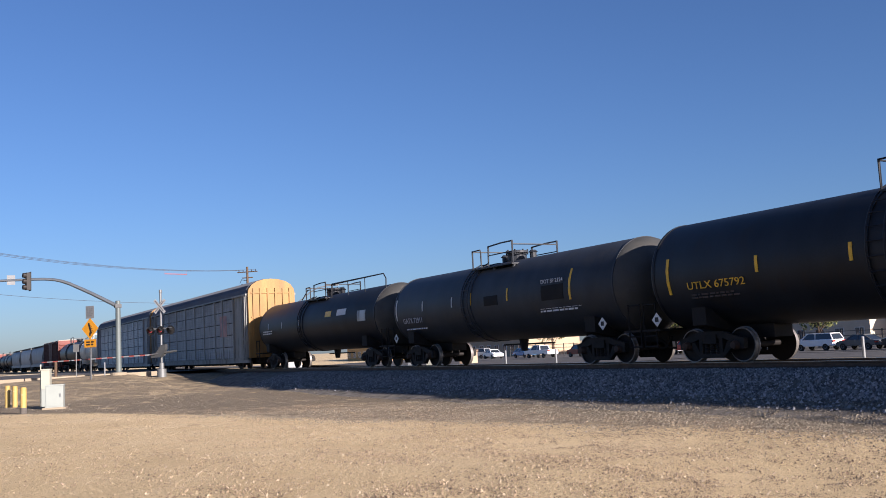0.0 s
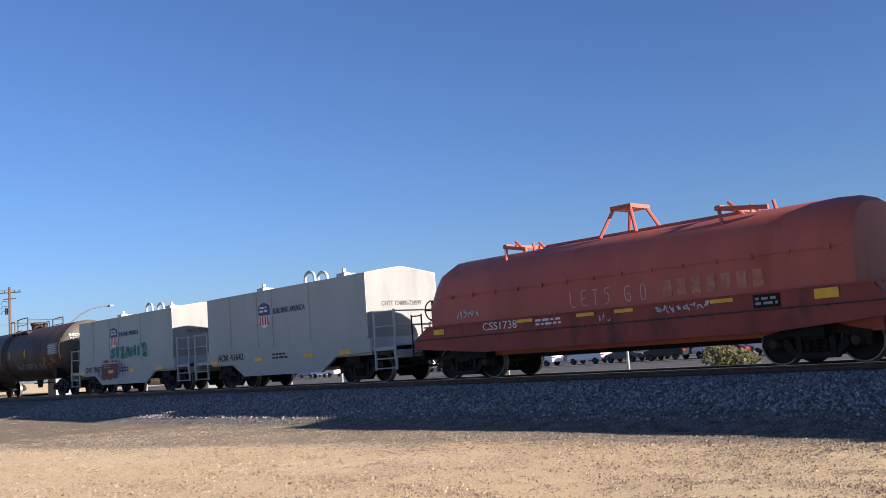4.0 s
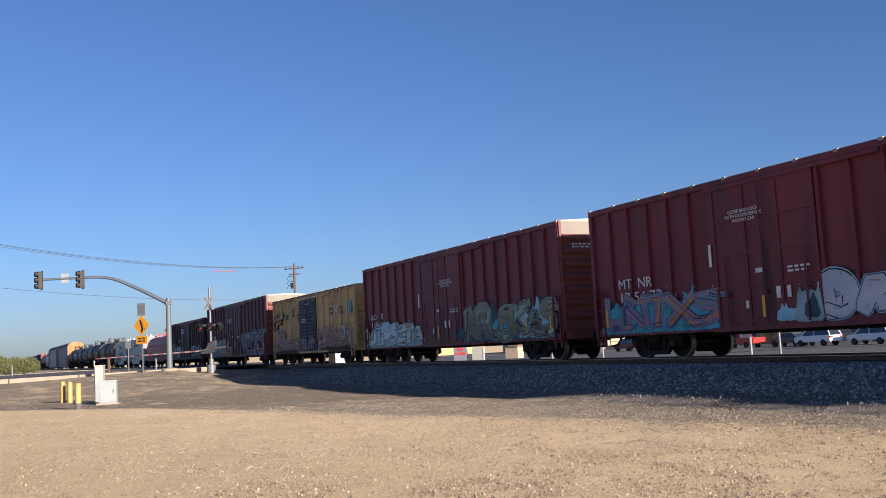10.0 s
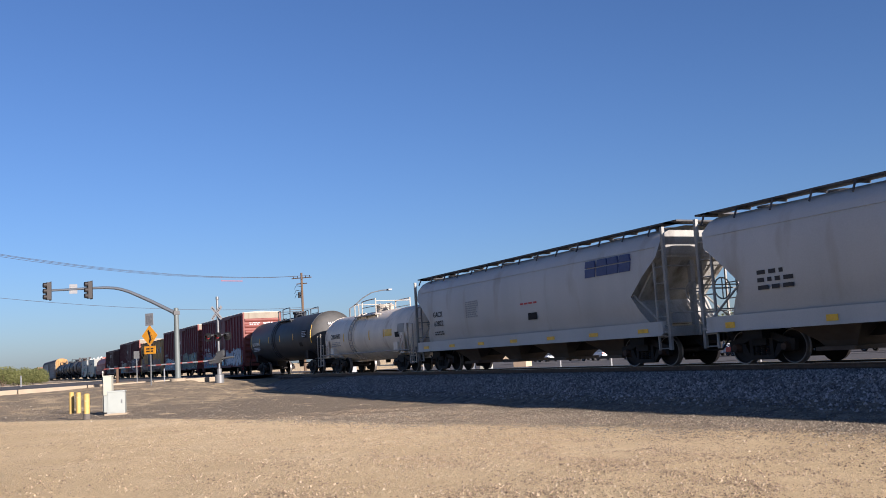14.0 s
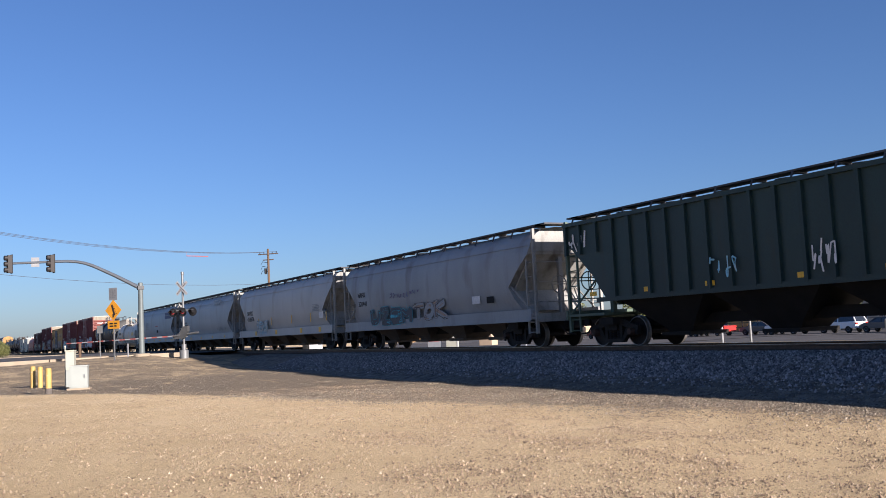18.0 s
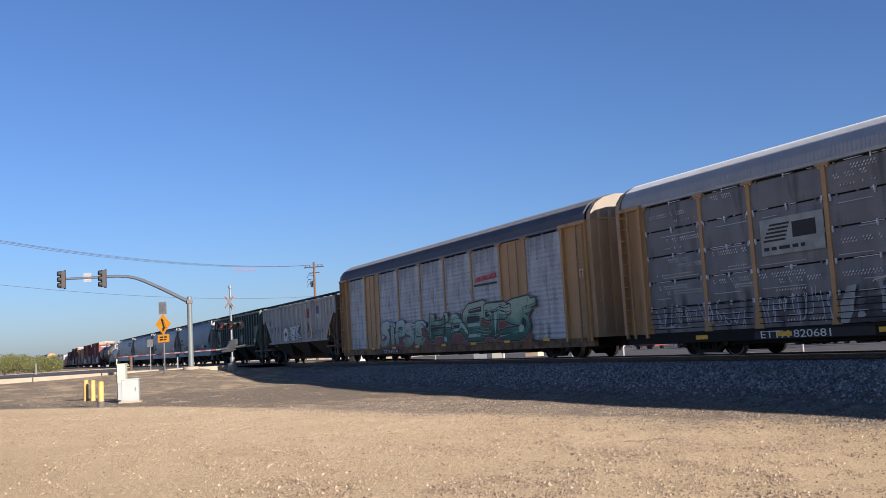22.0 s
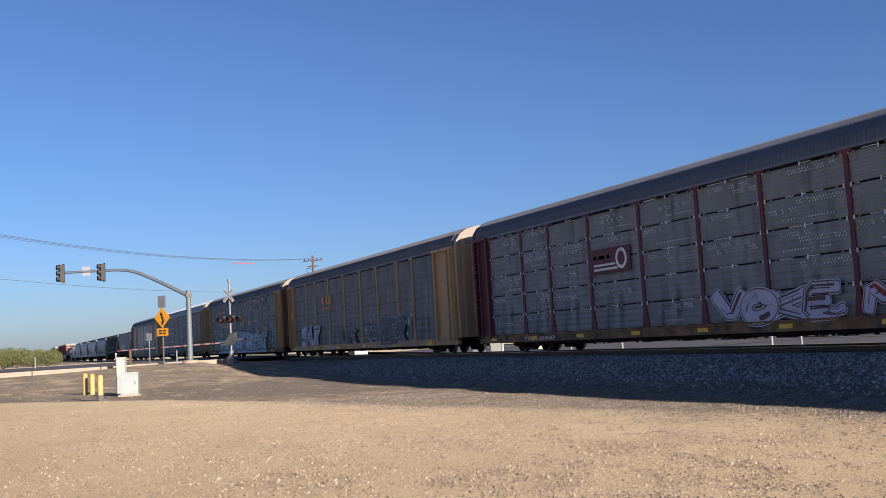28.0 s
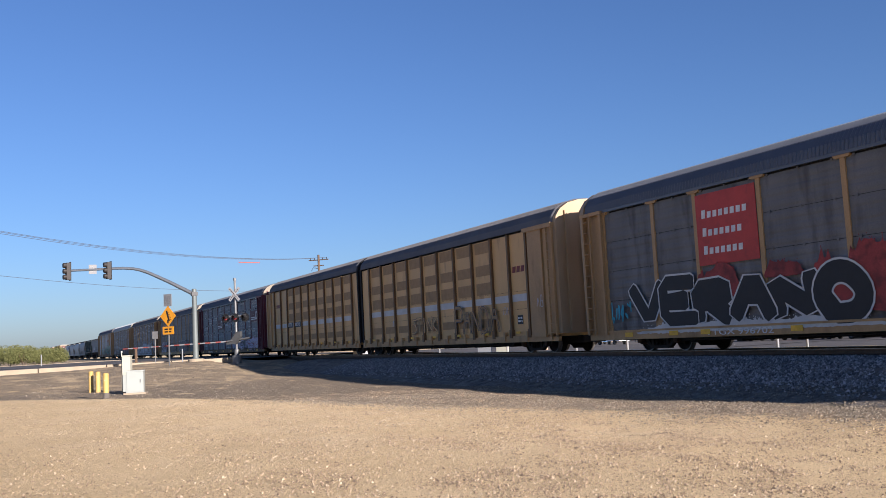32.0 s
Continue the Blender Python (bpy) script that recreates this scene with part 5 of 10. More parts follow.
        v = [bm.verts.new(p) for p in ((x1, -1.3, 3.4), (x1, 1.3, 3.4), (x2, 1.3, 1.3), (x2, -1.3, 1.3), (x1 - s * 0.1, -1.3, 3.4), (x1 - s * 0.1, 1.3, 3.4), (x2 - s * 0.1, 1.3, 1.3), (x2 - s * 0.1, -1.3, 1.3))]
        for f in ((0, 1, 2, 3), (7, 6, 5, 4), (0, 4, 5, 1), (1, 5, 6, 2), (2, 6, 7, 3), (3, 7, 4, 0)):
            bm.faces.new([v[i] for i in f])
        part("slope_sheet", bm, M_HOPEND if curved else ep, c)
    wp = walk_paint or M_WALK
    bm = BM()
    for y in (-1.12, 0.62):
        box(bm, -a - 0.05, a + 0.05, y, y + 0.5, roof_z + 0.03, roof_z + 0.08)
        for k in range(int(2 * a / 1.3) + 1):
            x = -a + 0.1 + k * 1.3
            box(bm, x - 0.03, x + 0.03, y, y + 0.5, roof_z - 0.03, roof_z + 0.03)
            yy = -1.12 if y < 0 else 1.12
            bar(bm, (x, yy, roof_z + 0.03), (x, yy * 1.12, roof_z - 0.26), 0.03, 5)
    for x in (-a, a):
        box(bm, x - 0.3, x + 0.3, -1.12, 1.12, roof_z + 0.03, roof_z + 0.08)
    part("running_board", bm, wp, c, "steel grating roof walk")
    for k in range(7):
        bm = BM()
        x = -a + 1.5 + (2 * a - 3) * k / 6
        lathe(bm, [(roof_z - 0.05, 0.32), (roof_z + 0.04, 0.32), (roof_z + 0.07, 0.36), (roof_z + 0.09, 0.1)], "z", 14, (x, 0))
        part("hatch", bm, wp, c)
    running_gear(c, a, 1.75, 0.46, (0.62, 0.92), 0.6)
    return c, a


# ---- coil cars ----
def coil_grey(label, xl, xr):
    """xl, xr: ends of the tall hood; the deck runs on to the end platforms."""
    c, a = car_start("coil_car", label, xl, xr, "coil car")
    bm = BM()
    prism(bm, [(-1.52, 1.46), (-1.52, 3.52), (-0.9, 3.62), (0, 3.74), (0.9, 3.62), (1.52, 3.52), (1.52, 1.46)], -a, a)
    part("hood", bm, M_COIL, c, "pale grey steel hood")
    for s in (-1, 1):
        bm = BM()
        prism(bm, [(-1.50, 1.47), (-1.50, 3.50), (-0.9, 3.60), (0, 3.72), (0.9, 3.60), (1.50, 3.50), (1.50, 1.47)], min(s * a, s * (a + 0.006)), max(s * a, s * (a + 0.006)))
        part("hood_end", bm, M_COILEND, c, "grey end sheet of the hood, darkened against direct sun")
    bm = BM()
    for q in (0.17, 0.36, 0.46, 0.69):
        box(bm, -a + q * 2 * a - 0.02, -a + q * 2 * a + 0.02, -1.535, -1.52, 1.48, 3.52)
    box(bm, -a, a, -1.55, -1.50, 1.42, 1.48)
    part("seam", bm, M_COIL, c)
    e = a + 1.3
    for s in (-1, 1):
        bm = BM()
        prism(bm, [(-a - 0.1, 1.42), (a + 0.1, 1.42), (a + 0.1, 1.0), (a - 1.75, 0.92), (a - 2.6, 0.46), (-a + 2.6, 0.46), (-a + 1.75, 0.92), (-a - 0.1, 1.0)], min(s * 1.42, s * 1.53), max(s * 1.42, s * 1.53), "y")
        part("side_beam", bm, M_COIL, c)
    bm = BM()
    box(bm, -a, a, -1.415, 1.415, 0.9, 1.45)
    part("deck", bm, M_COIL, c)
    for q in (0.19, 0.71):
        bm = BM()
        x = -a + q * 2 * a
        box(bm, x - 0.25, x + 0.2, -0.25, 0.25, 3.62, 3.82)
        box(bm, x - 0.16, x - 0.08, -0.06, 0.06, 3.8, 4.0)
        box(bm, x - 0.28, x + 0.05, -0.1, 0.1, 3.82, 3.86)
        part("lifting_lug", bm, M_COIL, c)
    for y in (-0.28, 0.28):
        bm = BM()
        x = -a + 0.53 * 2 * a
        pts = [(x - 0.34, y, 3.62)] + [(x - 0.30 * math.cos(t), y, 3.82 + 0.26 * math.sin(t)) for t in [radians(v) for v in range(0, 181, 20)]] + [(x + 0.34, y, 3.62)]
        pipe(bm, pts, 0.06, 8)
        part("lifting_loop", bm, M_GALV, c, "bright steel lifting loop")
    for s in (-1, 1):
        bm = BM()
        box(bm, min(s * a, s * e), max(s * a, s * e), -1.45, 1.45, 1.0, 1.12)
        box(bm, min(s * (e - 0.1), s * e), max(s * (e - 0.1), s * e), -1.5, 1.5, 0.75, 1.15)
        for y in (-1.45, 1.45):
            for x in (s * (a + 0.25), s * (e - 0.05)):
                box(bm, x - 0.03, x + 0.03, y - 0.03, y + 0.03, 0.4, 2.25)
            for z in (1.75, 2.2):
                bar(bm, (s * (a + 0.25), y, z), (s * (e - 0.05), y, z), 0.025, 5)
            for z in (0.45, 0.75):
                bar(bm, (s * (a + 0.25), y, z), (s * (e - 0.05), y, z), 0.022, 5)
        for z in (1.75, 2.2):
            bar(bm, (s * (e - 0.05), -1.45, z), (s * (e - 0.05), 1.45, z), 0.025, 5)
        part("end_platform", bm, M_COIL, c, "end platform with railing")
    running_gear(c, e, 2.35, 0.46, (0.6, 1.0), 0.1)
    return c, a


def coil_orange(xl, xr):
    c, a = car_start("coil_car", "faded red-orange coil car with a rounded hood and lifting frames", xl, xr, "coil car")
    arc = [(-1.50, 1.18), (-1.50, 2.35), (-1.42, 2.80), (-1.18, 3.15), (-0.8, 3.36), (-0.4, 3.44), (0.4, 3.44), (0.8, 3.36), (1.18, 3.15), (1.42, 2.80), (1.50, 2.35), (1.50, 1.18)]
    bm = BM()
    secs = []
    for x, k in ((-6.42, 0.80), (-6.25, 0.93), (-5.87, 1.0), (5.35, 1.0), (5.82, 0.985), (5.98, 0.93)):
        secs.append([(x, y * (1 if z < 2.4 else 0.5 + 0.5 * k), 1.18 + (z - 1.18) * k) for y, z in arc])
    loft(bm, secs)
    part("hood", bm, M_ORANGE, c, "rounded red-orange steel hood", smooth=True)
    bm = BM()
    box(bm, -5.8, 5.8, -1.525, -1.48, 2.345, 2.375)
    for k in range(14):
        x = -5.5 + k * 11.0 / 13
        box(bm, x - 0.05, x + 0.05, -1.56, -1.48, 2.30, 2.40)
    part("hood_rib", bm, M_ORANGE, c)
    for s in (-1, 1):
        bm = BM()
        prism(bm, [(-a + 0.6, 1.56), (a - 0.9, 1.56), (a - 0.6, 1.2), (a, 1.17), (a, 0.95), (a - 2.9, 0.74), (-a + 2.9, 0.74), (-a, 0.95), (-a, 1.2)], min(s * 1.42, s * 1.56), max(s * 1.42, s * 1.56), "y")
        box(bm, -a + 0.5, a - 0.7, min(s * 1.42, s * 1.60), max(s * 1.42, s * 1.60), 1.54, 1.58)
        part("side_beam", bm, M_ORANGESHADE, c)
    bm = BM()
    box(bm, -a + 1, a - 1, -1.0, 1.0, 0.62, 1.1)
    part("trough", bm, M_ORANGE, c)
    bm = BM()
    bar(bm, (-a, -1.59, 1.21), (a, -1.59, 1.21), 0.016, 5)
    for k in range(10):
        x = -a + 0.3 + k * (2 * a - 0.6) / 9
        bar(bm, (x, -1.59, 1.21), (x, -1.55, 1.16), 0.014, 4)
    part("hand_rail", bm, M_WALK, c)
    for x, far in ((-3.85, 0.75), (2.8, 1.2)):
        bm = BM()
        for y in (-1.0, 1.0):
            bar(bm, (x + 0.36, y * 1.28, 2.84), (x, y * 0.85, 3.60), 0.045, 6), bar(bm, (x + 0.42, y * 0.5, 3.40), (x + 0.06, y * 0.5, 3.76), 0.04, 6)
            loft(bm, [[(q, y * 0.85 + d, z + h) for d, h in ((-0.04, -0.05), (0.04, -0.05), (0.04, 0.05), (-0.04, 0.05))] for q, z in ((x - 0.08, 3.60), (x + far, 3.44))])
        bar(bm, (x + far, -0.5, 3.38), (x + far - 0.05, -0.5, 3.62), 0.04, 6)
        box(bm, x - 0.05, x + 0.07, -0.9, 0.9, 3.57, 3.66)
        part("stacking_frame", bm, M_ORANGE, c)
    bm = BM()
    for s in (-1, 1):
        for y in (-1, 1):
            bar(bm, (-0.2 + s * 0.56, y * 0.62, 3.42), (-0.2 + s * 0.26, y * 0.36, 4.12), 0.045, 6)
    box(bm, -0.52, 0.12, -0.42, 0.42, 4.10, 4.20)
    part("lifting_bracket", bm, M_ORANGE, c, "trapezoid lifting bracket")
    bm = BM()
    prism(bm, [(-3.3, 3.40), (2.9, 3.40), (2.9, 3.56), (-3.0, 3.56)], -0.1, 0.1, "y")
    part("ridge_beam", bm, M_ORANGE, c, "flat ridge beam along the hood")
    bm = BM()
    for s in (-1, 1):
        box(bm, min(s * (a - 0.4), s * (a + 0.3)), max(s * (a - 0.4), s * (a + 0.3)), -1.45, 1.45, 1.0, 1.08)
        for y in (-1.4, 1.4):
            bar(bm, (s * (a + 0.25), y, 0.5), (s * (a + 0.25), y, 2.0), 0.025, 5), bar(bm, (s * (a - 0.2), y, 0.5), (s * (a - 0.2), y, 2.0), 0.025, 5)
            for z in (0.55, 0.85, 1.95):
                bar(bm, (s * (a + 0.25), y, z), (s * (a - 0.2), y, z), 0.02, 5)
        pipe(bm, [(s * (a + 0.05), -0.7 + 0.3 * math.cos(k * math.tau / 14), 2.1 + 0.3 * math.sin(k * math.tau / 14)) for k in range(15)], 0.022, 5)
        bar(bm, (s * (a + 0.05), -0.7, 1.05), (s * (a + 0.05), -0.7, 2.4), 0.03, 5), bar(bm, (s * (a + 0.05), -1.0, 2.1), (s * (a + 0.05), -0.4, 2.1), 0.018, 5)
    part("end_platform", bm, M_UNDER, c)
    running_gear(c, a, 2.4, 0.46, (0.5, 0.98), 0.6, front=1.6)
    return c, a


# ---- articulated carrier: two boxes that share a truck ----
def automax():
    out = []
    for k, (xl, xr) in enumerate(((424.2, 443.0), (443.75, 463.9))):
        c, a = car_start("autorack", "tan articulated car carrier unit with a white stripe", xl, xr, "autorack")
        out.append((c, a))
        top = 0.0
        bm = BM()
        box(bm, -a, a, -1.46, 1.46, 0.62, 4.70)
        part("side_wall", bm, M_TANPANEL, c)
        me = roof_mesh(a, 0.02)
        part("roof", me, M_ROOFDARK, c, "crimped dark steel roof")
        posts = [1.05 + 1.677 * j for j in range(11)] if k == 0 else [1.2 + 1.76 * j for j in range(9)] + [16.72, 18.15]
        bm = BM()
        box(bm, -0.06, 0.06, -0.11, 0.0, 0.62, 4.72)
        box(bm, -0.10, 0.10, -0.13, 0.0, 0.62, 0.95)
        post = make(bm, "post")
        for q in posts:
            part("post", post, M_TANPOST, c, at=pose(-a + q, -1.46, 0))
        for j, (q0, q1) in enumerate(zip(posts, posts[1:])):
            x, pw = -a + q0, q1 - q0
            plain = j < 2 if k == 0 else j > 7
            for z0, z1 in ((4.2, 4.66), (3.26, 3.70), (2.46, 2.96), (1.12, 1.46)):
                if not plain:
                    bm = BM()
                    box(bm, x + 0.26, x + pw - 0.2, -1.472, -1.46, z0, z1)
                    part("perforated_field", bm, M_TANDARK, c)
            bm = BM()
            box(bm, x + 0.1, x + pw - 0.08, -1.472, -1.46, 2.04, 2.32)
            part("stripe", bm, M_STRIPE, c, "white painted stripe")
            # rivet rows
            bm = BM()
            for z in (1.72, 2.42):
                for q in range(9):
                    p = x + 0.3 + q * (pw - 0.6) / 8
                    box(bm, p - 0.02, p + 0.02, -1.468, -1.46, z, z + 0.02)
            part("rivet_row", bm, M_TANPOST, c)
        if k == 0:
            bm = BM()
            box(bm, -a - 0.75, -a - 0.55, -1.66, -1.46, 0.7, 4.65), box(bm, -a - 0.4, -a - 0.28, -1.60, -1.46, 0.62, 4.65), box(bm, -a - 0.75, -a + 0.1, -1.56, -1.40, 0.62, 4.6)
            part("end_bay", bm, M_TAN, c)
        for s in (-1, 1):
            bm = BM()
            box(bm, -a, a, min(s * 1.42, s * 1.56), max(s * 1.42, s * 1.56), 0.45, 0.7)
            for j in range(12):
                x = -a + 0.4 + j * (2 * a - 0.8) / 11
                box(bm, x - 0.05, x + 0.05, min(s * 1.42, s * 1.62), max(s * 1.42, s * 1.62), 0.5, 0.86)
            part("side_sill", bm, M_TAN, c)
            bm = BM()
            x = s * a
            outer = (s < 0) == (k == 0)
            prism(bm, [(y * 0.99, z + top) for y, z in ROOF_PROFILE] + [(1.5, 0.72), (-1.5, 0.72)], min(x, x + s * 0.2), max(x, x + s * 0.2))
            for y in (-1.1, -0.4, 0.4, 1.1):
                box(bm, min(x + s * 0.2, x + s * 0.28), max(x + s * 0.2, x + s * 0.28), y - 0.05, y + 0.05, 0.8, 5.2)
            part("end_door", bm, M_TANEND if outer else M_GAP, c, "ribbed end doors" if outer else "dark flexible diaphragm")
        if k:
            bm = BM()
            box(bm, a - 1.75, a - 0.75, -1.62, -1.46, 0.62, 4.7)
            box(bm, a - 0.7, a, -1.56, -1.46, 0.62, 4.7)
            box(bm, a - 2.0, a + 0.05, -1.68, -1.46, 4.62, 4.78)
            part("end_bay", bm, M_TAN, c)
            ladder(c, a - 0.3, 0.6, 4.6, M_TAN, -1.62, 0.38, 12)
        bm = BM()
        box(bm, -a, a, -0.5, 0.5, 0.35, 0.62)
        part("centre_sill", bm, M_UNDER, c)
        underframe(c, a - 3.6, 0.27, 0.47)
        truck(c, -a + 2.4 if not k else -a + 1.0, 0.37)
        truck(c, a - 2.4 if k else a - 1.2, 0.37)
        strips(c, [-a + 1.5 + q * 2.6 for q in range(7)], 0.78, 0.09, -1.565, 0.35)
    return out


# ---- the train, front to rear; numbers are places along the train at 0 s ----
M_ORANGESCUFF = mat("scratched_orange", (0.40, 0.16, 0.10), 0.6, 0, 0.3, 6)
M_FADEDRED = mat("faded_red_spray", (0.20, 0.045, 0.045), 0.6, 0, 0.25, 1.5, 0, 30, (0.12, 0.09, 0.09), 0.4)
M_BLUEGREEN = mat("dark_teal_spray", (0.035, 0.13, 0.12), 0.6, 0, 0.3, 2)
M_MINTHAZE = mat("mint_haze_spray", (0.22, 0.40, 0.33), 0.6, 0, 0.2, 1.5)
M_MAROONSPRAY = mat("maroon_spray", (0.12, 0.022, 0.03), 0.6, 0, 0.25, 2)
# brown tank's end, lightened to carry the sunlight that falls on it
M_HEADTAN = mat("sunlit_tan_end", (0.082, 0.071, 0.052), 0.6, 0, 0.2, 1.5, 0, 30, (0.07, 0.06, 0.045), 0.3)
M_RUSTSPRAY = mat("rust_orange_spray", (0.30, 0.15, 0.08), 0.6, 0, 0.3, 3)
M_SCRATCH = mat("pale_scratched_paint", (0.52, 0.36, 0.30), 0.6, 0, 0.2, 6)
M_DUSTPINK = mat("dull_pink_spray", (0.30, 0.215, 0.17), 0.6, 0, 0.3, 1.5, 0, 30, (0.20, 0.15, 0.12), 0.45)
M_GREYFILL = mat("grey_brown_spray", (0.088, 0.052, 0.053), 0.6, 0, 0.25, 1.5)
M_PALERIM = mat("chalky_white_spray", (0.46, 0.44, 0.42), 0.6, 0, 0.2, 3)
M_GREYRIM = mat("chalky_grey_spray", (0.30, 0.33, 0.32), 0.6, 0, 0.2, 3)
M_DARKTEAL = mat("deep_teal_spray", (0.018, 0.075, 0.095), 0.6, 0, 0.35, 2)
M_PALEBLUE = mat("pale_blue_haze_spray", (0.27, 0.40, 0.44), 0.6, 0, 0.3, 2)
M_REDHAZE = mat("brick_red_haze_spray", (0.17, 0.062, 0.052), 0.6, 0, 0.3, 2)
M_NIGHTSPRAY = mat("near_black_spray", (0.040, 0.043, 0.048), 0.6, 0, 0.35, 1.5, 0, 30, (0.085, 0.09, 0.098), 0.4)
M_CHIP = mat("flaked_rust", (0.085, 0.040, 0.022), 0.85, 0, 0.4, 6)
M_ORANGESPRAY = mat("orange_spray", (0.50, 0.22, 0.04), 0.6, 0, 0.2, 3)
F_RISER = faded("ochre_to_grey_spray", [(0.1, (0.46, 0.20, 0.085)), (0.45, (0.42, 0.29, 0.15)), (0.9, (0.26, 0.26, 0.20))], 0.8, 2.0)
F_MAUVE = faded("dusty_mauve_spray", [(0.1, (0.20, 0.135, 0.12)), (0.5, (0.255, 0.155, 0.145)), (0.9, (0.30, 0.20, 0.18))], 0.7, 2.1)
F_BLUE = faded("pale_blue_spray", [(0.1, (0.36, 0.58, 0.62)), (0.5, (0.62, 0.70, 0.68)), (0.9, (0.40, 0.60, 0.68))], 0.8, 1.9)
F_OLIVE = faded("olive_grey_spray", [(0.1, (0.10, 0.13, 0.085)), (0.5, (0.15, 0.17, 0.10)), (0.9, (0.21, 0.24, 0.16))], 0.8, 2.2)
F_VIOLET = faded("violet_to_blue_spray", [(0.1, (0.13, 0.13, 0.24)), (0.45, (0.24, 0.15, 0.24)), (0.7, (0.12, 0.22, 0.32)), (1.0, (0.28, 0.19, 0.24))], 0.8, 2.0)
F_MINT = faded("mint_to_olive_spray", [(0.05, (0.16, 0.22, 0.13)), (0.4, (0.28, 0.39, 0.32)), (0.9, (0.40, 0.50, 0.44))], 0.8, 2.0)
F_GREEN = faded("pine_to_mint_spray", [(0.12, (0.008, 0.085, 0.058)), (0.38, (0.022, 0.17, 0.115)), (0.6, (0.10, 0.29, 0.19)), (0.85, (0.34, 0.46, 0.33))], 0.75, 2.35)
F_CHROME = faded("chrome_silver_spray", [(0.1, (0.44, 0.49, 0.55)), (0.5, (0.54, 0.58, 0.63)), (0.9, (0.41, 0.47, 0.55))], 0.6, 2.0, 0.08)
# black tank paint lifted: sun on the heads is mixed into the colour
M_HEAD = mat("sunlit_black_head", (0.043, 0.044, 0.042), 0.6, 0, 0.2, 1.5, 0, 30, (0.055, 0.052, 0.047), 0.3)


def on_head(end, r, zc, deep, y, z, proud=0.03):
    """A place and turn for words on a domed rear head."""
    q = math.sqrt(max(0.05, 1 - (y * y + (z - zc) ** 2) / (r * r)))
    nrm = Vector((q / deep, y / (r * r), (z - zc) / (r * r))).normalized()
    side = Vector((0, 0, 1)).cross(nrm).normalized()
    up = nrm.cross(side)
    m = Matrix((side, up, nrm)).transposed().to_4x4()
    m.translation = Vector((end - deep + deep * q, y, z)) + nrm * proud
    return m


def placard(c, x, z, y):
    """White diamond hazard placard on a bracket over the truck."""
    bm = BM()
    prism(bm, [(x, z - 0.2), (x + 0.2, z), (x, z + 0.2), (x - 0.2, z)], -y - 0.012, -y, "y")
    p = part("placard", bm, M_WHITEPAINT, c, "white diamond placard with a black mark")
    bm = BM()
    box(bm, x - 0.07, x + 0.07, -y - 0.016, -y - 0.012, z - 0.06, z + 0.07)
    part("mark", bm, M_BLACKPAINT, p)


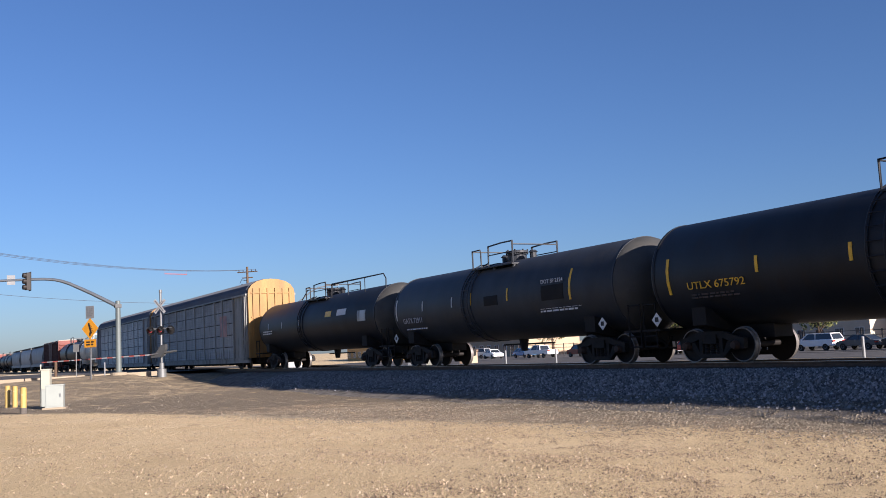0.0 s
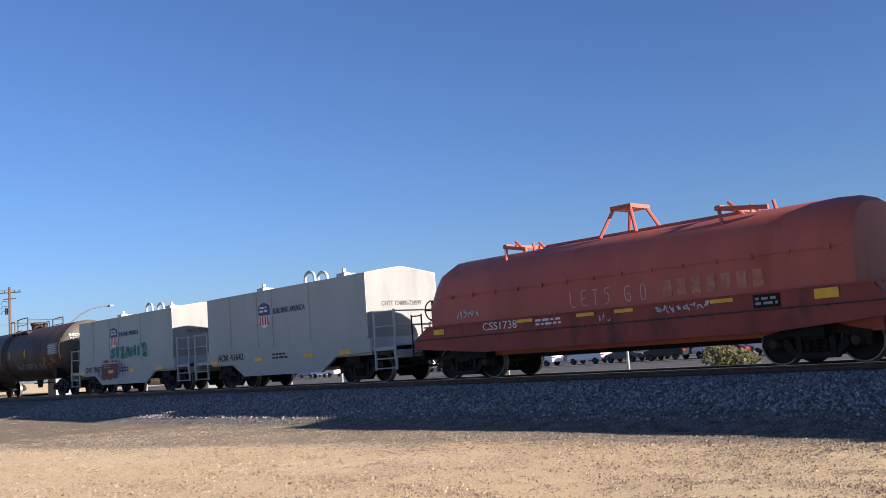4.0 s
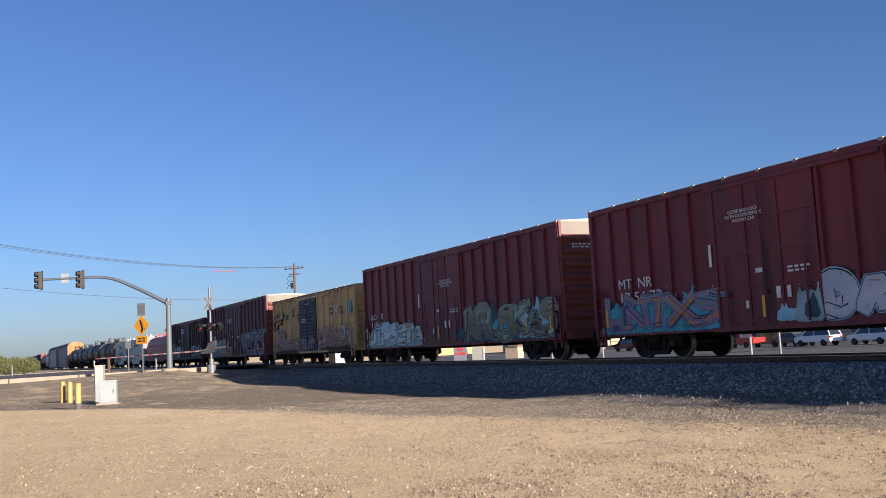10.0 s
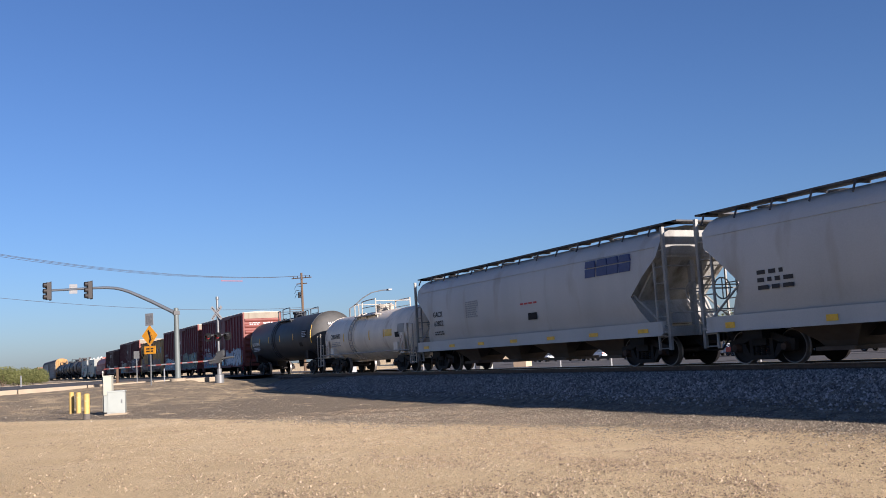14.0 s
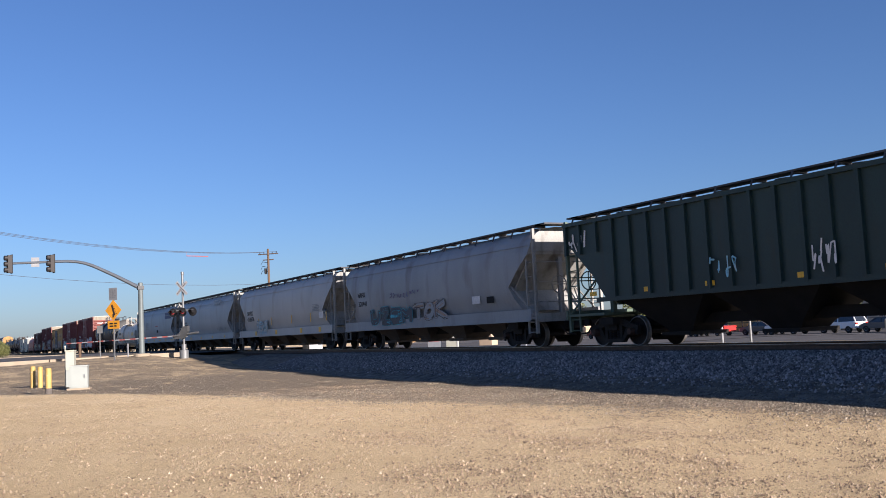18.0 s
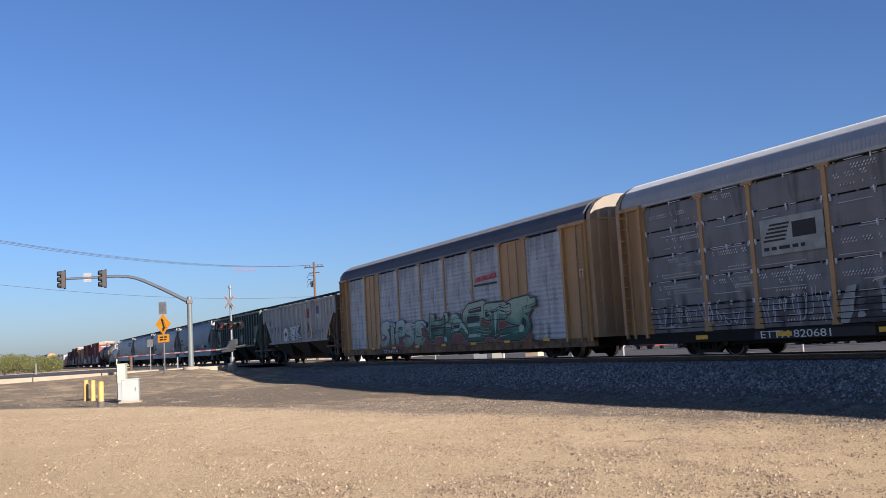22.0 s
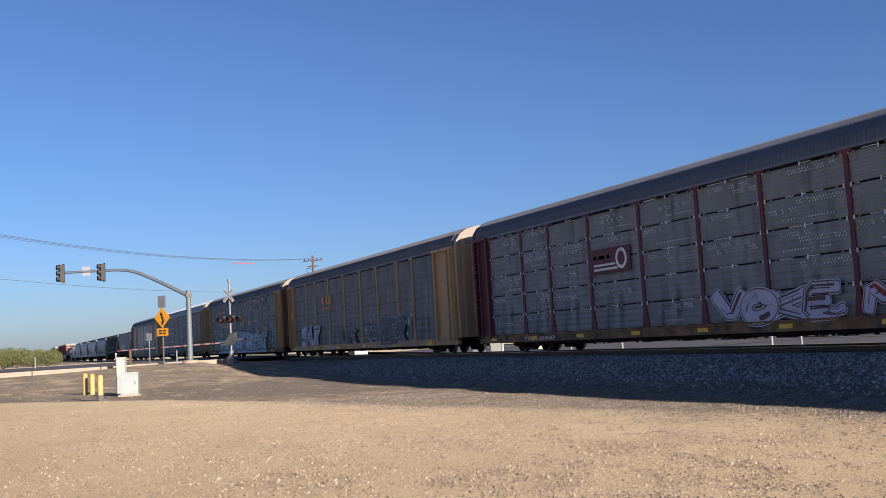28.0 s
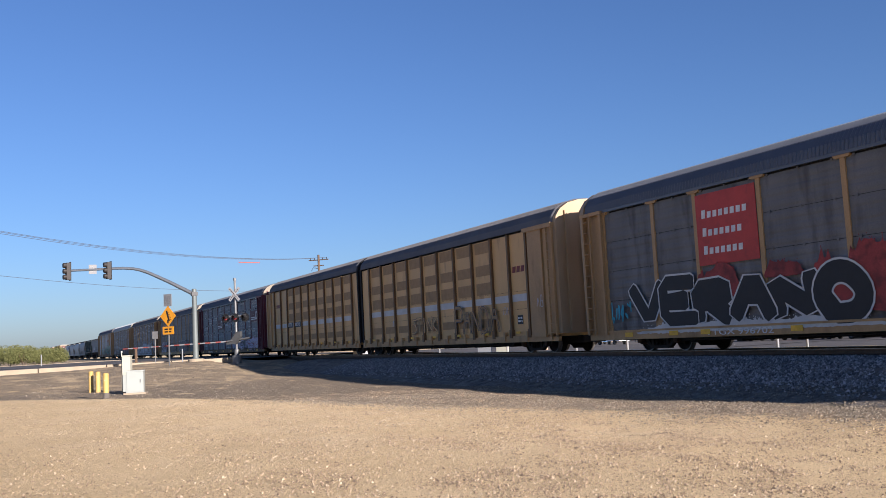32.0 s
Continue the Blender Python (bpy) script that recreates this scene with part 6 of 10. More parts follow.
def build_train():
    # cars ahead that have already passed
    x = -111.2
    plan = [("t", 13.5, M_WHITE_TANK, "dusty white tank car far ahead"), ("t", 17.0, M_BLACK, "black tank car far ahead"), ("b", 16.5, M_BROWNBOX, "rust-brown boxcar far ahead"), ("h", 17.5, M_HOPDARK, "grey covered hopper far ahead"),
            ("h", 17.5, M_HOPPER, "pale grey covered hopper far ahead"), ("h", 17.5, M_HOPDARK, "smoke-grey covered hopper far ahead"), ("t", 17.0, M_BLACK, "black tank car far ahead"), ("t", 17.0, M_BLACK, "black tank car far ahead"), ("b", 16.5, M_REDBOX, "red boxcar far ahead"), ("h", 17.5, M_HOPPER, "pale grey covered hopper far ahead")]
    for kind, n, p, lab in plan:
        xl, xr = x - n, x
        if kind == "t":
            tank_car(lab + " in the train", xl, xr, p)
        elif kind == "b":
            boxcar(lab + " in the train", xl, xr, 4.5, p, M_REDEND, [(6.5, 10.0)])
        else:
            hopper(lab + " in the train", xl, xr, p)
        x = xl - 1.0

    autorack("weathered grey autorack with a dark roof", -110.3, -84.2, M_GALV, M_MIDPANEL, M_YELEND, M_ROOF, far=True)
    c, a = autorack("grey autorack with bright yellow end doors", -83.0, -56.6, M_MIDPANEL, M_HOPEND, M_YELEND, M_ROOF)
    plate(c, 7.0, 8.6, 2.2, 3.6, M_PINK, -1.485, "faded_emblem", "faded pink emblem panel")

    yel = lambda xs, z=2.25, h=0.42: [(q, 0.09, h, z, M_YELMARK) for q in xs]
    c, a = tank_car("glossy black tank car with long top handrails", -55.3, -37.6, M_TANKBLACK, r=1.47, zc=2.40, end_paint=M_HEAD, marks=[(q, 0.05, 0.35, 2.3, M_WHITEPAINT) for q in (-6.5, -4.2, -1.5)] + [(2.2, 0.75, 0.28, 2.6, M_YELMARK), (3.7, 1.1, 0.3, 2.6, M_WHITEPAINT), (6.2, 0.9, 0.5, 2.2, M_GALV)], long_rail=True)
    bars(c, -7.2, 2.0, 1.5, 0.26, 2, M_WHITEPAINT, -1.53, name="reporting_marks", seed=2)
    c, a = tank_car("satin black tank car with a walkway and dome", -37.0, -20.9, M_TANKGREY, r=1.48, zc=2.40, end_paint=M_HEAD, marks=[(-7.2, 0.07, 0.9, 2.0, M_WHITEPAINT), (-4.8, 0.05, 0.4, 2.3, M_WHITEPAINT), (-2.4, 0.05, 0.4, 2.3, M_WHITEPAINT), (-1.0, 0.07, 0.45, 2.3, M_YELMARK), (1.5, 0.07, 0.45, 2.3, M_YELMARK), (5.1, 0.1, 1.0, 2.1, M_YELMARK), (3.6, 1.2, 0.5, 2.15, M_UNDER), (0.0, 0.9, 0.35, 2.2, M_UNDER)])
    letters(c, "GATX 72911", 0.22, -6.6, 1.85, M_SILVER, -1.42, sink=12)
    bars(c, -6.6, 1.55, 2.0, 0.2, 2, M_SILVER, -1.27, seed=4)
    bars(c, 3.4, 1.75, 2.2, 0.2, 2, M_WHITEPAINT, -1.38, seed=5)
    placard(c, 6.6, 1.25, 1.40), placard(c, -7.4, 1.25, 1.40)
    letters(c, "DOT SP 2124", 0.13, 3.6, 2.72, M_WHITEPAINT, -1.475, wide=1.2)
    c, a = tank_car("black tank car with yellow lettering and reflector strips", -20.35, -3.1, M_TANKBLACK, end_paint=M_HEAD, head=0.5, short=1.35, deck=(-1.15, 1.9), marks=yel((-4.45, -1.75, 1.45, 3.75)) + [(-7.6, 0.1, 1.0, 1.9, M_YELMARK), (6.45, 0.1, 1.1, 1.95, M_YELMARK), (5.2, 1.15, 0.62, 2.1, M_UNDER), (4.85, 0.4, 0.3, 1.6, M_UNDER)])
    bars(c, 5.26, 2.15, 1.04, 0.5, 5, M_SILVER, -1.545, seed=9)
    letters(c, "UTLX 675792", 0.20, -6.85, 1.99, M_YELMARK, -1.49, sink=9, wide=2.0)
    bars(c, -6.8, 1.72, 1.8, 0.24, 3, M_BROWN, -1.40, seed=3)
    scrawl(c, 2.4, 4.2, 1.6, 2.15, M_SILVER, 14, 0.022, -1.47, 5, wrap=(1.52, 2.45))
    letters(c, "UTLX 675792", 0.15, 0, 0, M_YELMARK, wide=1.1, align="CENTER", turn=on_head(a - 1.35, 1.52, 2.45, 0.5, -0.1, 3.1, 0.06))
    placard(c, -8.2, 1.25, 1.42), placard(c, 6.9, 1.25, 1.42)
    c, a = tank_car("grimy brown tank car with yellow strips and scrawls", -2.75, 14.3, M_BROWN, r=1.49, zc=2.42, head=0.45, short=0.65, marks=yel((-4.93, -0.4, 2.1)) + [(-7.8, 0.1, 1.0, 1.95, M_YELMARK), (7.25, 0.1, 1.1, 1.95, M_YELMARK), (5.75, 1.3, 0.6, 2.2, M_DARKPANEL)], end_paint=M_HEADTAN)
    bars(c, 5.82, 2.25, 1.16, 0.48, 5, M_SILVER, -1.545, seed=9)
    letters(c, "SHPX 209188", 0.22, -6.87, 1.70, M_WHITEPAINT, -1.40, sink=18, wide=2.08)
    scrawl(c, -4.6, -2.4, 1.6, 2.3, M_SILVER, 12, 0.028, -1.50, 8, wrap=(1.52, 2.45))
    scrawl(c, -2.9, -1.2, 1.6, 2.4, M_RUSTSPRAY, 14, 0.028, -1.50, 18, wrap=(1.52, 2.45))
    scrawl(c, 0.6, 4.9, 1.45, 1.95, M_SILVER, 26, 0.022, -1.48, 9, wrap=(1.52, 2.45))
    scrawl(c, 4.8, 6.6, 1.35, 2.2, M_RUSTSPRAY, 12, 0.05, -1.48, 19, wrap=(1.52, 2.45))
    for word, size, y, z, w in (("INEDIBLE", 0.15, -0.70, 3.06, 0.85), ("TALLOW", 0.15, -0.72, 2.84, 0.75), ("SHPX 209188", 0.14, 0.45, 3.08, 1.1)):
        letters(c, word, size, 0, 0, M_WHITEPAINT, wide=w, align="CENTER", turn=on_head(a - 0.65, 1.49, 2.42, 0.45, y, z))
    bm = BM()
    box(bm, 8.55, 8.62, 0.25, 1.42, 1.0, 2.45), box(bm, 8.5, 8.62, -1.4, 1.42, 0.94, 1.06)
    part("brake_platform", bm, M_HEADTAN, c)

    # grey coil cars
    for k, (xl, xr) in enumerate(((15.9, 25.8), (28.85, 39.0))):
        c, a = coil_grey("pale grey coil car with a slab-sided hood", xl, xr)
        letters(c, "CHTT 724532" if k == 0 else "AOK 41642", 0.25, -a + 0.7, 1.08, M_BLACKPAINT, -1.545, wide=1.9)
        letters(c, "BUILDING AMERICA", 0.2, -a + 0.468 * 2 * a, 2.62, M_NAVY, -1.535, wide=2.0)
        bm = BM()
        sx = -a + 0.41 * 2 * a
        prism(bm, [(sx - 0.36, 2.95), (sx - 0.2, 3.02), (sx, 3.08), (sx + 0.2, 3.02), (sx + 0.36, 2.95), (sx + 0.36, 2.62), (sx - 0.36, 2.62)], -1.536, -1.52, "y")
        sh = part("shield_emblem", bm, M_NAVY, c, "navy shield emblem with red and white stripes")
        bm = BM()
        prism(bm, [(sx - 0.36, 2.61), (sx + 0.36, 2.61), (sx + 0.36, 2.40), (sx + 0.25, 2.24), (sx, 2.15), (sx - 0.25, 2.24), (sx - 0.36, 2.40)], -1.536, -1.52, "y")
        part("shield_field", bm, M_WHITEPAINT, sh)
        for q in range(4):
            bm = BM()
            box(bm, sx - 0.30 + q * 0.17, sx - 0.22 + q * 0.17, -1.541, -1.536, 2.26, 2.6)
            part("shield_stripe", bm, M_SIGNRED, sh)
        bars(c, sx - 0.27, 2.70, 0.55, 0.26, 2, M_WHITEPAINT, -1.536, name="emblem_bars", seed=k)
        strips(c, [-a + 0.15, -a + 3.4, -a + 5.6 + k, a - 1.5], 0.98, 0.14, -1.545, 0.55)
        bars(c, -a + 4.6, 1.0, 1.0, 0.24, 2, M_BLACKPAINT, -1.54, seed=k + 6)
        letters(c, "CHTT 724000-724599", 0.15, a + 0.012, 2.45, M_BLACKPAINT, -0.9, end=True, wide=1.7)
        if k == 0:
            sprayed(c, "SIZANIZ", -a + 3.65, -a + 7.5, 1.6, 2.2, M_BLUEGREEN, M_TEAL, M_MINTHAZE, y=-1.535, seed=5, fat=0.34, rim=0.02)
            bm = BM()
            cloud(bm, -a + 2.6, -a + 3.8, 0.68, 1.58, -1.545, random.Random(4)), cloud(bm, -a + 3.7, -a + 4.45, 0.72, 1.55, -1.546, random.Random(5))
            part("graffiti", bm, M_MAROONSPRAY, c, "dark red sprayed block")
            scrawl(c, -a + 2.0, -a + 2.6, 0.65, 1.2, M_NAVY, 6, 0.025, -1.55, 3)
            scrawl(c, -a + 3.0, -a + 3.5, 1.85, 2.25, M_SILVER, 5, 0.02, -1.55, 13)
            scrawl(c, -a + 4.5, -a + 5.3, 0.7, 1.6, M_NAVY, 9, 0.025, -1.55, 4)
            bars(c, -a + 2.9, 1.2, 0.9, 0.2, 2, M_PINK, -1.556, seed=8)

    # orange coil car
    c, a = coil_orange(41.25, 55.65)
    letters(c, "CSS1738", 0.21, -4.3, 1.32, M_WHITEPAINT, -1.575, wide=1.27)
    written(c, "LETS", 0.37, -1.18, 1.70, 0.03, M_SCRATCH, -1.51, 3, 0.95)
    written(c, "GO", 0.37, 0.48, 1.70, 0.03, M_SCRATCH, -1.51, 4, 1.2)
    for q in range(7):
        plate(c, 1.56 + q * 0.375, 1.80 + q * 0.375, 1.71, 2.08, M_ORANGESCUFF, -1.508, "graffiti", "pale scratched letter bar", 0.006)
    scrawl(c, -5.4, -4.45, 1.68, 1.98, M_SILVER, 6, 0.03, -1.512, 6)
    scrawl(c, 1.35, 2.8, 1.30, 1.54, M_SILVER, 8, 0.032, -1.57, 7)
    scrawl(c, -0.3, 0.05, 1.24, 1.5, M_SILVER, 3, 0.022, -1.57, 8)
    strips(c, (-3.0, -0.98, 0.18, 2.78), 1.44, 0.085, -1.575, 0.55)
    strips(c, (-6.3,), 1.32, 0.15, -1.575, 0.44)
    strips(c, (5.14,), 1.33, 0.2, -1.575, 0.5)
    bars(c, -2.35, 1.30, 0.85, 0.2, 2, M_WHITEPAINT, -1.57, seed=1)
    plate(c, 3.8, 4.4, 1.25, 1.53, M_UNDER, -1.572, "data_plate", "dark data plate with white frame")
    bars(c, 3.85, 1.29, 0.5, 0.2, 2, M_HOPDARK, -1.58, seed=2)

    # boxcars
    c, a = boxcar("dark brown boxcar with pale green numerals sprayed on", 56.6, 71.9, 4.30, M_BROWNBOX, M_BROWNBOX, [(5.6, 9.6)])
    letters(c, "LR   S", 0.22, -a + 1.35, 2.08, M_WHITEPAINT, -1.53, wide=0.95)
    letters(c, "29   88", 0.17, -a + 1.35, 1.80, M_WHITEPAINT, -1.53, wide=0.9)
    sprayed(c, "125", -a + 2.6, -a + 5.5, 0.85, 2.1, F_MINT, M_BLACKPAINT, y=-1.53, seed=4, fat=0.42, rim=0.05, wild=1)
    scrawl(c, -a + 0.3, -a + 1.2, 0.9, 1.95, M_PALERIM, 10, 0.035, -1.53, 12)
    scrawl(c, -a + 1.5, -a + 2.6, 0.9, 1.85, M_PALERIM, 12, 0.03, -1.53, 13)
    scrawl(c, -a + 0.3, -a + 2.6, 0.9, 1.8, M_GREYRIM, 12, 0.05, -1.528, 14)
    sprayed(c, "ESRRE", a - 5.0, a - 1.3, 0.95, 1.95, F_MINT, M_BLACKPAINT, y=-1.53, seed=7, fat=0.26, rim=0.05, wild=1)
    strips(c, (-a + 1.2, -a + 6.3, a - 0.9), 1.45, 0.24, -1.58, 0.4)
    letters(c, "CLOSE THIS DOOR BEFORE\nCLOSING MAIN DOOR\nAND LOCK BOTH DOORS\nBEFORE MOVING CAR", 0.09, -a + 6.1, 3.55, M_WHITEPAINT, -1.575)
    plate(c, -a + 2.9, -a + 3.2, 2.35, 2.65, M_UNDER, -1.53, "plate", "small black square plate with white frame")
    plate(c, -a + 4.7, -a + 5.1, 2.35, 2.7, M_NAVY, -1.53, "plate", "small blue square plate")

    def red_box(xl, xr, doors, lab, paint=M_REDBOX):
        return boxcar(lab, xl, xr, 4.88, paint, M_REDEND, doors, top_paint=M_CREAM)

    def marks(c, a, top, bottom, x):
        letters(c, top, 0.30, x, 2.2, M_WHITEPAINT, -1.53, wide=1.6)
        letters(c, bottom, 0.30, x, 1.78, M_WHITEPAINT, -1.53, wide=1.9)

    def door_print(c, x, z):
        letters(c, "CLOSE AND LOCK\nBOTH DOORS BEFORE\nMOVING CAR", 0.09, x, z, M_WHITEPAINT, -1.575, align="CENTER")

    def box_marks(c, a, d0, d1):
        for q, z, w, h in ((-0.05, 2.5, 0.10, 0.62), (0.42, 2.2, 0.25, 0.12), (0.6, 1.5, 0.14, 0.3), (0.7, 1.5, 0.12, 0.3), (0.3, 1.3, 0.1, 0.2)):
            plate(c, -a + d0 + q * (d1 - d0), -a + d0 + q * (d1 - d0) + w, z, z + h, M_WHITEPAINT, -1.578, "decal", "small white decal")
        bars(c, -a + d1 - 1.0, 2.1, 0.7, 0.2, 2, M_WHITEPAINT, -1.575, seed=int(d1))
        strips(c, [-a + 0.6, -a + d0 + 1.6, a - 2.4, a - 0.8], 1.05, 0.55, -1.55, 0.09)
        for s in (-1.0, 0.1):
            bars(c, s, 3.8, 0.9, 0.3, 3, M_WHITEPAINT, a + 0.075, end=True, seed=2)

    c, a = red_box(73.7, 91.8, [(6.7, 8.9), (8.95, 11.2)], "tall plum-red double-door boxcar with turquoise and grey graffiti", M_PLUMBOX)
    marks(c, a, "MT  NR", "17 52 15", -a + 1.5)
    door_print(c, -a + 7.9, 3.6)
    box_marks(c, a, 6.7, 11.2)
    ragged(c, -a + 5.6, -a + 8.4, 0.80, 1.55, F_RISER, -1.579, 14)
    ragged(c, -a + 1.2, -a + 8.2, 0.80, 2.2, M_CYAN, -1.576, 13, 0.35)
    sprayed(c, "RISER", -a + 2.0, -a + 7.4, 0.80, 2.15, F_RISER, M_BLACKPAINT, None, -1.582, 11, 0.30, 0.02, M_GREYRIM, soft=1, full=1.2, tones=(M_TAUPE, M_BROWN), wild=1)
    ragged(c, -a + 11.2, -a + 17.8, 1.75, 2.75, M_DARKTEAL, -1.529, 15, 0.4)
    sprayed(c, "VECKS", -a + 11.3, -a + 17.5, 0.78, 2.55, M_GREYFILL, M_LILAC, None, -1.533, 12, 0.27, 0.034, M_PALERIM, soft=1, full=1.12, tones=(M_LILAC, M_DARKTEAL), wild=1)
    # yellow boxcar
    c, a = boxcar("worn mustard-yellow boxcar with a dark blue plug door", 93.4, 108.4, 4.28, M_YELLOWBOX, M_YELLOWBOX, [(5.75, 8.95)], door_paint=M_BLUEBLACK, top_paint=M_YELLOWBOX, roof_paint=M_YELLOWBOX)
    bm = BM()
    box(bm, -a + 4.0, -a + 5.7, -1.52, -1.44, 0.95, 3.9)
    pd = part("plug_door", bm, M_YELLOWBOX, c)
    for k in range(6):
        bm = BM()
        box(bm, -a + 4.05, -a + 5.65, -1.542, -1.52, 1.1 + 0.53 * k, 1.16 + 0.53 * k)
        part("stiffener", bm, M_YELLOWBOX, pd)
    for q in (4.35, 4.9, 5.4):
        bm = BM()
        bar(bm, (-a + q, -1.56, 1.0), (-a + q, -1.56, 3.7), 0.022, 6)
        part("lock_rod", bm, M_YELLOWBOX, pd)
    for k in range(14):
        bm = BM()
        z = 1.0 + 0.205 * k
        prism(bm, [(-1.565, z), (-1.605, z + 0.05), (-1.605, z + 0.09), (-1.565, z + 0.14)], -a + 5.85, -a + 8.85)
        part("door_crimp", bm, M_BLUEBLACK, c)
    bars(c, -a + 6.4, 2.55, 0.8, 0.28, 3, M_SILVER, -1.607, seed=31)
    bars(c, -a + 7.1, 3.62, 0.8, 0.1, 1, M_SILVER, -1.607, seed=32)
    bars(c, -a + 4.3, 3.35, 0.8, 0.22, 2, M_CHIP, -1.545, seed=33)
    letters(c, "AB  OX\n512 56", 0.25, -a + 1.0, 2.02, M_BLACKPAINT, -1.535, wide=1.45)
    plate(c, -a + 0.85, -a + 2.6, 1.60, 2.35, M_DUSTPINK, -1.528, "patch", "pale repainted patch")
    for q, z, ww, hh in ((0.30, 2.72, 0.16, 0.26), (0.85, 2.78, 0.22, 0.26), (1.42, 2.84, 0.08, 0.34), (2.15, 2.92, 0.08, 0.42), (2.2, 2.58, 0.24, 0.38), (2.95, 2.62, 0.24, 0.26), (4.3, 2.72, 0.26, 0.28)):
        bm = BM()
        prism(bm, [(-a + q, z + 0.3), (-a + q + ww * 1.25, z + 0.3), (-a + q + ww * 1.25 + 0.08, z + 0.3 + hh * 1.25), (-a + q + 0.08, z + 0.3 + hh * 1.25)], -1.534, -1.526, "y")
        part("emblem_bar", bm, M_BLACKPAINT, c, "small black slanted emblem bar")
    bm = BM()
    pipe(bm, [(-a + 0.35, -1.53, 2.34), (-a + 0.45, -1.53, 2.86), (-a + 2.05, -1.53, 3.00), (-a + 2.0, -1.53, 2.70), (-a + 1.15, -1.53, 2.66), (-a + 1.05, -1.53, 2.40), (-a + 0.35, -1.53, 2.34)], 0.04, 4)
    part("emblem_line", bm, M_BLACKPAINT, c, "black angular track emblem")
    chips(c, -a + 3.8, -a + 5.9, 0.9, 3.9, M_CHIP, 110, -1.545, 3, 0.05)
    plate(c, -a, a, 4.20, 4.27, M_CHIP, -1.532, "rust_band", "rust-brown upper rail", 0.004)
    chips(c, -a, a, 4.05, 4.22, M_CHIP, 330, -1.532, 4, 0.055)
    chips(c, -a, a, 0.75, 1.0, M_CHIP, 200, -1.532, 5, 0.05)
    chips(c, -a + 9.0, -a + 14.8, 1.0, 3.9, M_CHIP, 22, -1.531, 6, 0.05)
    chips(c, -a + 0.1, -a + 3.8, 1.6, 3.9, M_CHIP, 16, -1.531, 7, 0.045)
    letters(c, "next\nload", 0.2, -a + 11.2, 3.1, M_BLACKPAINT, -1.53)
    letters(c, "any\nroad", 0.2, -a + 12.85, 3.1, M_BLACKPAINT, -1.53)
    bm = BM()
    ribbon(bm, [(-a + 11.95, 2.85), (-a + 12.55, 3.3)], 0.1, -1.534, -1.53), ribbon(bm, [(-a + 11.95, 3.3), (-a + 12.55, 2.85)], 0.1, -1.536, -1.53)
    part("cross_emblem", bm, M_SILVER, c, "pale crossed arrows emblem")
    bm = BM()
    cloud(bm, -a + 14.1, -a + 14.6, 2.7, 3.45, -1.53, random.Random(3), 12)
    part("graffiti", bm, M_SKYBLUE, c, "light blue sprayed figure blob")
    scrawl(c, -a + 14.0, -a + 14.7, 2.6, 3.5, M_BLACKPAINT, 4, 0.02, -1.536, 26)
    ragged(c, -a + 9.0, -a + 14.8, 0.74, 1.45, F_MAUVE, -1.528, 15)
    sprayed(c, "HORMEN", -a + 9.1, -a + 14.6, 0.76, 2.25, F_MAUVE, M_DUSTPINK, None, -1.533, 15, 0.46, 0.03, M_PALERIM, soft=1, full=1.14, tones=(M_REDHAZE, M_YELLOWBOX), wild=1, cut=M_CHIP)
    ragged(c, -a + 9.0, -a + 14.9, 0.73, 1.12, M_CHIP, -1.5555, 66, 0.5, label="rust creeping up from the sill")
    chips(c, -a + 9.0, -a + 14.9, 0.75, 2.3, M_CHIP, 150, -1.5565, 8, 0.06)
    ragged(c, -a + 0.1, -a + 5.7, 0.73, 1.05, M_CHIP, -1.5665, 67, 0.5, label="rust creeping up from the sill")
    chips(c, -a + 0.1, -a + 5.7, 0.75, 2.3, M_CHIP, 150, -1.5675, 9, 0.06)
    ragged(c, -a + 0.2, -a + 5.5, 0.74, 1.5, F_MAUVE, -1.528, 16)
    sprayed(c, "BORGES", -a + 0.25, -a + 5.5, 0.76, 1.75, F_MAUVE, M_DUSTPINK, None, -1.546, 17, 0.40, 0.02, M_PALERIM, soft=1, full=1.2, tones=(M_REDHAZE, M_YELLOWBOX), wild=1, cut=M_BLACKPAINT)
    scrawl(c, -a + 0.3, -a + 5.2, 0.85, 1.7, M_BLACKPAINT, 9, 0.03, -1.54, 18)
    scrawl(c, -a + 6.0, -a + 8.8, 0.85, 1.8, M_PALERIM, 12, 0.032, -1.608, 19)
    scrawl(c, -a + 6.0, -a + 8.6, 0.9, 1.7, M_SILVER, 14, 0.02, -1.614, 20)
    plate(c, -a + 13.0, -a + 13.6, 1.5, 2.1, M_PALERIM, -1.558, "data_plate", "pale data plate with black bars")
    bars(c, -a + 13.05, 1.55, 0.5, 0.5, 4, M_BLACKPAINT, -1.568, seed=5)
    # red boxcar with pale blue graffiti
    c, a = red_box(109.85, 128.0, [(6.9, 10.8)], "tall oxide-red boxcar with pale blue and olive graffiti")
    marks(c, a, "AO    K", "113 178", -a + 0.9)
    door_print(c, -a + 9.4, 3.5)
    box_marks(c, a, 6.9, 10.8)
    sprayed(c, "UIPSETA", -a + 0.3, -a + 6.7, 0.80, 2.0, F_BLUE, M_BLACKPAINT, M_PALEBLUE, -1.533, 21, 0.40, 0.034, M_PALERIM, soft=1, full=1.22, tones=(M_PALERIM, M_SKYBLUE, M_ORANGESPRAY), wild=1)
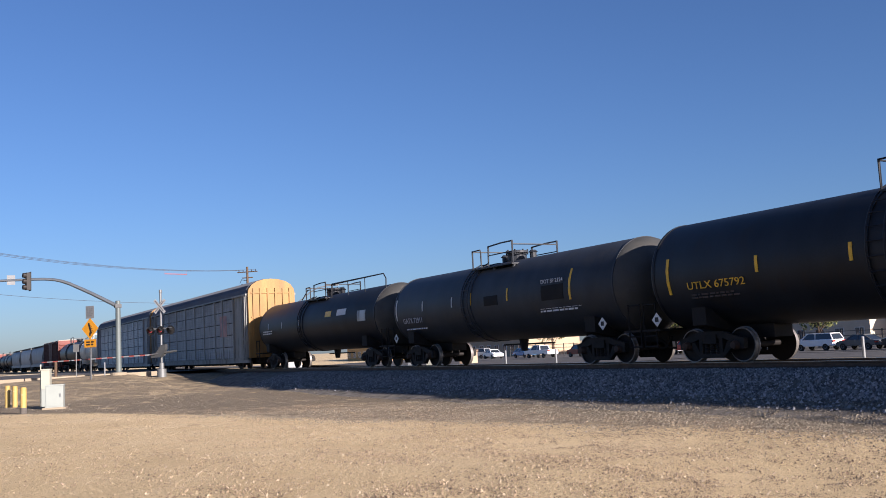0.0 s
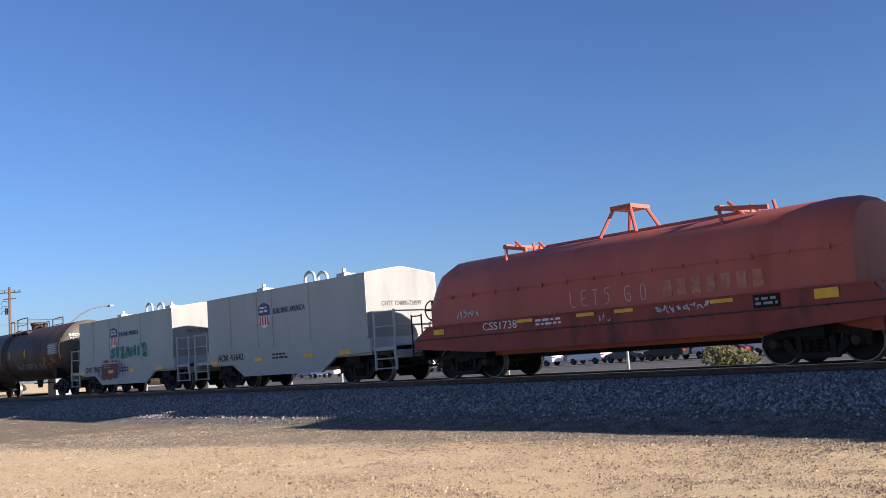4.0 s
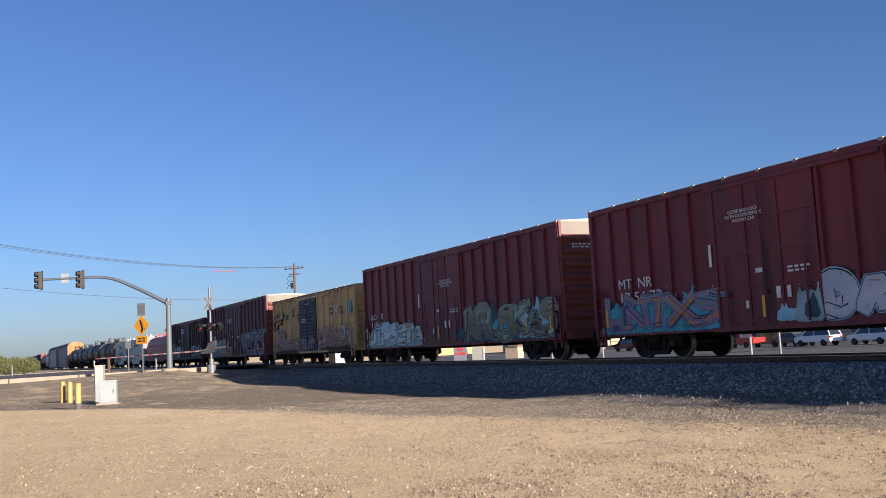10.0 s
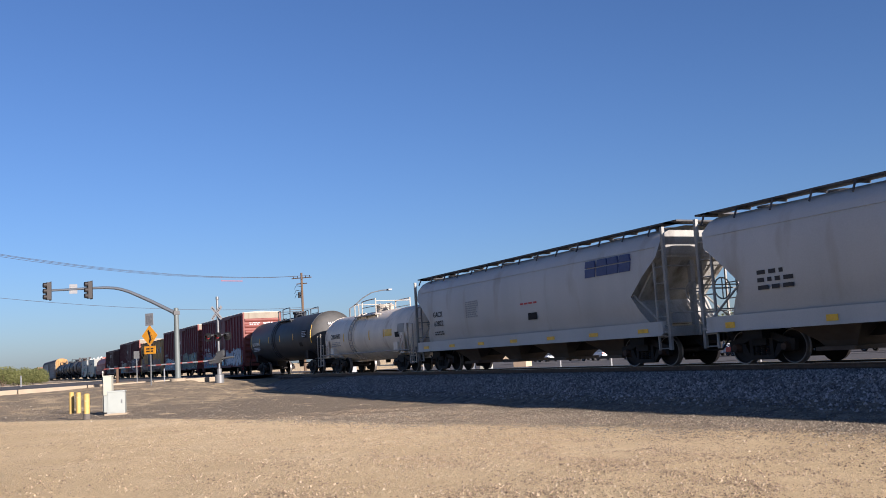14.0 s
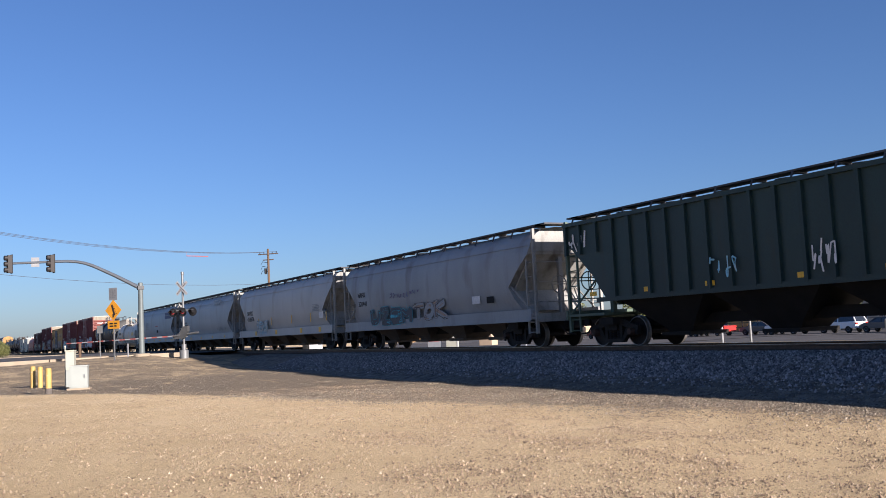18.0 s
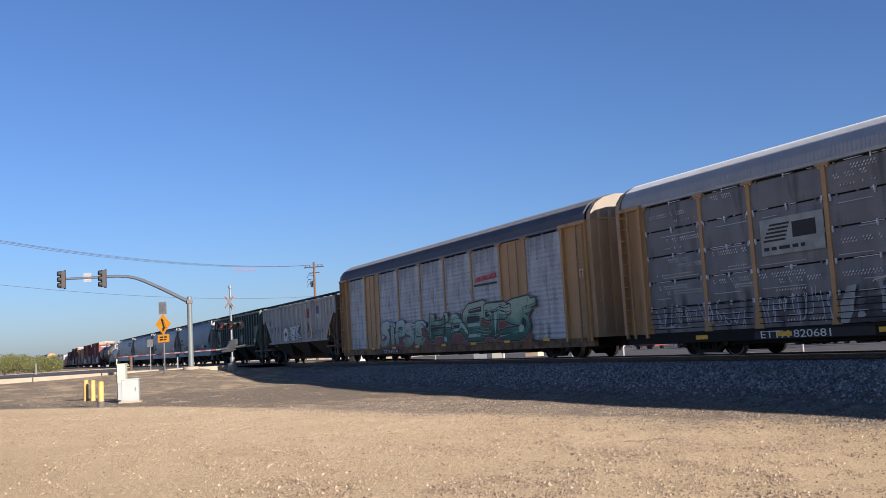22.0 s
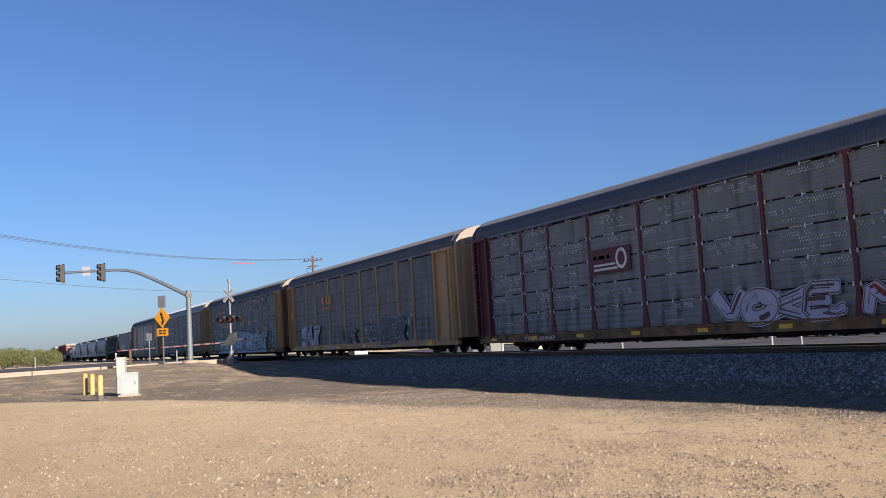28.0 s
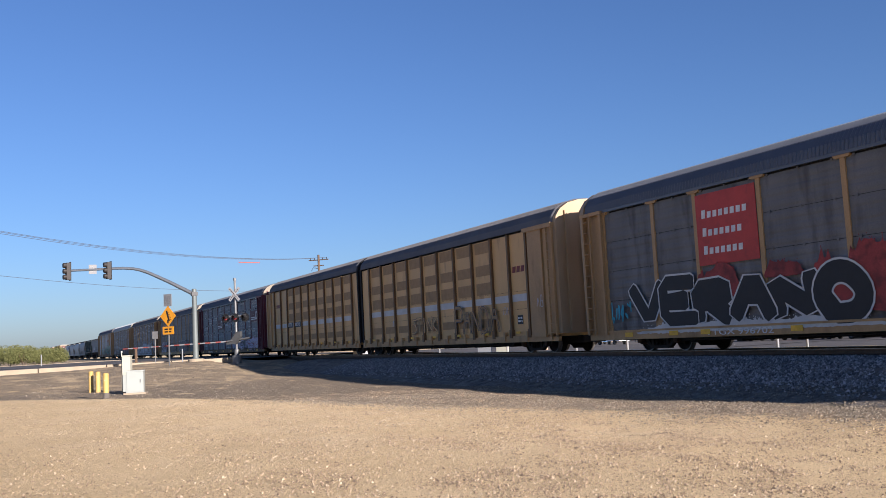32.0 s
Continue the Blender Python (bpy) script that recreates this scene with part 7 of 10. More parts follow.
    sprayed(c, "KRUSKAS", -a + 11.0, -a + 17.6, 0.80, 2.3, F_OLIVE, M_GREYRIM, M_DARKTEAL, -1.533, 22, 0.44, 0.03, soft=1, full=1.15, outline=M_BLACKPAINT, halo=0.03, tones=(M_BLACKPAINT, M_MINT), wild=1)
    ragged(c, -a + 10.0, -a + 11.1, 0.95, 1.6, M_DARKTEAL, -1.575, 23)
    ragged(c, -a + 13.2, -a + 14.6, 0.9, 2.2, M_CYAN, -1.5365, 28, 0.3)
    ragged(c, -a + 15.2, -a + 17.6, 0.85, 2.35, M_SKYBLUE, -1.5365, 29, 0.3)
    # red boxcar with mauve graffiti
    c, a = red_box(129.9, 144.8, [(5.65, 9.2)], "tall oxide-red boxcar with mauve and white graffiti")
    marks(c, a, "MT  NR", "17 54 73", -a + 1.3)
    door_print(c, -a + 6.85, 3.85)
    box_marks(c, a, 5.65, 9.2)
    sprayed(c, "UNTXS", -a + 0.5, -a + 5.5, 0.80, 2.05, F_VIOLET, M_MAUVE, M_CYAN, -1.533, 24, 0.34, 0.02, M_LILAC, soft=1, full=1.2, tones=(M_NAVY, M_PINK, M_ORANGESPRAY), wild=1)
    for p, q, z0, z1, mm, g in ((7.7, 8.5, 0.9, 1.35, M_SKYBLUE, 26), (8.3, 9.2, 0.85, 1.9, M_PALEBLUE, 30), (8.6, 9.1, 0.95, 1.6, M_DARKTEAL, 31)):
        ragged(c, -a + p, -a + q, z0, z1, mm, -1.575 - 0.0008 * (g - 26), g, 0.4)
    ragged(c, -a + 13.8, -a + 14.85, 0.85, 2.1, M_PALEBLUE, -1.528, 27, 0.1)
    sprayed(c, "DAUZU", -a + 9.1, -a + 14.2, 0.80, 2.2, F_CHROME, M_NAVY, None, -1.533, 25, 0.46, 0.02, soft=1, full=1.04, outline=M_SKYBLUE, halo=0.03, tones=(M_SILVER,), inner=False, wild=0.6)

    # black and white tank cars
    c, a = tank_car("satin black tank car with yellow strips", 146.2, 162.1, M_TANKGREY, marks=yel((-4.9, -2.5, 0.2, 3.2)) + [(-7.3, 0.1, 1.0, 1.95, M_YELMARK), (6.8, 0.1, 1.1, 1.95, M_YELMARK), (5.2, 0.9, 0.5, 2.3, M_UNDER), (4.4, 0.5, 0.25, 1.8, M_UNDER)], r=1.47, zc=2.42, end_paint=M_HEAD, head=0.45, short=0.75)
    bars(c, 5.25, 2.34, 0.8, 0.4, 4, M_SILVER, -1.50, seed=12)
    letters(c, "GATX 89043", 0.24, -6.55, 2.15, M_WHITEPAINT, -1.54, sink=5, wide=1.9)
    bars(c, -6.5, 1.75, 1.7, 0.3, 3, M_SILVER, -1.45, seed=3)
    letters(c, "GATX 89043", 0.15, 0, 0, M_WHITEPAINT, wide=1.0, align="CENTER", turn=on_head(a - 0.75, 1.47, 2.42, 0.45, 0.1, 3.02))
    c, a = tank_car("dusty white tank car with rust stains and white railings", 162.7, 176.1, M_WHITE_TANK, r=1.32, zc=1.98, head=0.7, deck=(-1.75, 1.35), marks=[(-2.95, 0.1, 0.45, 1.8, M_YELMARK), (-2.05, 0.06, 0.45, 1.8, M_YELMARK), (2.9, 0.08, 0.4, 1.8, M_YELMARK), (3.1, 0.9, 0.34, 1.85, M_YELMARK), (4.4, 0.5, 0.26, 1.75, M_UNDER), (4.7, 0.8, 0.5, 1.9, M_ROOFWHITE), (0.9, 0.1, 0.5, 1.75, M_YELMARK)], side_rail=True, rail_paint=M_ROOFWHITE)
    letters(c, "CMRX 8692", 0.26, -4.95, 2.0, M_BLACKPAINT, -1.35, sink=3, wide=1.55)
    bars(c, -4.9, 1.55, 1.6, 0.3, 3, M_HOPDARK, -1.30, seed=3)
    for x0 in (-5.75, 5.15):
        plate(c, x0, x0 + 0.5, 0.95, 1.95, M_WHITE_TANK, -1.36, "bolster_plate", "upright white bolster plate with rust runs", 0.05)
        for k in range(6):
            plate(c, x0 + 0.04 + 0.075 * k, x0 + 0.07 + 0.075 * k + 0.02 * (k % 2), 1.0 + 0.08 * (k % 3), 1.93 - 0.13 * ((k * 2) % 5), M_RUSTSPRAY if k % 2 else M_CHIP, -1.411, "rust_run", "streak of rust", 0.002)

    # covered hoppers
    c, a = hopper("pale grey covered hopper with blue block lettering", 176.7, 194.6, M_HOPPER)
    letters(c, "GACX", 0.23, -a + 2.05, 2.42, M_BLACKPAINT, -1.545, wide=0.9)
    letters(c, "62822", 0.23, -a + 2.1, 2.02, M_BLACKPAINT, -1.535, wide=0.9)
    bars(c, -a + 2.1, 1.6, 0.9, 0.2, 2, M_BLACKPAINT, -1.50, seed=2)
    bars(c, -a + 5.2, 2.2, 1.1, 0.7, 8, M_HOPDARK, -1.54, seed=3)
    bars(c, -a + 9.6, 2.4, 1.2, 0.12, 1, M_SIGNRED, -1.54, seed=4)
    plate(c, -a + 10.1, -a + 10.7, 1.85, 2.1, M_UNDER, -1.52, "plate", "small dark plate")
    for k, q in enumerate((0, 0.66, 1.24, 1.86)):
        bm = BM()
        xx = -a + 13.9 + q
        prism(bm, [(xx, 3.02), (xx + 0.56, 3.02), (xx + 0.60, 3.30), (xx + 0.03, 3.30)], -1.545, -1.50, "y")
        prism(bm, [(xx + 0.03, 3.34), (xx + 0.60, 3.34), (xx + 0.56, 3.56), (xx + 0.10, 3.56)], -1.545, -1.48, "y")
        part("emblem_shape", bm, M_NAVY, c, "navy block emblem")
    strips(c, [-a + 0.9 + q * 2.6 for q in range(7)], 1.05, 0.12, -1.545, 0.5)
    c, a = hopper("pale grey covered hopper with stains along its side", 196.0, 213.2, M_HOPPER)
    bars(c, -a + 2.3, 1.9, 1.2, 0.6, 3, M_BLACKPAINT, -1.53, seed=2)
    scrawl(c, 4.0, 6.5, 1.5, 1.9, M_TAUPE, 6, 0.08, -1.50, 9)
    bars(c, 3.5, 3.4, 2.0, 0.5, 2, M_HOPDARK, -1.535, seed=3)
    strips(c, [-a + 1.0 + q * 3.4 for q in range(5)], 1.02, 0.16, -1.545, 0.35)
    c, a = hopper("pale grey covered hopper with a blue sprayed tag", 214.4, 232.1, M_HOPPER)
    letters(c, "SHPX\n458676", 0.28, -a + 2.2, 2.35, M_BLACKPAINT, -1.54, wide=1.5)
    sprayed(c, "PENS", -a + 4.3, -a + 6.6, 1.2, 1.95, M_HOPPER, M_SKYBLUE, None, -1.54, 31, 0.26, 0.035, M_NAVY, tones=(M_SKYBLUE,), wild=0.5)
    scrawl(c, -a + 4.8, -a + 6.4, 1.0, 1.25, M_SKYBLUE, 9, 0.035, -1.56, 32)
    strips(c, (-a + 4.6, -a + 7.2, -a + 11.0, -a + 14.2, -a + 16.6), 1.6, 0.5, -1.53, 0.1)
    strips(c, (-a + 3.9, -a + 8.0, -a + 12.5, -a + 15.5), 1.02, 0.26, -1.545, 0.35)
    bars(c, -a + 14.6, 2.15, 1.1, 0.42, 5, M_HOPDARK, -1.54, seed=6)
    plate(c, -a + 15.6, -a + 16.2, 1.75, 2.1, M_WHITEPAINT, -1.52, "patch", "white repainted patch")
    c, a = hopper("smoke-grey covered hopper with dark sprayed letters", 233.5, 250.9, M_HOPDARK)
    letters(c, "NAHX", 0.24, -a + 1.95, 2.55, M_BLACKPAINT, -1.545, wide=0.85)
    letters(c, "320441", 0.24, -a + 2.0, 2.12, M_BLACKPAINT, -1.54, wide=0.95)
    sprayed(c, "UZEM", -a + 3.4, -a + 7.9, 1.1, 2.0, M_BLUEBLACK, M_CYAN, None, -1.54, 33, 0.30, 0.03, wild=1)
    sprayed(c, "TOK", -a + 8.0, -a + 11.0, 1.2, 2.1, M_HOPDARK, M_GREYFILL, None, -1.54, 34, 0.28, 0.02, M_SAND, tones=(M_DUSTPINK,), wild=1)
    plate(c, -a + 13.1, -a + 13.7, 1.72, 2.02, M_WHITEPAINT, -1.515, "plate", "small white-framed plate")
    scrawl(c, -a + 5.6, -a + 8.6, 2.3, 2.6, M_MAUVE, 9, 0.05, -1.545, 33)
    plate(c, a - 3.2, a - 2.7, 1.7, 1.95, M_UNDER, -1.52, "plate", "small dark data plate")
    c, a = hopper("dark green ribbed covered hopper", 252.8, 269.0, M_GREEN, False, M_GREENEND, roof_z=4.25, bay_paint=M_UNDER, ribs=16)
    strips(c, (-a + 1.2, -a + 3.8, -a + 6.3, -a + 9.4, -a + 11.8), 1.62, 0.14, -1.475, 0.35)
    strips(c, (a - 2.2,), 1.75, 0.28, -1.475, 0.5)
    scrawl(c, -a + 0.2, -a + 1.2, 3.1, 3.75, M_WHITEPAINT, 4, 0.09, -1.48, 12)
    scrawl(c, -a + 6.6, -a + 7.6, 1.7, 2.4, M_SKYBLUE, 4, 0.05, -1.55, 15)
    scrawl(c, -a + 9.9, -a + 10.7, 1.7, 2.5, M_WHITEPAINT, 4, 0.05, -1.55, 16)
    c, a = hopper("weathered taupe ribbed covered hopper with white graffiti", 270.0, 286.6, M_TAUPE, False, M_TAUPEEND, roof_z=4.22, bay_paint=M_BAYBROWN, rib_paint=M_HOPPER, ribs=13)
    for q, ch in ((1.55, "U"), (2.4, "P")):
        letters(c, ch, 0.4, -a + q, 2.75, M_BLACKPAINT, -1.475)
    for q, ch in ((1.55, "7"), (2.15, "8"), (3.0, "7"), (3.8, "3"), (4.75, "5")):
        letters(c, ch, 0.38, -a + q, 2.25, M_BLACKPAINT, -1.475)
    sprayed(c, "DNSK", -a + 5.6, -a + 9.2, 1.45, 2.65, M_WHITEPAINT, M_BLACKPAINT, None, -1.55, 36, 0.36, 0.022, soft=1, full=1.15, tones=(M_PALERIM, M_SKYBLUE), wild=1)
    scrawl(c, -a + 6.2, -a + 10.3, 1.6, 2.7, M_BLUEBLACK, 9, 0.025, -1.549, 38)
    bm = BM()
    cloud(bm, -a + 10.4, -a + 11.3, 2.9, 3.6, -1.48, random.Random(6), 16)
    part("graffiti", bm, M_SPRAYRED, c, "round red sprayed blob")
    ragged(c, -a + 10.5, -a + 11.3, 2.1, 2.7, M_FADEDRED, -1.478, 7, 0.4)
    plate(c, -a + 12.75, -a + 13.3, 2.85, 3.2, M_STRIPE, -1.475, "shield_emblem", "white shield emblem with navy head")
    plate(c, -a + 12.75, -a + 13.3, 3.12, 3.6, M_NAVY, -1.485, "emblem_head", "navy emblem head")
    strips(c, (-a + 4.3, -a + 8.3, -a + 11.9, a - 1.2), 1.7, 0.55, -1.545, 0.1)
    scrawl(c, -a + 10.2, -a + 14.2, 1.6, 2.2, M_BLACKPAINT, 9, 0.05, -1.54, 22)

    # autoracks
    lay = [(1.1, 3.7, "p"), (3.7, 5.7, "s"), (5.7, 8.35, "p"), (8.35, 11.05, "p"), (11.05, 13.7, "p"), (13.7, 16.4, "p"), (16.4, 18.9, "p"), (18.9, 20.9, "s"), (20.9, 23.6, "p")]
    c, a = autorack("tan autorack with galvanised panels and green graffiti", 287.9, 313.1, M_GALV, M_TAN, M_TANEND, M_ROOF, lay, rows=1, crimps=22, sill_paint=M_SILLDIRT)
    ragged(c, -a + 5.6, -a + 12.6, 0.72, 1.75, M_REDHAZE, -1.543, 43, 0.1)
    sprayed(c, "SIPSE", -a + 5.9, -a + 11.2, 0.76, 2.1, F_MINT, M_NAVY, None, -1.546, 41, 0.36, 0.045, M_PALERIM, soft=2, full=1.08, tones=(M_TEAL,), wild=1)
    ragged(c, -a + 11.6, -a + 21.2, 0.72, 2.3, M_REDHAZE, -1.5405, 44, 0.2)
    sprayed(c, "HAETS", -a + 12.0, -a + 20.8, 0.72, 2.4, F_GREEN, M_BLACKPAINT, None, -1.546, 42, 0.34, 0.05, M_PALERIM, soft=1, full=1.15, outline=M_DUSTPINK, halo=0.035, tones=(M_MINT, M_BLACKPAINT), wild=1)
    bm = BM()
    for k in range(4):
        x, z = -a + 16.75 + 0.46 * k, 3.27 + 0.02 * k
        prism(bm, [(x, z), (x + 0.38, z + 0.02), (x + 0.44, z + 0.22), (x + 0.06, z + 0.20)], -1.50, -1.485, "y")
    part("emblem_bar", bm, M_SIGNRED, c, "row of orange-red slanted emblem shapes")
    plate(c, -a + 16.6, -a + 18.6, 3.10, 3.18, M_BLACKPAINT, -1.49, "emblem_bar", "black emblem underline")
    plate(c, -a + 6.2, -a + 8.2, 0.46, 0.64, M_BLACKPAINT, -1.545, "plate", "black number plate board")
    letters(c, "CTTX 693130", 0.14, -a + 6.3, 0.49, M_WHITEPAINT, -1.556, wide=1.8)
    strips(c, [-a + 4.6 + q * 2.9 for q in range(7)], 0.68, 0.1, -1.585, 0.45)
    letters(c, "TRI", 0.3, a - 0.75, 2.8, M_WHITEPAINT, -1.515)

    c, a = autorack("sooty grey autorack with tan posts and a silver roof", 315.0, 340.3, M_SOOT, M_TAN, M_TANEND, M_ROOFLIGHT, dash_paint=M_LIGHTDASH, crimps=1, sill_paint=M_UNDER, tick_share=0.4)
    plate(c, -a + 6.0, -a + 8.1, 2.6, 3.55, M_GREYRIM, -1.515, "emblem_panel", "pale emblem panel")
    for k in range(5):
        plate(c, -a + 6.1 + 0.06 * k, -a + 6.85 + 0.04 * k, 2.95 + 0.1 * k, 3.0 + 0.1 * k, M_BLACKPAINT, -1.527, "emblem_bar", "black speed lines")
    plate(c, -a + 7.1, -a + 7.85, 2.98, 3.38, M_BLACKPAINT, -1.527, "emblem_bar", "black emblem block")
    bars(c, -a + 6.1, 2.68, 1.8, 0.16, 1, M_BLACKPAINT, -1.527, seed=2)
    plate(c, -a + 5.5, -a + 9.3, 0.44, 0.66, M_BLACKPAINT, -1.545, "plate", "black number board")
    letters(c, "ETTX 820681", 0.19, -a + 5.7, 0.46, M_WHITEPAINT, -1.556, wide=2.3)
    scrawl(c, -a + 1.4, -a + 5.4, 0.78, 1.6, M_SILVER, 12, 0.032, -1.556, 43)
    scrawl(c, -a + 5.8, -a + 8.2, 0.78, 1.75, M_SILVER, 12, 0.03, -1.556, 46)
    ragged(c, -a + 8.25, -a + 23.4, 0.74, 1.85, M_NIGHTSPRAY, -1.5515, 44, 0.05, label="near-black sprayed field over posts and panels")
    for p, q, z0, z1, lean, bite in ((8.35, 8.75, 0.75, 1.65, 0.16, 0), (9.55, 9.75, 0.95, 1.72, -0.10, 0), (11.55, 11.95, 0.98, 1.74, 0.0, 1), (14.45, 14.95, 1.08, 1.86, -0.12, 1), (15.15, 15.85, 0.84, 1.86, 0.05, 1), (16.12, 16.5, 1.45, 1.92, 0.0, 0), (8.85, 9.1, 0.85, 1.05, 0.0, 0)):
        bm = BM()
        w, h = q - p, z1 - z0
        prof = [(0, 0), (0.5 * w, 0.02 * h), (0.55 * w, 0.62 * h), (w, 0.66 * h), (w + lean, h), (lean, 0.97 * h), (0.02, 0.6 * h)] if bite else [(0, 0), (0.6 * w, 0), (w, 0.3 * h), (0.8 * w + lean, 0.7 * h), (w + lean, h), (0.3 * w + lean, 0.95 * h), (0.1 * w, 0.5 * h)]
        prism(bm, [(-a + p + x, z0 + z) for x, z in prof], -1.5585, -1.5575, "y")
        part("graffiti_letter", bm, M_GREYRIM, c, "pale sprayed letter stroke")
    bm = BM()
    stroke(bm, soften([(-a + 12.3, 1.50), (-a + 12.35, 1.82), (-a + 13.25, 1.86), (-a + 13.3, 1.50)], 1), 0.05, 0.04, -1.558)
    stroke(bm, soften([(-a + 12.45, 1.25), (-a + 12.5, 0.95), (-a + 12.75, 0.95), (-a + 12.75, 1.2)], 2), 0.05, 0.03, -1.558)
    stroke(bm, soften([(-a + 9.4, 1.7), (-a + 9.9, 1.78), (-a + 10.9, 1.72)], 2), 0.04, 0.06, -1.558)
    part("graffiti", bm, M_PALERIM, c, "thin pale sprayed outlines")
    ragged(c, -a + 15.2, -a + 17.9, 0.45, 0.64, M_SILLDIRT, -1.5455, 52, 0.1, label="dull tan overspray on the sill")
    ragged(c, -a + 16.3, -a + 17.8, 0.45, 0.60, M_FADEDRED, -1.5485, 53, 0.2, label="red overspray on the sill")
    rnd = random.Random(45)
    for p, q, z0, z1 in ((15.2, 16.4, 1.2, 1.75), (16.8, 18.4, 0.85, 1.45), (18.2, 19.3, 1.35, 1.85), (19.3, 20.9, 1.0, 1.95), (20.9, 21.9, 1.3, 1.7), (21.7, 23.7, 0.78, 1.85)):
        bm = BM()
        cloud(bm, -a + p, -a + q, z0, z1, -1.556 - 0.0006 * rnd.random(), rnd, 34)
        for k in range(16):
            px = -a + p + (q - p) * rnd.random()
            stroke(bm, [(px, z1 - 0.25), (px + rnd.uniform(-0.2, 0.2), z1 + rnd.uniform(-0.05, 0.14))], rnd.uniform(0.05, 0.16), 0.04, -1.5572 - 0.0003 * (k % 5))
        part("graffiti", bm, M_FADEDRED, c, "faded red sprayed field")["kind"] = "stuff"
    bm = BM()
    cloud(bm, -a + 19.55, -a + 20.75, 1.82, 2.12, -1.5598, random.Random(8), 22)
    part("graffiti", bm, M_SAND, c, "dull tan sprayed dome")
    scrawl(c, -a + 16.6, -a + 19.0, 0.85, 1.75, M_WHITEPAINT, 5, 0.028, -1.56, 47)
    scrawl(c, -a + 19.5, -a + 20.8, 0.85, 1.6, M_SOOT, 6, 0.07, -1.5605, 49)
    scrawl(c, -a + 15.4, -a + 19.0, 0.8, 1.9, M_SILVER, 6, 0.018, -1.561, 51)
    # near-black strips for slots, pale dashes painted as light coming through, over the lower rows
    cuts = (1.1, 3.7, 5.65, 8.2, 11.0, 13.7, 16.2, 19.0, 20.85, 23.5)
    for p, q in zip(cuts, cuts[1:]):
        dark, pale = BM(), BM()
        for k in range(5):
            z = 0.84 + 0.155 * k
            box(dark, -a + p + 0.1, -a + q - 0.1, -1.566, -1.562, z, z + 0.022)
            if rnd.random() < 0.75:
                u = -a + p + 0.15 + rnd.random() * (q - p) * 0.4
                box(pale, u, min(-a + q - 0.1, u + rnd.uniform(0.3, 1.3)), -1.568, -1.564, z + 0.03, z + 0.044)
        for k in range(4):
            z, u = 1.75 + 0.62 * k, -a + p + 0.15 + rnd.random() * (q - p) * 0.3
            box(pale, u, min(-a + q - 0.1, u + rnd.uniform(0.5, 1.6)), -1.497, -1.484, z, z + 0.018)
            for e in (p + 0.12, (p + q) / 2, q - 0.16):
                box(pale, -a + e, -a + e + 0.045, -1.51, -1.484, 1.42 + 0.76 * k, 1.55 + 0.76 * k)
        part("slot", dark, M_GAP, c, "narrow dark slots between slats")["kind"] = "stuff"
        part("light_dash", pale, M_SILVER, c, "pale dashes painted for light through slots, and bright latches")["kind"] = "stuff"
    scrawl(c, a - 1.0, a - 0.2, 1.45, 2.0, M_SILVER, 5, 0.05, -1.52, 19)
    strips(c, [-a + 3.2 + q * 3.1 for q in range(7)], 0.5, 0.12, -1.555, 0.5)

    c, a = autorack("brown-grey autorack with white bubble graffiti", 342.3, 367.4, M_BROWNPANEL, M_TAN, M_RUSTEND, M_ROOFDARK, dash_paint=M_LIGHTDASH, sill_paint=M_SILLDIRT, tick_share=0.55)
    plate(c, -a + 5.75, -a + 8.12, 2.65, 3.72, M_TAN, -1.505, "emblem_panel", "tan emblem panel")
    for q in (6.15, 6.75, 7.35):
        plate(c, -a + q, -a + q + 0.42, 3.02, 3.50, M_BLACKPAINT, -1.516, "emblem_bar", "dark emblem blocks")
    plate(c, -a + 6.15, -a + 7.77, 2.83, 2.91, M_BLACKPAINT, -1.516, "emblem_bar", "dark emblem underline")
    ragged(c, -a + 4.5, -a + 21.2, 0.44, 0.95, F_CHROME, -1.592, 49, 0.3)
    sprayed(c, "TAION", -a + 4.6, -a + 9.3, 0.60, 1.85, F_CHROME, M_BLACKPAINT, None, -1.600, 46, 0.42, 0.05, soft=1, full=1.24, tones=(M_SILVER,), wild=0.9)
    sprayed(c, "LOSTEBRAT", -a + 9.5, -a + 21.0, 0.56, 2.05, F_CHROME, M_BLACKPAINT, None, -1.600, 47, 0.43, 0.055, soft=1, full=1.14, tones=(M_SILVER, M_CREAM), wild=0.9)
    for z in (0.70, 1.49):
        plate(c, -a + 4.5, -a + 21.1, z, z + 0.022, M_GAP, -1.622, "slot", "narrow dark slot", 0.003)
    scrawl(c, -a + 21.3, -a + 23.2, 0.8, 1.9, M_NAVY, 8, 0.09, -1.545, 48)
    scrawl(c, -a + 21.5, -a + 23.4, 0.8, 1.8, M_SILVER, 5, 0.04, -1.555, 49)
    plate(c, -a + 7.0, -a + 9.3, 0.44, 0.64, M_BLACKPAINT, -1.56, "plate", "black number board")
    letters(c, "ETTX 703934", 0.16, -a + 7.1, 0.47, M_WHITEPAINT, -1.57, wide=2.0)
    scrawl(c, -a + 17.5, -a + 21.0, 3.9, 4.4, M_BLACKPAINT, 6, 0.07, -1.525, 20)
    strips(c, [-a + 2.0 + q * 4.0 for q in range(6)], 0.5, 0.12, -1.56, 0.5)

    c, a = autorack("sooty grey autorack with yellow emblem letters", 369.3, 394.9, M_SMOKEPANEL, M_TAN, M_TANEND, M_ROOFDARK, crimps=3, rows=4, gap=0.25)
    for q in (6.95, 7.65, 8.35):
        plate(c, -a + q, -a + q + 0.44, 3.16, 3.66, M_ORANGESPRAY, -1.515, "emblem_shape", "yellow emblem block")
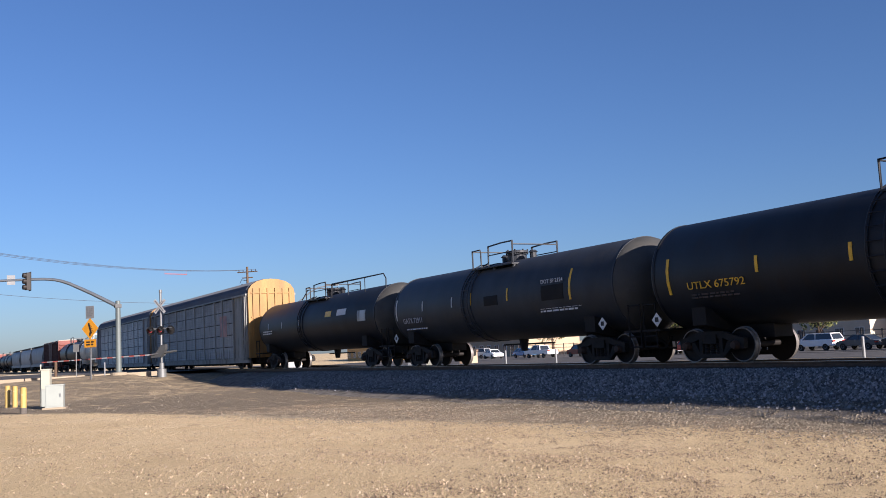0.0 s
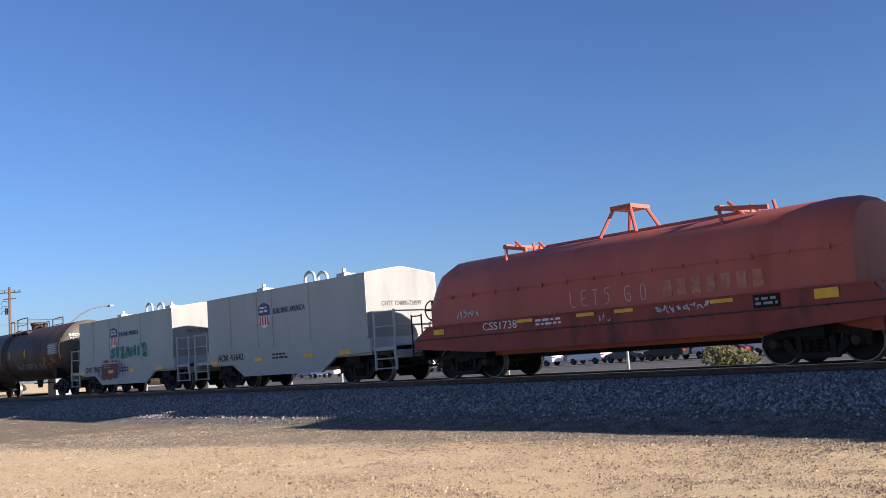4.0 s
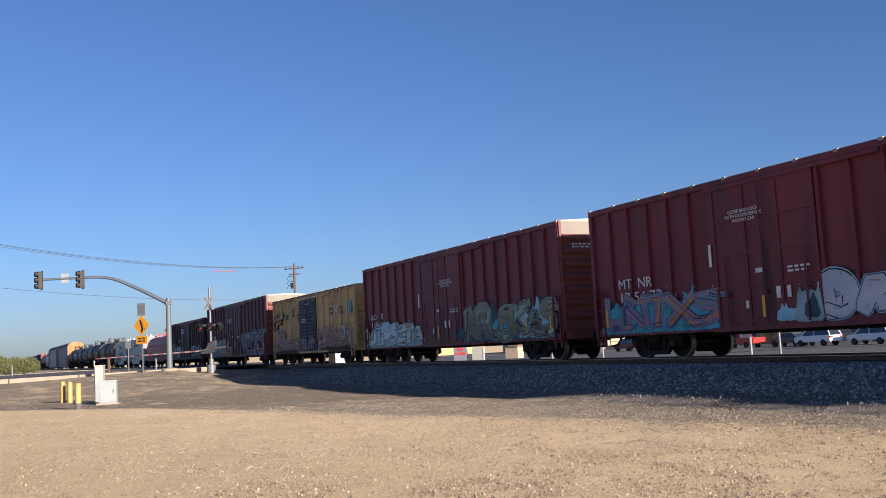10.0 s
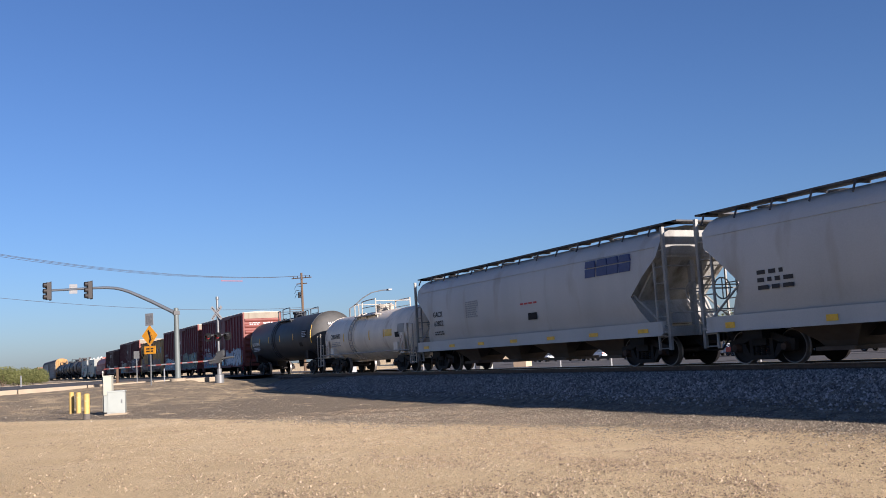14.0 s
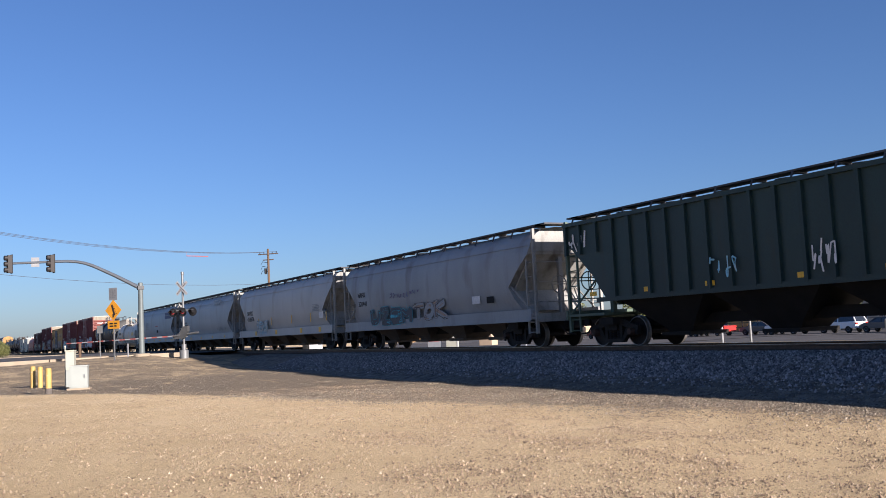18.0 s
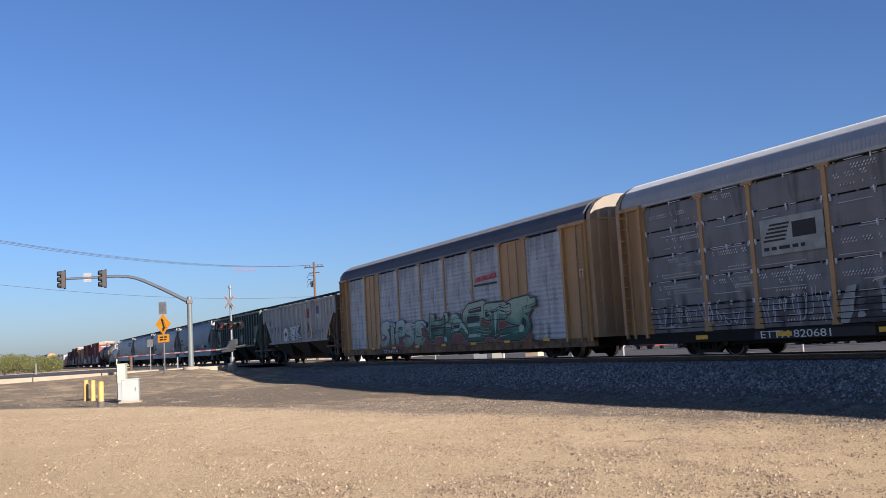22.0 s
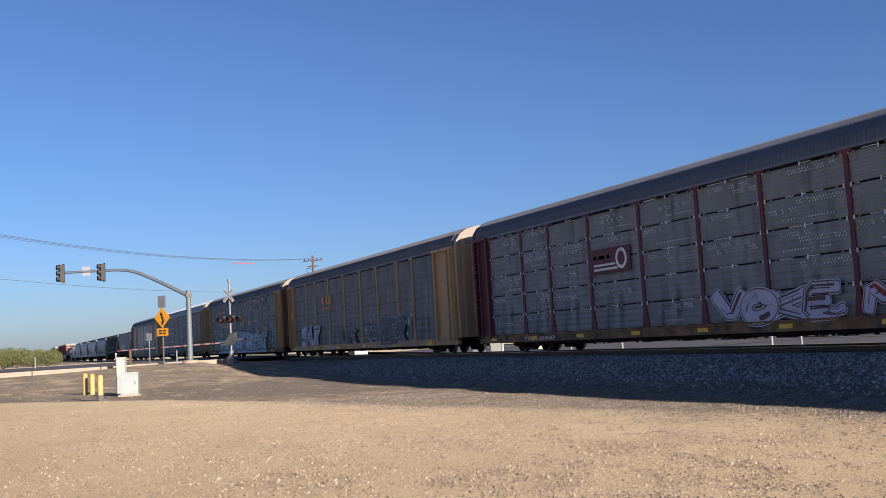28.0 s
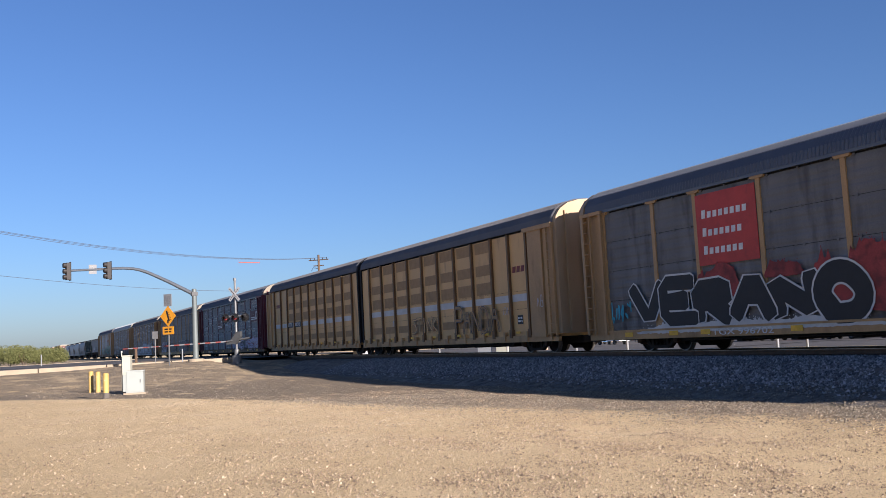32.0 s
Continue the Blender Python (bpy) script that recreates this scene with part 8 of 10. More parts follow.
    plate(c, -a + 6.95, -a + 8.8, 2.90, 2.98, M_ORANGESPRAY, -1.515, "emblem_bar", "yellow emblem underline")
    sprayed(c, "SHUT", -a + 2.7, -a + 6.4, 0.62, 2.0, M_LILAC, M_NAVY, None, -1.556, 50, 0.30, 0.022, soft=1, full=1.12, outline=M_SILVER, halo=0.05, tones=(M_NAVY, M_PALERIM), wild=0.5)
    sprayed(c, "LIME", -a + 10.5, -a + 12.9, 0.62, 1.65, M_BLUEBLACK, M_GREYRIM, None, -1.556, 51, 0.46, 0.014, soft=1, full=1.1, wild=0.5)
    sprayed(c, "VOIER", -a + 15.8, -a + 19.5, 0.50, 2.05, M_BLUEBLACK, M_SILVER, None, -1.570, 52, 0.50, 0.03, soft=1, full=1.16, tones=(M_NAVY,), inner=False, wild=0.4, cut=M_NAVY)
    for g, mm, deep, note in ((0.045, M_SILVER, 0.0, "pale sprayed arrow outline"), (0.0, M_BLUEBLACK, 0.002, "dark sprayed arrow")):
        bm = BM()
        prism(bm, [(-a + 14.75 - 1.6 * g, 1.14), (-a + 15.3 + g, 1.55 + 1.6 * g), (-a + 15.3 + g, 1.32 + g), (-a + 16.0, 1.36 + g), (-a + 16.0, 0.94 - g), (-a + 15.3 + g, 0.96 - g), (-a + 15.3 + g, 0.72 - 1.6 * g)], -1.560 - deep, -1.552, "y")
        part("graffiti", bm, mm, c, note)
    bm = BM()
    for px, pz in ((14.5, 1.43), (15.25, 1.85), (15.0, 0.82), (19.65, 1.4), (20.7, 1.95), (20.1, 1.05)):
        for v in (0, 60, 120):
            dx, dz = 0.13 * math.cos(radians(v)), 0.13 * math.sin(radians(v))
            stroke(bm, [(-a + px - dx, pz - dz), (-a + px + dx, pz + dz)], 0.03, 0.03, -1.556 - 0.0003 * v / 60)
    part("graffiti", bm, M_SILVER, c, "small sprayed stars")
    scrawl(c, -a + 19.8, -a + 20.55, 1.42, 1.85, M_SILVER, 12, 0.025, -1.556, 53)
    letters(c, "ETTX 712007", 0.17, -a + 7.2, 0.47, M_WHITEPAINT, -1.55, wide=2.0)
    plate(c, -a + 0.35, -a + 1.0, 2.5, 3.0, M_YELMARK, -1.52, "sign_plate", "yellow notice plate")
    strips(c, [-a + 0.9 + q * 4.3 for q in range(6)], 0.46, 0.16, -1.55, 0.5)

    c, a = autorack("maroon-posted autorack with galvanised panels", 396.9, 421.9, M_DARKPANEL, M_MAROON, M_MAROON, M_ROOF, sill_paint=M_SILLDIRT, crimps=4, dash_paint=M_LIGHTDASH, tick_share=0.6)
    for x0, x1, z in ((-a + 8.3, -a + 10.5, 2.55), (-a + 20.95, -a + 23.4, 2.85)):
        plate(c, x0, x1, z, z + 0.85, M_MAROON, -1.53, "emblem_panel", "maroon emblem panel")
        bm = BM()
        box(bm, x0 + 0.2, x1 - 0.7, -1.545, -1.53, z + 0.12, z + 0.2), box(bm, x0 + 0.2, x1 - 0.8, -1.545, -1.53, z + 0.27, z + 0.34)
        stroke(bm, [(x1 - 0.46 + 0.25 * math.cos(radians(v)), z + 0.45 + 0.29 * math.sin(radians(v))) for v in range(-250, 91, 20)], 0.11, 0.11, -1.546)
        part("emblem_shape", bm, M_WHITEPAINT, c, "white wheel-and-lines emblem")
        bars(c, x0 + 0.2, z + 0.45, 1.0, 0.2, 1, M_WHITEPAINT, -1.53, seed=1)
    bm = BM()
    prism(bm, [(y * 0.99, z) for y, z in ROOF_PROFILE], a + 0.22, a + 0.25)
    part("end_head", bm, M_CREAM, c, "pale arched head")
    sprayed(c, "VOKE", -a + 14.2, -a + 18.4, 0.62, 1.65, M_LILAC, M_GREYFILL, None, -1.555, 55, 0.32, 0.03, soft=1, full=1.12, outline=M_SILVER, halo=0.03, wild=0.5)
    sprayed(c, "MERG", -a + 19.2, -a + 23.2, 0.62, 1.65, M_LILAC, M_SPRAYRED, None, -1.555, 56, 0.32, 0.03, soft=1, full=1.12, outline=M_SILVER, halo=0.02, wild=0.5)
    strips(c, [-a + 1.0 + q * 3.1 for q in range(8)], 0.5, 0.12, -1.555, 0.45)
    letters(c, "TTGX 604567", 0.13, -a + 3.6, 0.48, M_WHITEPAINT, -1.55, wide=2.2)

    for k, (c, a) in enumerate(automax()):
        if k == 0:
            plate(c, -a + 4.2, -a + 5.6, 2.0, 2.36, M_BLUEBLACK, -1.482, "plate", "navy number board on the stripe")
            letters(c, "BTTX", 0.25, -a + 4.42, 2.08, M_WHITEPAINT, -1.491, wide=0.98)
            plate(c, -a + 5.9, -a + 7.4, 2.0, 2.36, M_BLUEBLACK, -1.482, "plate", "navy number board on the stripe")
            letters(c, "880315", 0.25, -a + 6.1, 2.08, M_WHITEPAINT, -1.491, wide=1.12)
            for q in range(3):
                bm = BM()
                prism(bm, [(-a + 1.40 + 0.36 * q, 3.50), (-a + 1.66 + 0.36 * q, 3.50), (-a + 1.72 + 0.36 * q, 3.74), (-a + 1.46 + 0.36 * q, 3.74)], -1.475, -1.465, "y")
                part("emblem_bar", bm, M_FADEDRED, c, "faded red slanted emblem bar")
        else:
            sprayed(c, "PANDA", a - 8.4, a - 4.3, 0.80, 2.1, M_TANDARK, M_BLUEBLACK, None, -1.58, 57, 0.12, 0.03, soft=1, full=0.95)
            sprayed(c, "STINK", a - 13.2, a - 10.2, 1.0, 1.8, M_TANPANEL, M_GREYFILL, None, -1.58, 58, 0.14, 0.022, soft=1)
            written(c, "AB", 0.42, a - 15.9, 1.45, 0.05, M_SILVER, -1.485, 6)
            for q in range(3):
                bm = BM()
                prism(bm, [(a - 3.25 + 0.33 * q, 3.18), (a - 3.01 + 0.33 * q, 3.18), (a - 2.96 + 0.33 * q, 3.42), (a - 3.20 + 0.33 * q, 3.42)], -1.475, -1.465, "y")
                part("emblem_bar", bm, M_FADEDRED, c, "faded red slanted emblem bar")
            written(c, "AB", 0.42, a - 1.25, 1.75, 0.035, M_PALERIM, -1.63, 6)
            written(c, "IJI", 0.3, a - 4.2, 1.55, 0.03, M_SILVER, -1.48, 8)
            plate(c, a - 3.0, a - 2.6, 1.15, 1.5, M_BLACKPAINT, -1.475, "plate", "black framed plate")
            bars(c, a - 2.96, 1.2, 0.32, 0.25, 2, M_WHITEPAINT, -1.484, seed=2)

    c, a = autorack("sooty grey autorack with a red panel and black graffiti letters", 465.9, 491.5, M_SMOKEPANEL, M_TAN, M_TANEND, M_ROOF, crimps=3, rows=4, post_w=0.15, gap=0.3)
    plate(c, -a + 5.72, -a + 8.1, 2.45, 4.5, M_SIGNRED, -1.51, "emblem_panel", "red painted panel with three lines of white lettering bars")
    for r, n in enumerate((8, 7, 7)):
        bm = BM()
        for k in range(n):
            x, z, h = -a + 5.95 + k * 0.232, 3.80 - 0.52 * r, 0.24 if k == 0 else 0.18
            prism(bm, [(x, z), (x + 0.15, z), (x + 0.17, z + h), (x + 0.02, z + h)], -1.526, -1.514, "y")
        part("emblem_bar", bm, M_WHITEPAINT, c, "row of small white slanted bars")
    sprayed(c, "VERANO", -a + 2.4, -a + 11.4, 0.62, 2.3, M_BLACKPAINT, M_STRIPE, None, -1.557, 60, 0.33, 0.055, soft=1, full=1.06, inner=False)
    for p, q, z0, z1, g in ((5.4, 7.4, 1.5, 2.75, 62), (9.6, 12.6, 1.0, 2.8, 63), (8.2, 9.6, 1.9, 2.4, 64)):
        ragged(c, -a + p, -a + q, z0, z1, M_SPRAYRED, -1.549, g, 0.15)
    ragged(c, -a + 2.6, -a + 12.0, 0.56, 0.95, M_STRIPE, -1.5555, 65, 0.3, label="drips of white spray along the sill")
    bm = BM()
    cloud(bm, -a + 11.0, -a + 15.0, 0.7, 2.5, -1.552, random.Random(9))
    part("graffiti", bm, M_SPRAYRED, c, "faded red sprayed cloud")
    scrawl(c, -a + 1.3, -a + 2.4, 0.95, 1.65, M_CYAN, 6, 0.07, -1.555, 61)
    letters(c, "TTGX 996702", 0.17, -a + 5.8, 0.47, M_WHITEPAINT, -1.56, wide=2.6)
    strips(c, (-a + 2.0, -a + 4.2, -a + 5.6, -a + 9.0, -a + 12.6, -a + 16.0), 0.5, 0.14, -1.56, 0.4)


build_train()


# ---- track ----
M_ASPHALT = mat("asphalt", (0.060, 0.058, 0.056), 0.9, 0, 0.2, 0.6, 0.3, 60, (0.10, 0.095, 0.088), 0.2)
M_CONCRETE = mat("tan_concrete", (0.285, 0.238, 0.172), 0.9, 0, 0.12, 1.2, 0.2, 40)
M_GALVPOLE = mat("galvanised_pole", (0.17, 0.18, 0.185), 0.5, 0.4, 0.1, 2)
M_CABINET = mat("pale_green_grey_enamel", (0.29, 0.32, 0.30), 0.45, 0, 0.05, 2)
M_CABINET_CREAM = mat("cream_enamel", (0.37, 0.375, 0.31), 0.45, 0, 0.05, 2)
M_BOLLARD = mat("faded_yellow_bollard_paint", (0.42, 0.29, 0.09), 0.6, 0, 0.15, 5, 0, 40, (0.45, 0.38, 0.25), 0.15)
M_SLEEVE = mat("dark_bollard_base", (0.10, 0.09, 0.08), 0.8, 0, 0.2, 5)
M_SIGNYEL = mat("amber_sign_sheet", (0.55, 0.24, 0.012), 0.4, 0, 0.08, 3)
M_SIGNWHITE = mat("white_sign_sheet", (0.22, 0.235, 0.25), 0.4, 0, 0.06, 3)
# white sheet greyed so the shade on sign faces is in the colour
M_SIGNGREY = mat("darkened_white_sheet", (0.165, 0.175, 0.185), 0.5, 0, 0.08, 3)
M_SIGBODY = mat("signal_housing", (0.016, 0.0135, 0.0125), 0.6, 0, 0.15, 4)
M_GATEBOX = mat("dull_grey_gate_casting", (0.062, 0.066, 0.069), 0.6, 0.2, 0.15, 4)
M_DARK = mat("black_enamel", (0.012, 0.012, 0.013), 0.5)
M_REDLENS = mat("red_lens", (0.26, 0.04, 0.045), 0.25, 0, 0.1)
M_CROSSBUCK = mat("white_crossbuck_sheet", (0.27, 0.28, 0.29), 0.45, 0, 0.1, 4, 0, 30, (0.2, 0.2, 0.2), 0.2)
M_REDTAPE = mat("red_gate_tape", (0.17, 0.04, 0.034), 0.5)
M_WOOD = mat("weathered_pole_wood", (0.10, 0.066, 0.042), 0.9, 0, 0.25, 2, 0.3, 30, None, 0, 0.15)
M_WIRE = mat("cable", (0.05, 0.05, 0.055), 0.6)
M_MARKER = mat("orange_marker", (0.40, 0.10, 0.075), 0.5, 0, 0.1)


def build_track():
    t = thing("railroad_track", "single railroad track on grey ballast", "railroad track", kind="structure")
    for s in (-1, 1):
        bm = BM()
        y = TRACK_Y + s * 0.755
        prism(bm, [(y - 0.075, RAIL_Z - 0.17), (y + 0.075, RAIL_Z - 0.17), (y + 0.07, RAIL_Z - 0.155), (y + 0.012, RAIL_Z - 0.13), (y + 0.012, RAIL_Z - 0.05), (y + 0.036, RAIL_Z - 0.04), (y + 0.036, RAIL_Z - 0.006), (y - 0.036, RAIL_Z - 0.006), (y - 0.036, RAIL_Z - 0.04), (y - 0.012, RAIL_Z - 0.05), (y - 0.012, RAIL_Z - 0.13), (y - 0.07, RAIL_Z - 0.155)], -900, 400)
        r = part("rail", bm, M_RAIL, t)
        bm = BM()
        box(bm, -900, 400, y - 0.034, y + 0.034, RAIL_Z - 0.006, RAIL_Z)
        part("rail_head", bm, M_RAILHEAD, r, "polished running surface")
    bm = BM()
    box(bm, -0.12, 0.12, -1.3, 1.3, -0.12, 0.0)
    tie = make(bm, "tie")
    for k in range(150):
        part("tie", tie, M_TIE, t, at=pose(4 - k * 0.6, TRACK_Y + random.uniform(-0.03, 0.03), RAIL_Z - 0.172, 0, 0, random.uniform(-1, 1)))


build_track()


def stone_field(name, label, spots, material, flat=0.75):
    """Many small broken stones in one mesh, bedded in the ground; spots: (x, y, z, size)."""
    rg = np.random.default_rng(7)
    n = len(spots)
    q = np.array(spots)
    size = q[:, 3:4]
    yaw = rg.uniform(0, math.tau, (n, 1))
    ring = yaw + np.array([0, 0.25, 0.5, 0.75]) * math.tau + rg.uniform(-0.35, 0.35, (n, 4))
    far = size * rg.uniform(0.65, 1.25, (n, 4))
    pts = np.empty((n, 5, 3))
    pts[:, :4, 0], pts[:, :4, 1], pts[:, :4, 2] = q[:, 0:1] + far * np.cos(ring), q[:, 1:2] + far * np.sin(ring), q[:, 2:3] - size * rg.uniform(0.1, 0.4, (n, 4))
    pts[:, 4, 0], pts[:, 4, 1] = q[:, 0] + size[:, 0] * rg.uniform(-0.35, 0.35, n), q[:, 1] + size[:, 0] * rg.uniform(-0.35, 0.35, n)
    pts[:, 4, 2] = q[:, 2] + size[:, 0] * flat * rg.uniform(0.65, 1.25, n)
    base = (np.arange(n) * 5)[:, None, None]
    tri = base + np.array([[0, 1, 4], [1, 2, 4], [2, 3, 4], [3, 0, 4]])
    me = bpy.data.meshes.new(name)
    me.from_pydata(pts.reshape(-1, 3).tolist(), [], tri.reshape(-1, 3).tolist())
    me.materials.append(material)
    return tagged(new(name, me), label, "stones", kind="stuff")


def stone_material(name, stops, rough=0.9):
    m = bpy.data.materials.new(name)
    m.use_nodes = True
    n, l = m.node_tree.nodes, m.node_tree.links
    b = n["Principled BSDF"]
    b.inputs["Roughness"].default_value, b.inputs["Specular IOR Level"].default_value = rough, 0.25
    g = n.new("ShaderNodeNewGeometry")
    r = n.new("ShaderNodeValToRGB")
    e = r.color_ramp.elements
    while len(e) < len(stops):
        e.new(0.5)
    for el, (p, c) in zip(e, stops):
        el.position, el.color = p, (*c, 1)
    l.new(g.outputs["Random Per Island"], r.inputs[0])
    l.new(r.outputs[0], b.inputs["Base Color"])
    return m


M_BALLAST = stone_material("grey_ballast", [(0.0, (0.06, 0.060, 0.062)), (0.45, (0.16, 0.16, 0.162)), (0.82, (0.27, 0.27, 0.27)), (1.0, (0.40, 0.39, 0.38))])
M_PEBBLE = stone_material("mixed_pebbles", [(0.0, (0.07, 0.050, 0.036)), (0.42, (0.19, 0.140, 0.092)), (0.80, (0.34, 0.26, 0.17)), (1.0, (0.45, 0.37, 0.265))])
M_GRAVEL = stone_material("grey_brown_gravel", [(0.0, (0.065, 0.055, 0.042)), (0.5, (0.155, 0.132, 0.099)), (0.88, (0.25, 0.216, 0.165)), (1.0, (0.36, 0.32, 0.25))])


def build_ballast():
    # the bed itself, a low bank with sloping shoulders
    west = -58.0
    xs = [west + k * 0.9 for k in range(int((14 - west) / 0.9) + 1)]
    ys = [14.1, 14.6, 15.1, 15.6, 16.2, 16.8, 17.3, 18.3, 19.0, 19.75, 20.5, 21.2, 21.9, 22.5, 23.2, 24.0]
    hs = [-0.25, -0.10, 0.00, 0.12, 0.29, 0.47, 0.58, 0.64, 0.63, 0.63, 0.63, 0.64, 0.62, 0.55, 0.4, 0.3]
    verts = [(x, y, h + (0.012 if y < 16 else 0.05) * noise.noise((x * 0.9, y * 1.3, 5)) - (0.06 if j in (0, 15) else 0)) for x in xs for j, (y, h) in enumerate(zip(ys, hs))]
    m = len(ys)
    faces = [(k * m + j, (k + 1) * m + j, (k + 1) * m + j + 1, k * m + j + 1) for k in range(len(xs) - 1) for j in range(m - 1)]
    me = bpy.data.meshes.new("ballast_bed")
    me.from_pydata(verts, [], faces)
    me.polygons.foreach_set("use_smooth", [True] * len(faces))
    me.materials.append(mat("ballast_bed", (0.14, 0.126, 0.105), 0.95, 0, 0.6, 3, 1.0, 45, (0.20, 0.20, 0.20), 0.25))
    tagged(new("ballast_bed", me), "bank of crushed grey ballast under the track", "ballast", kind="structure")

    def at(y):
        for (y0, h0), (y1, h1) in zip(zip(ys, hs), zip(ys[1:], hs[1:])):
            if y0 <= y <= y1:
                return h0 + (h1 - h0) * (y - y0) / (y1 - y0)
        return 0.0

    rnd = random.Random(3)
    spots = []
    for _ in range(80000):
        x = 12 - 60 * rnd.random() ** 1.15
        y = rnd.uniform(15.75, 18.9) if rnd.random() < 0.96 else rnd.uniform(15.2, 15.8)
        spots.append((x, y, max(at(y), ground_z(x, y)) + 0.012, 0.018 + 0.045 * rnd.random() ** 1.6))
    stone_field("ballast_stones", "loose crushed grey stones on the track bank", spots, M_BALLAST)
    spots = []
    for _ in range(120000):
        x = 10 - 66 * rnd.random() ** 1.15
        edge = max(2.0, 13.6 + 0.02 * x - 0.0075 * x * x) + 1.2 * noise.noise((x * 0.4, 2, 0)) + 0.3
        y = edge + rnd.random() * (16.0 - edge) if rnd.random() < 0.85 else edge - abs(rnd.gauss(0, 0.7))
        if x < -27 and rnd.random() < 0.85:
            continue
        gz = ground_z(x, y) + 0.05 * noise.noise((x * 0.35, y * 0.35, 0)) + 0.015 * noise.noise((x * 1.7, y * 1.7, 3))
        spots.append((x, y, max(at(y) if y > 14.2 and x > -58 else -1, gz) + 0.008, min(0.036, 0.008 + rnd.expovariate(1 / 0.0075)) * (1 + max(0, -x - 20) * 0.010)))
    stone_field("gravel", "thin scatter of grey gravel below the bank", spots, M_GRAVEL, 0.55)
    spots = []
    while len(spots) < 155000:
        if rnd.random() < 0.9:
            d, az = 6.0 + 26 * rnd.random() ** 1.25, rnd.uniform(18, 93)
            if az > 60 and rnd.random() < 0.028 * (az - 60):
                continue
            x, y = -d * math.sin(radians(az)), d * math.cos(radians(az))
        else:
            x, y = rnd.uniform(-45, 14), rnd.uniform(-12, 13)
            d = math.hypot(x, y)
        clump = noise.noise((x * 0.5, y * 1.1, 9)) + 0.5 * noise.noise((x * 2, y * 3, 4))
        if y < 13.4 and x > -44 and clump > rnd.uniform(-0.75, 0.6):
            z = ground_z(x, y) + 0.05 * noise.noise((x * 0.35, y * 0.35, 0)) + 0.015 * noise.noise((x * 1.7, y * 1.7, 3))
            spots.append((x, y, z + 0.003, min(0.026, 0.0058 + rnd.expovariate(1 / 0.0038))))
    stone_field("pebbles", "small pale pebbles strewn over the dirt", spots, M_PEBBLE, 0.95)


build_ballast()


# ---- the crossing road on the far side of the dirt lot ----
def polar(az, slope, d):
    """A place d metres off, seen from the eye at that heading and rise."""
    t = radians(az)
    return Vector((-d * math.sin(t), d * math.cos(t), EYE[2] + slope * d))


def build_roads():
    bm = BM()
    rows = [[bm.verts.new(p) for p in ((xa, y, za), (xb, y, zb))] for xa, xb, y, za, zb in ((-69.0, -108.0, -60, 0.74, 0.86), (-66.5, -104.0, 13.5, 0.86, 0.93), (-66.8, -104.0, 25, 0.84, 0.90), (-67.2, -104.0, 34, 0.3, 0.34), (-67.6, -104.0, 44, -0.62, -0.60), (-68.0, -104.0, 92, -0.62, -0.60))]
    for (p, q), (r, s) in zip(rows, rows[1:]):
        bm.faces.new((p, r, s, q))
    part("crossing_road", bm, M_ASPHALT, None)
    r = bpy.context.scene.objects["crossing_road"]
    tagged(r, "dark asphalt road crossing the track", "road", kind="structure")
    for a, b, lab in (((-68.5, -60), (-65.6, 14.6), "near_kerb"), ((-108.5, -60), (-104.4, 13.0), "far_kerb")):
        bm = BM()
        n = 18
        for k in range(n):
            p, q = [Vector(a).lerp(Vector(b), t) for t in (k / n, (k + 0.985) / n)]
            z0, z1 = [0.68 + 0.2 * (w.y + 60) / 73 for w in (p, q)]
            up = 0.08 if lab == "near_kerb" else 0.10
            vs = [bm.verts.new(c) for c in ((p.x, p.y, z0 - 0.3), (q.x, q.y, z1 - 0.3), (q.x + 0.5, q.y, z1 - 0.3), (p.x + 0.5, p.y, z0 - 0.3), (p.x, p.y, z0 + up), (q.x, q.y, z1 + up), (q.x + 0.5, q.y, z1 + up), (p.x + 0.5, p.y, z0 + up))]
            for f in ((4, 5, 6, 7), (0, 1, 5, 4), (1, 2, 6, 5), (2, 3, 7, 6), (3, 0, 4, 7)):
                bm.faces.new([vs[i] for i in f])
        tagged(part("kerb", bm, M_CONCRETE, None), "pale concrete kerb along the road", "kerb", kind="structure")
    # street along the far side of the railway, and its far kerb
    bm = BM()
    box(bm, -175, 220, 46, 74.5, -0.90, -0.66)
    tagged(part("street", bm, M_ASPHALT, None), "grey asphalt street behind the railway", "road", kind="structure")
    bm = BM()
    box(bm, -175, 220, 74.5, 100.0, -0.90, -0.63)
    tagged(part("parking_lot", bm, mat("parking_asphalt", (0.085, 0.082, 0.078), 0.9, 0, 0.15, 0.5, 0.2, 50), None), "asphalt car park behind the street", "parking lot", kind="structure")
    bm = BM()
    box(bm, -63, 220, 45.7, 46.0, -0.9, -0.52)
    tagged(part("kerb", bm, M_CONCRETE, None), "pale concrete kerb of the street", "kerb", kind="structure")
    bm = BM()
    box(bm, -63, 220, 60.0, 60.14, -0.66, -0.655)
    tagged(part("lane_line", bm, M_YELMARK, None), "yellow painted centre line", "road marking", kind="structure")


build_roads()


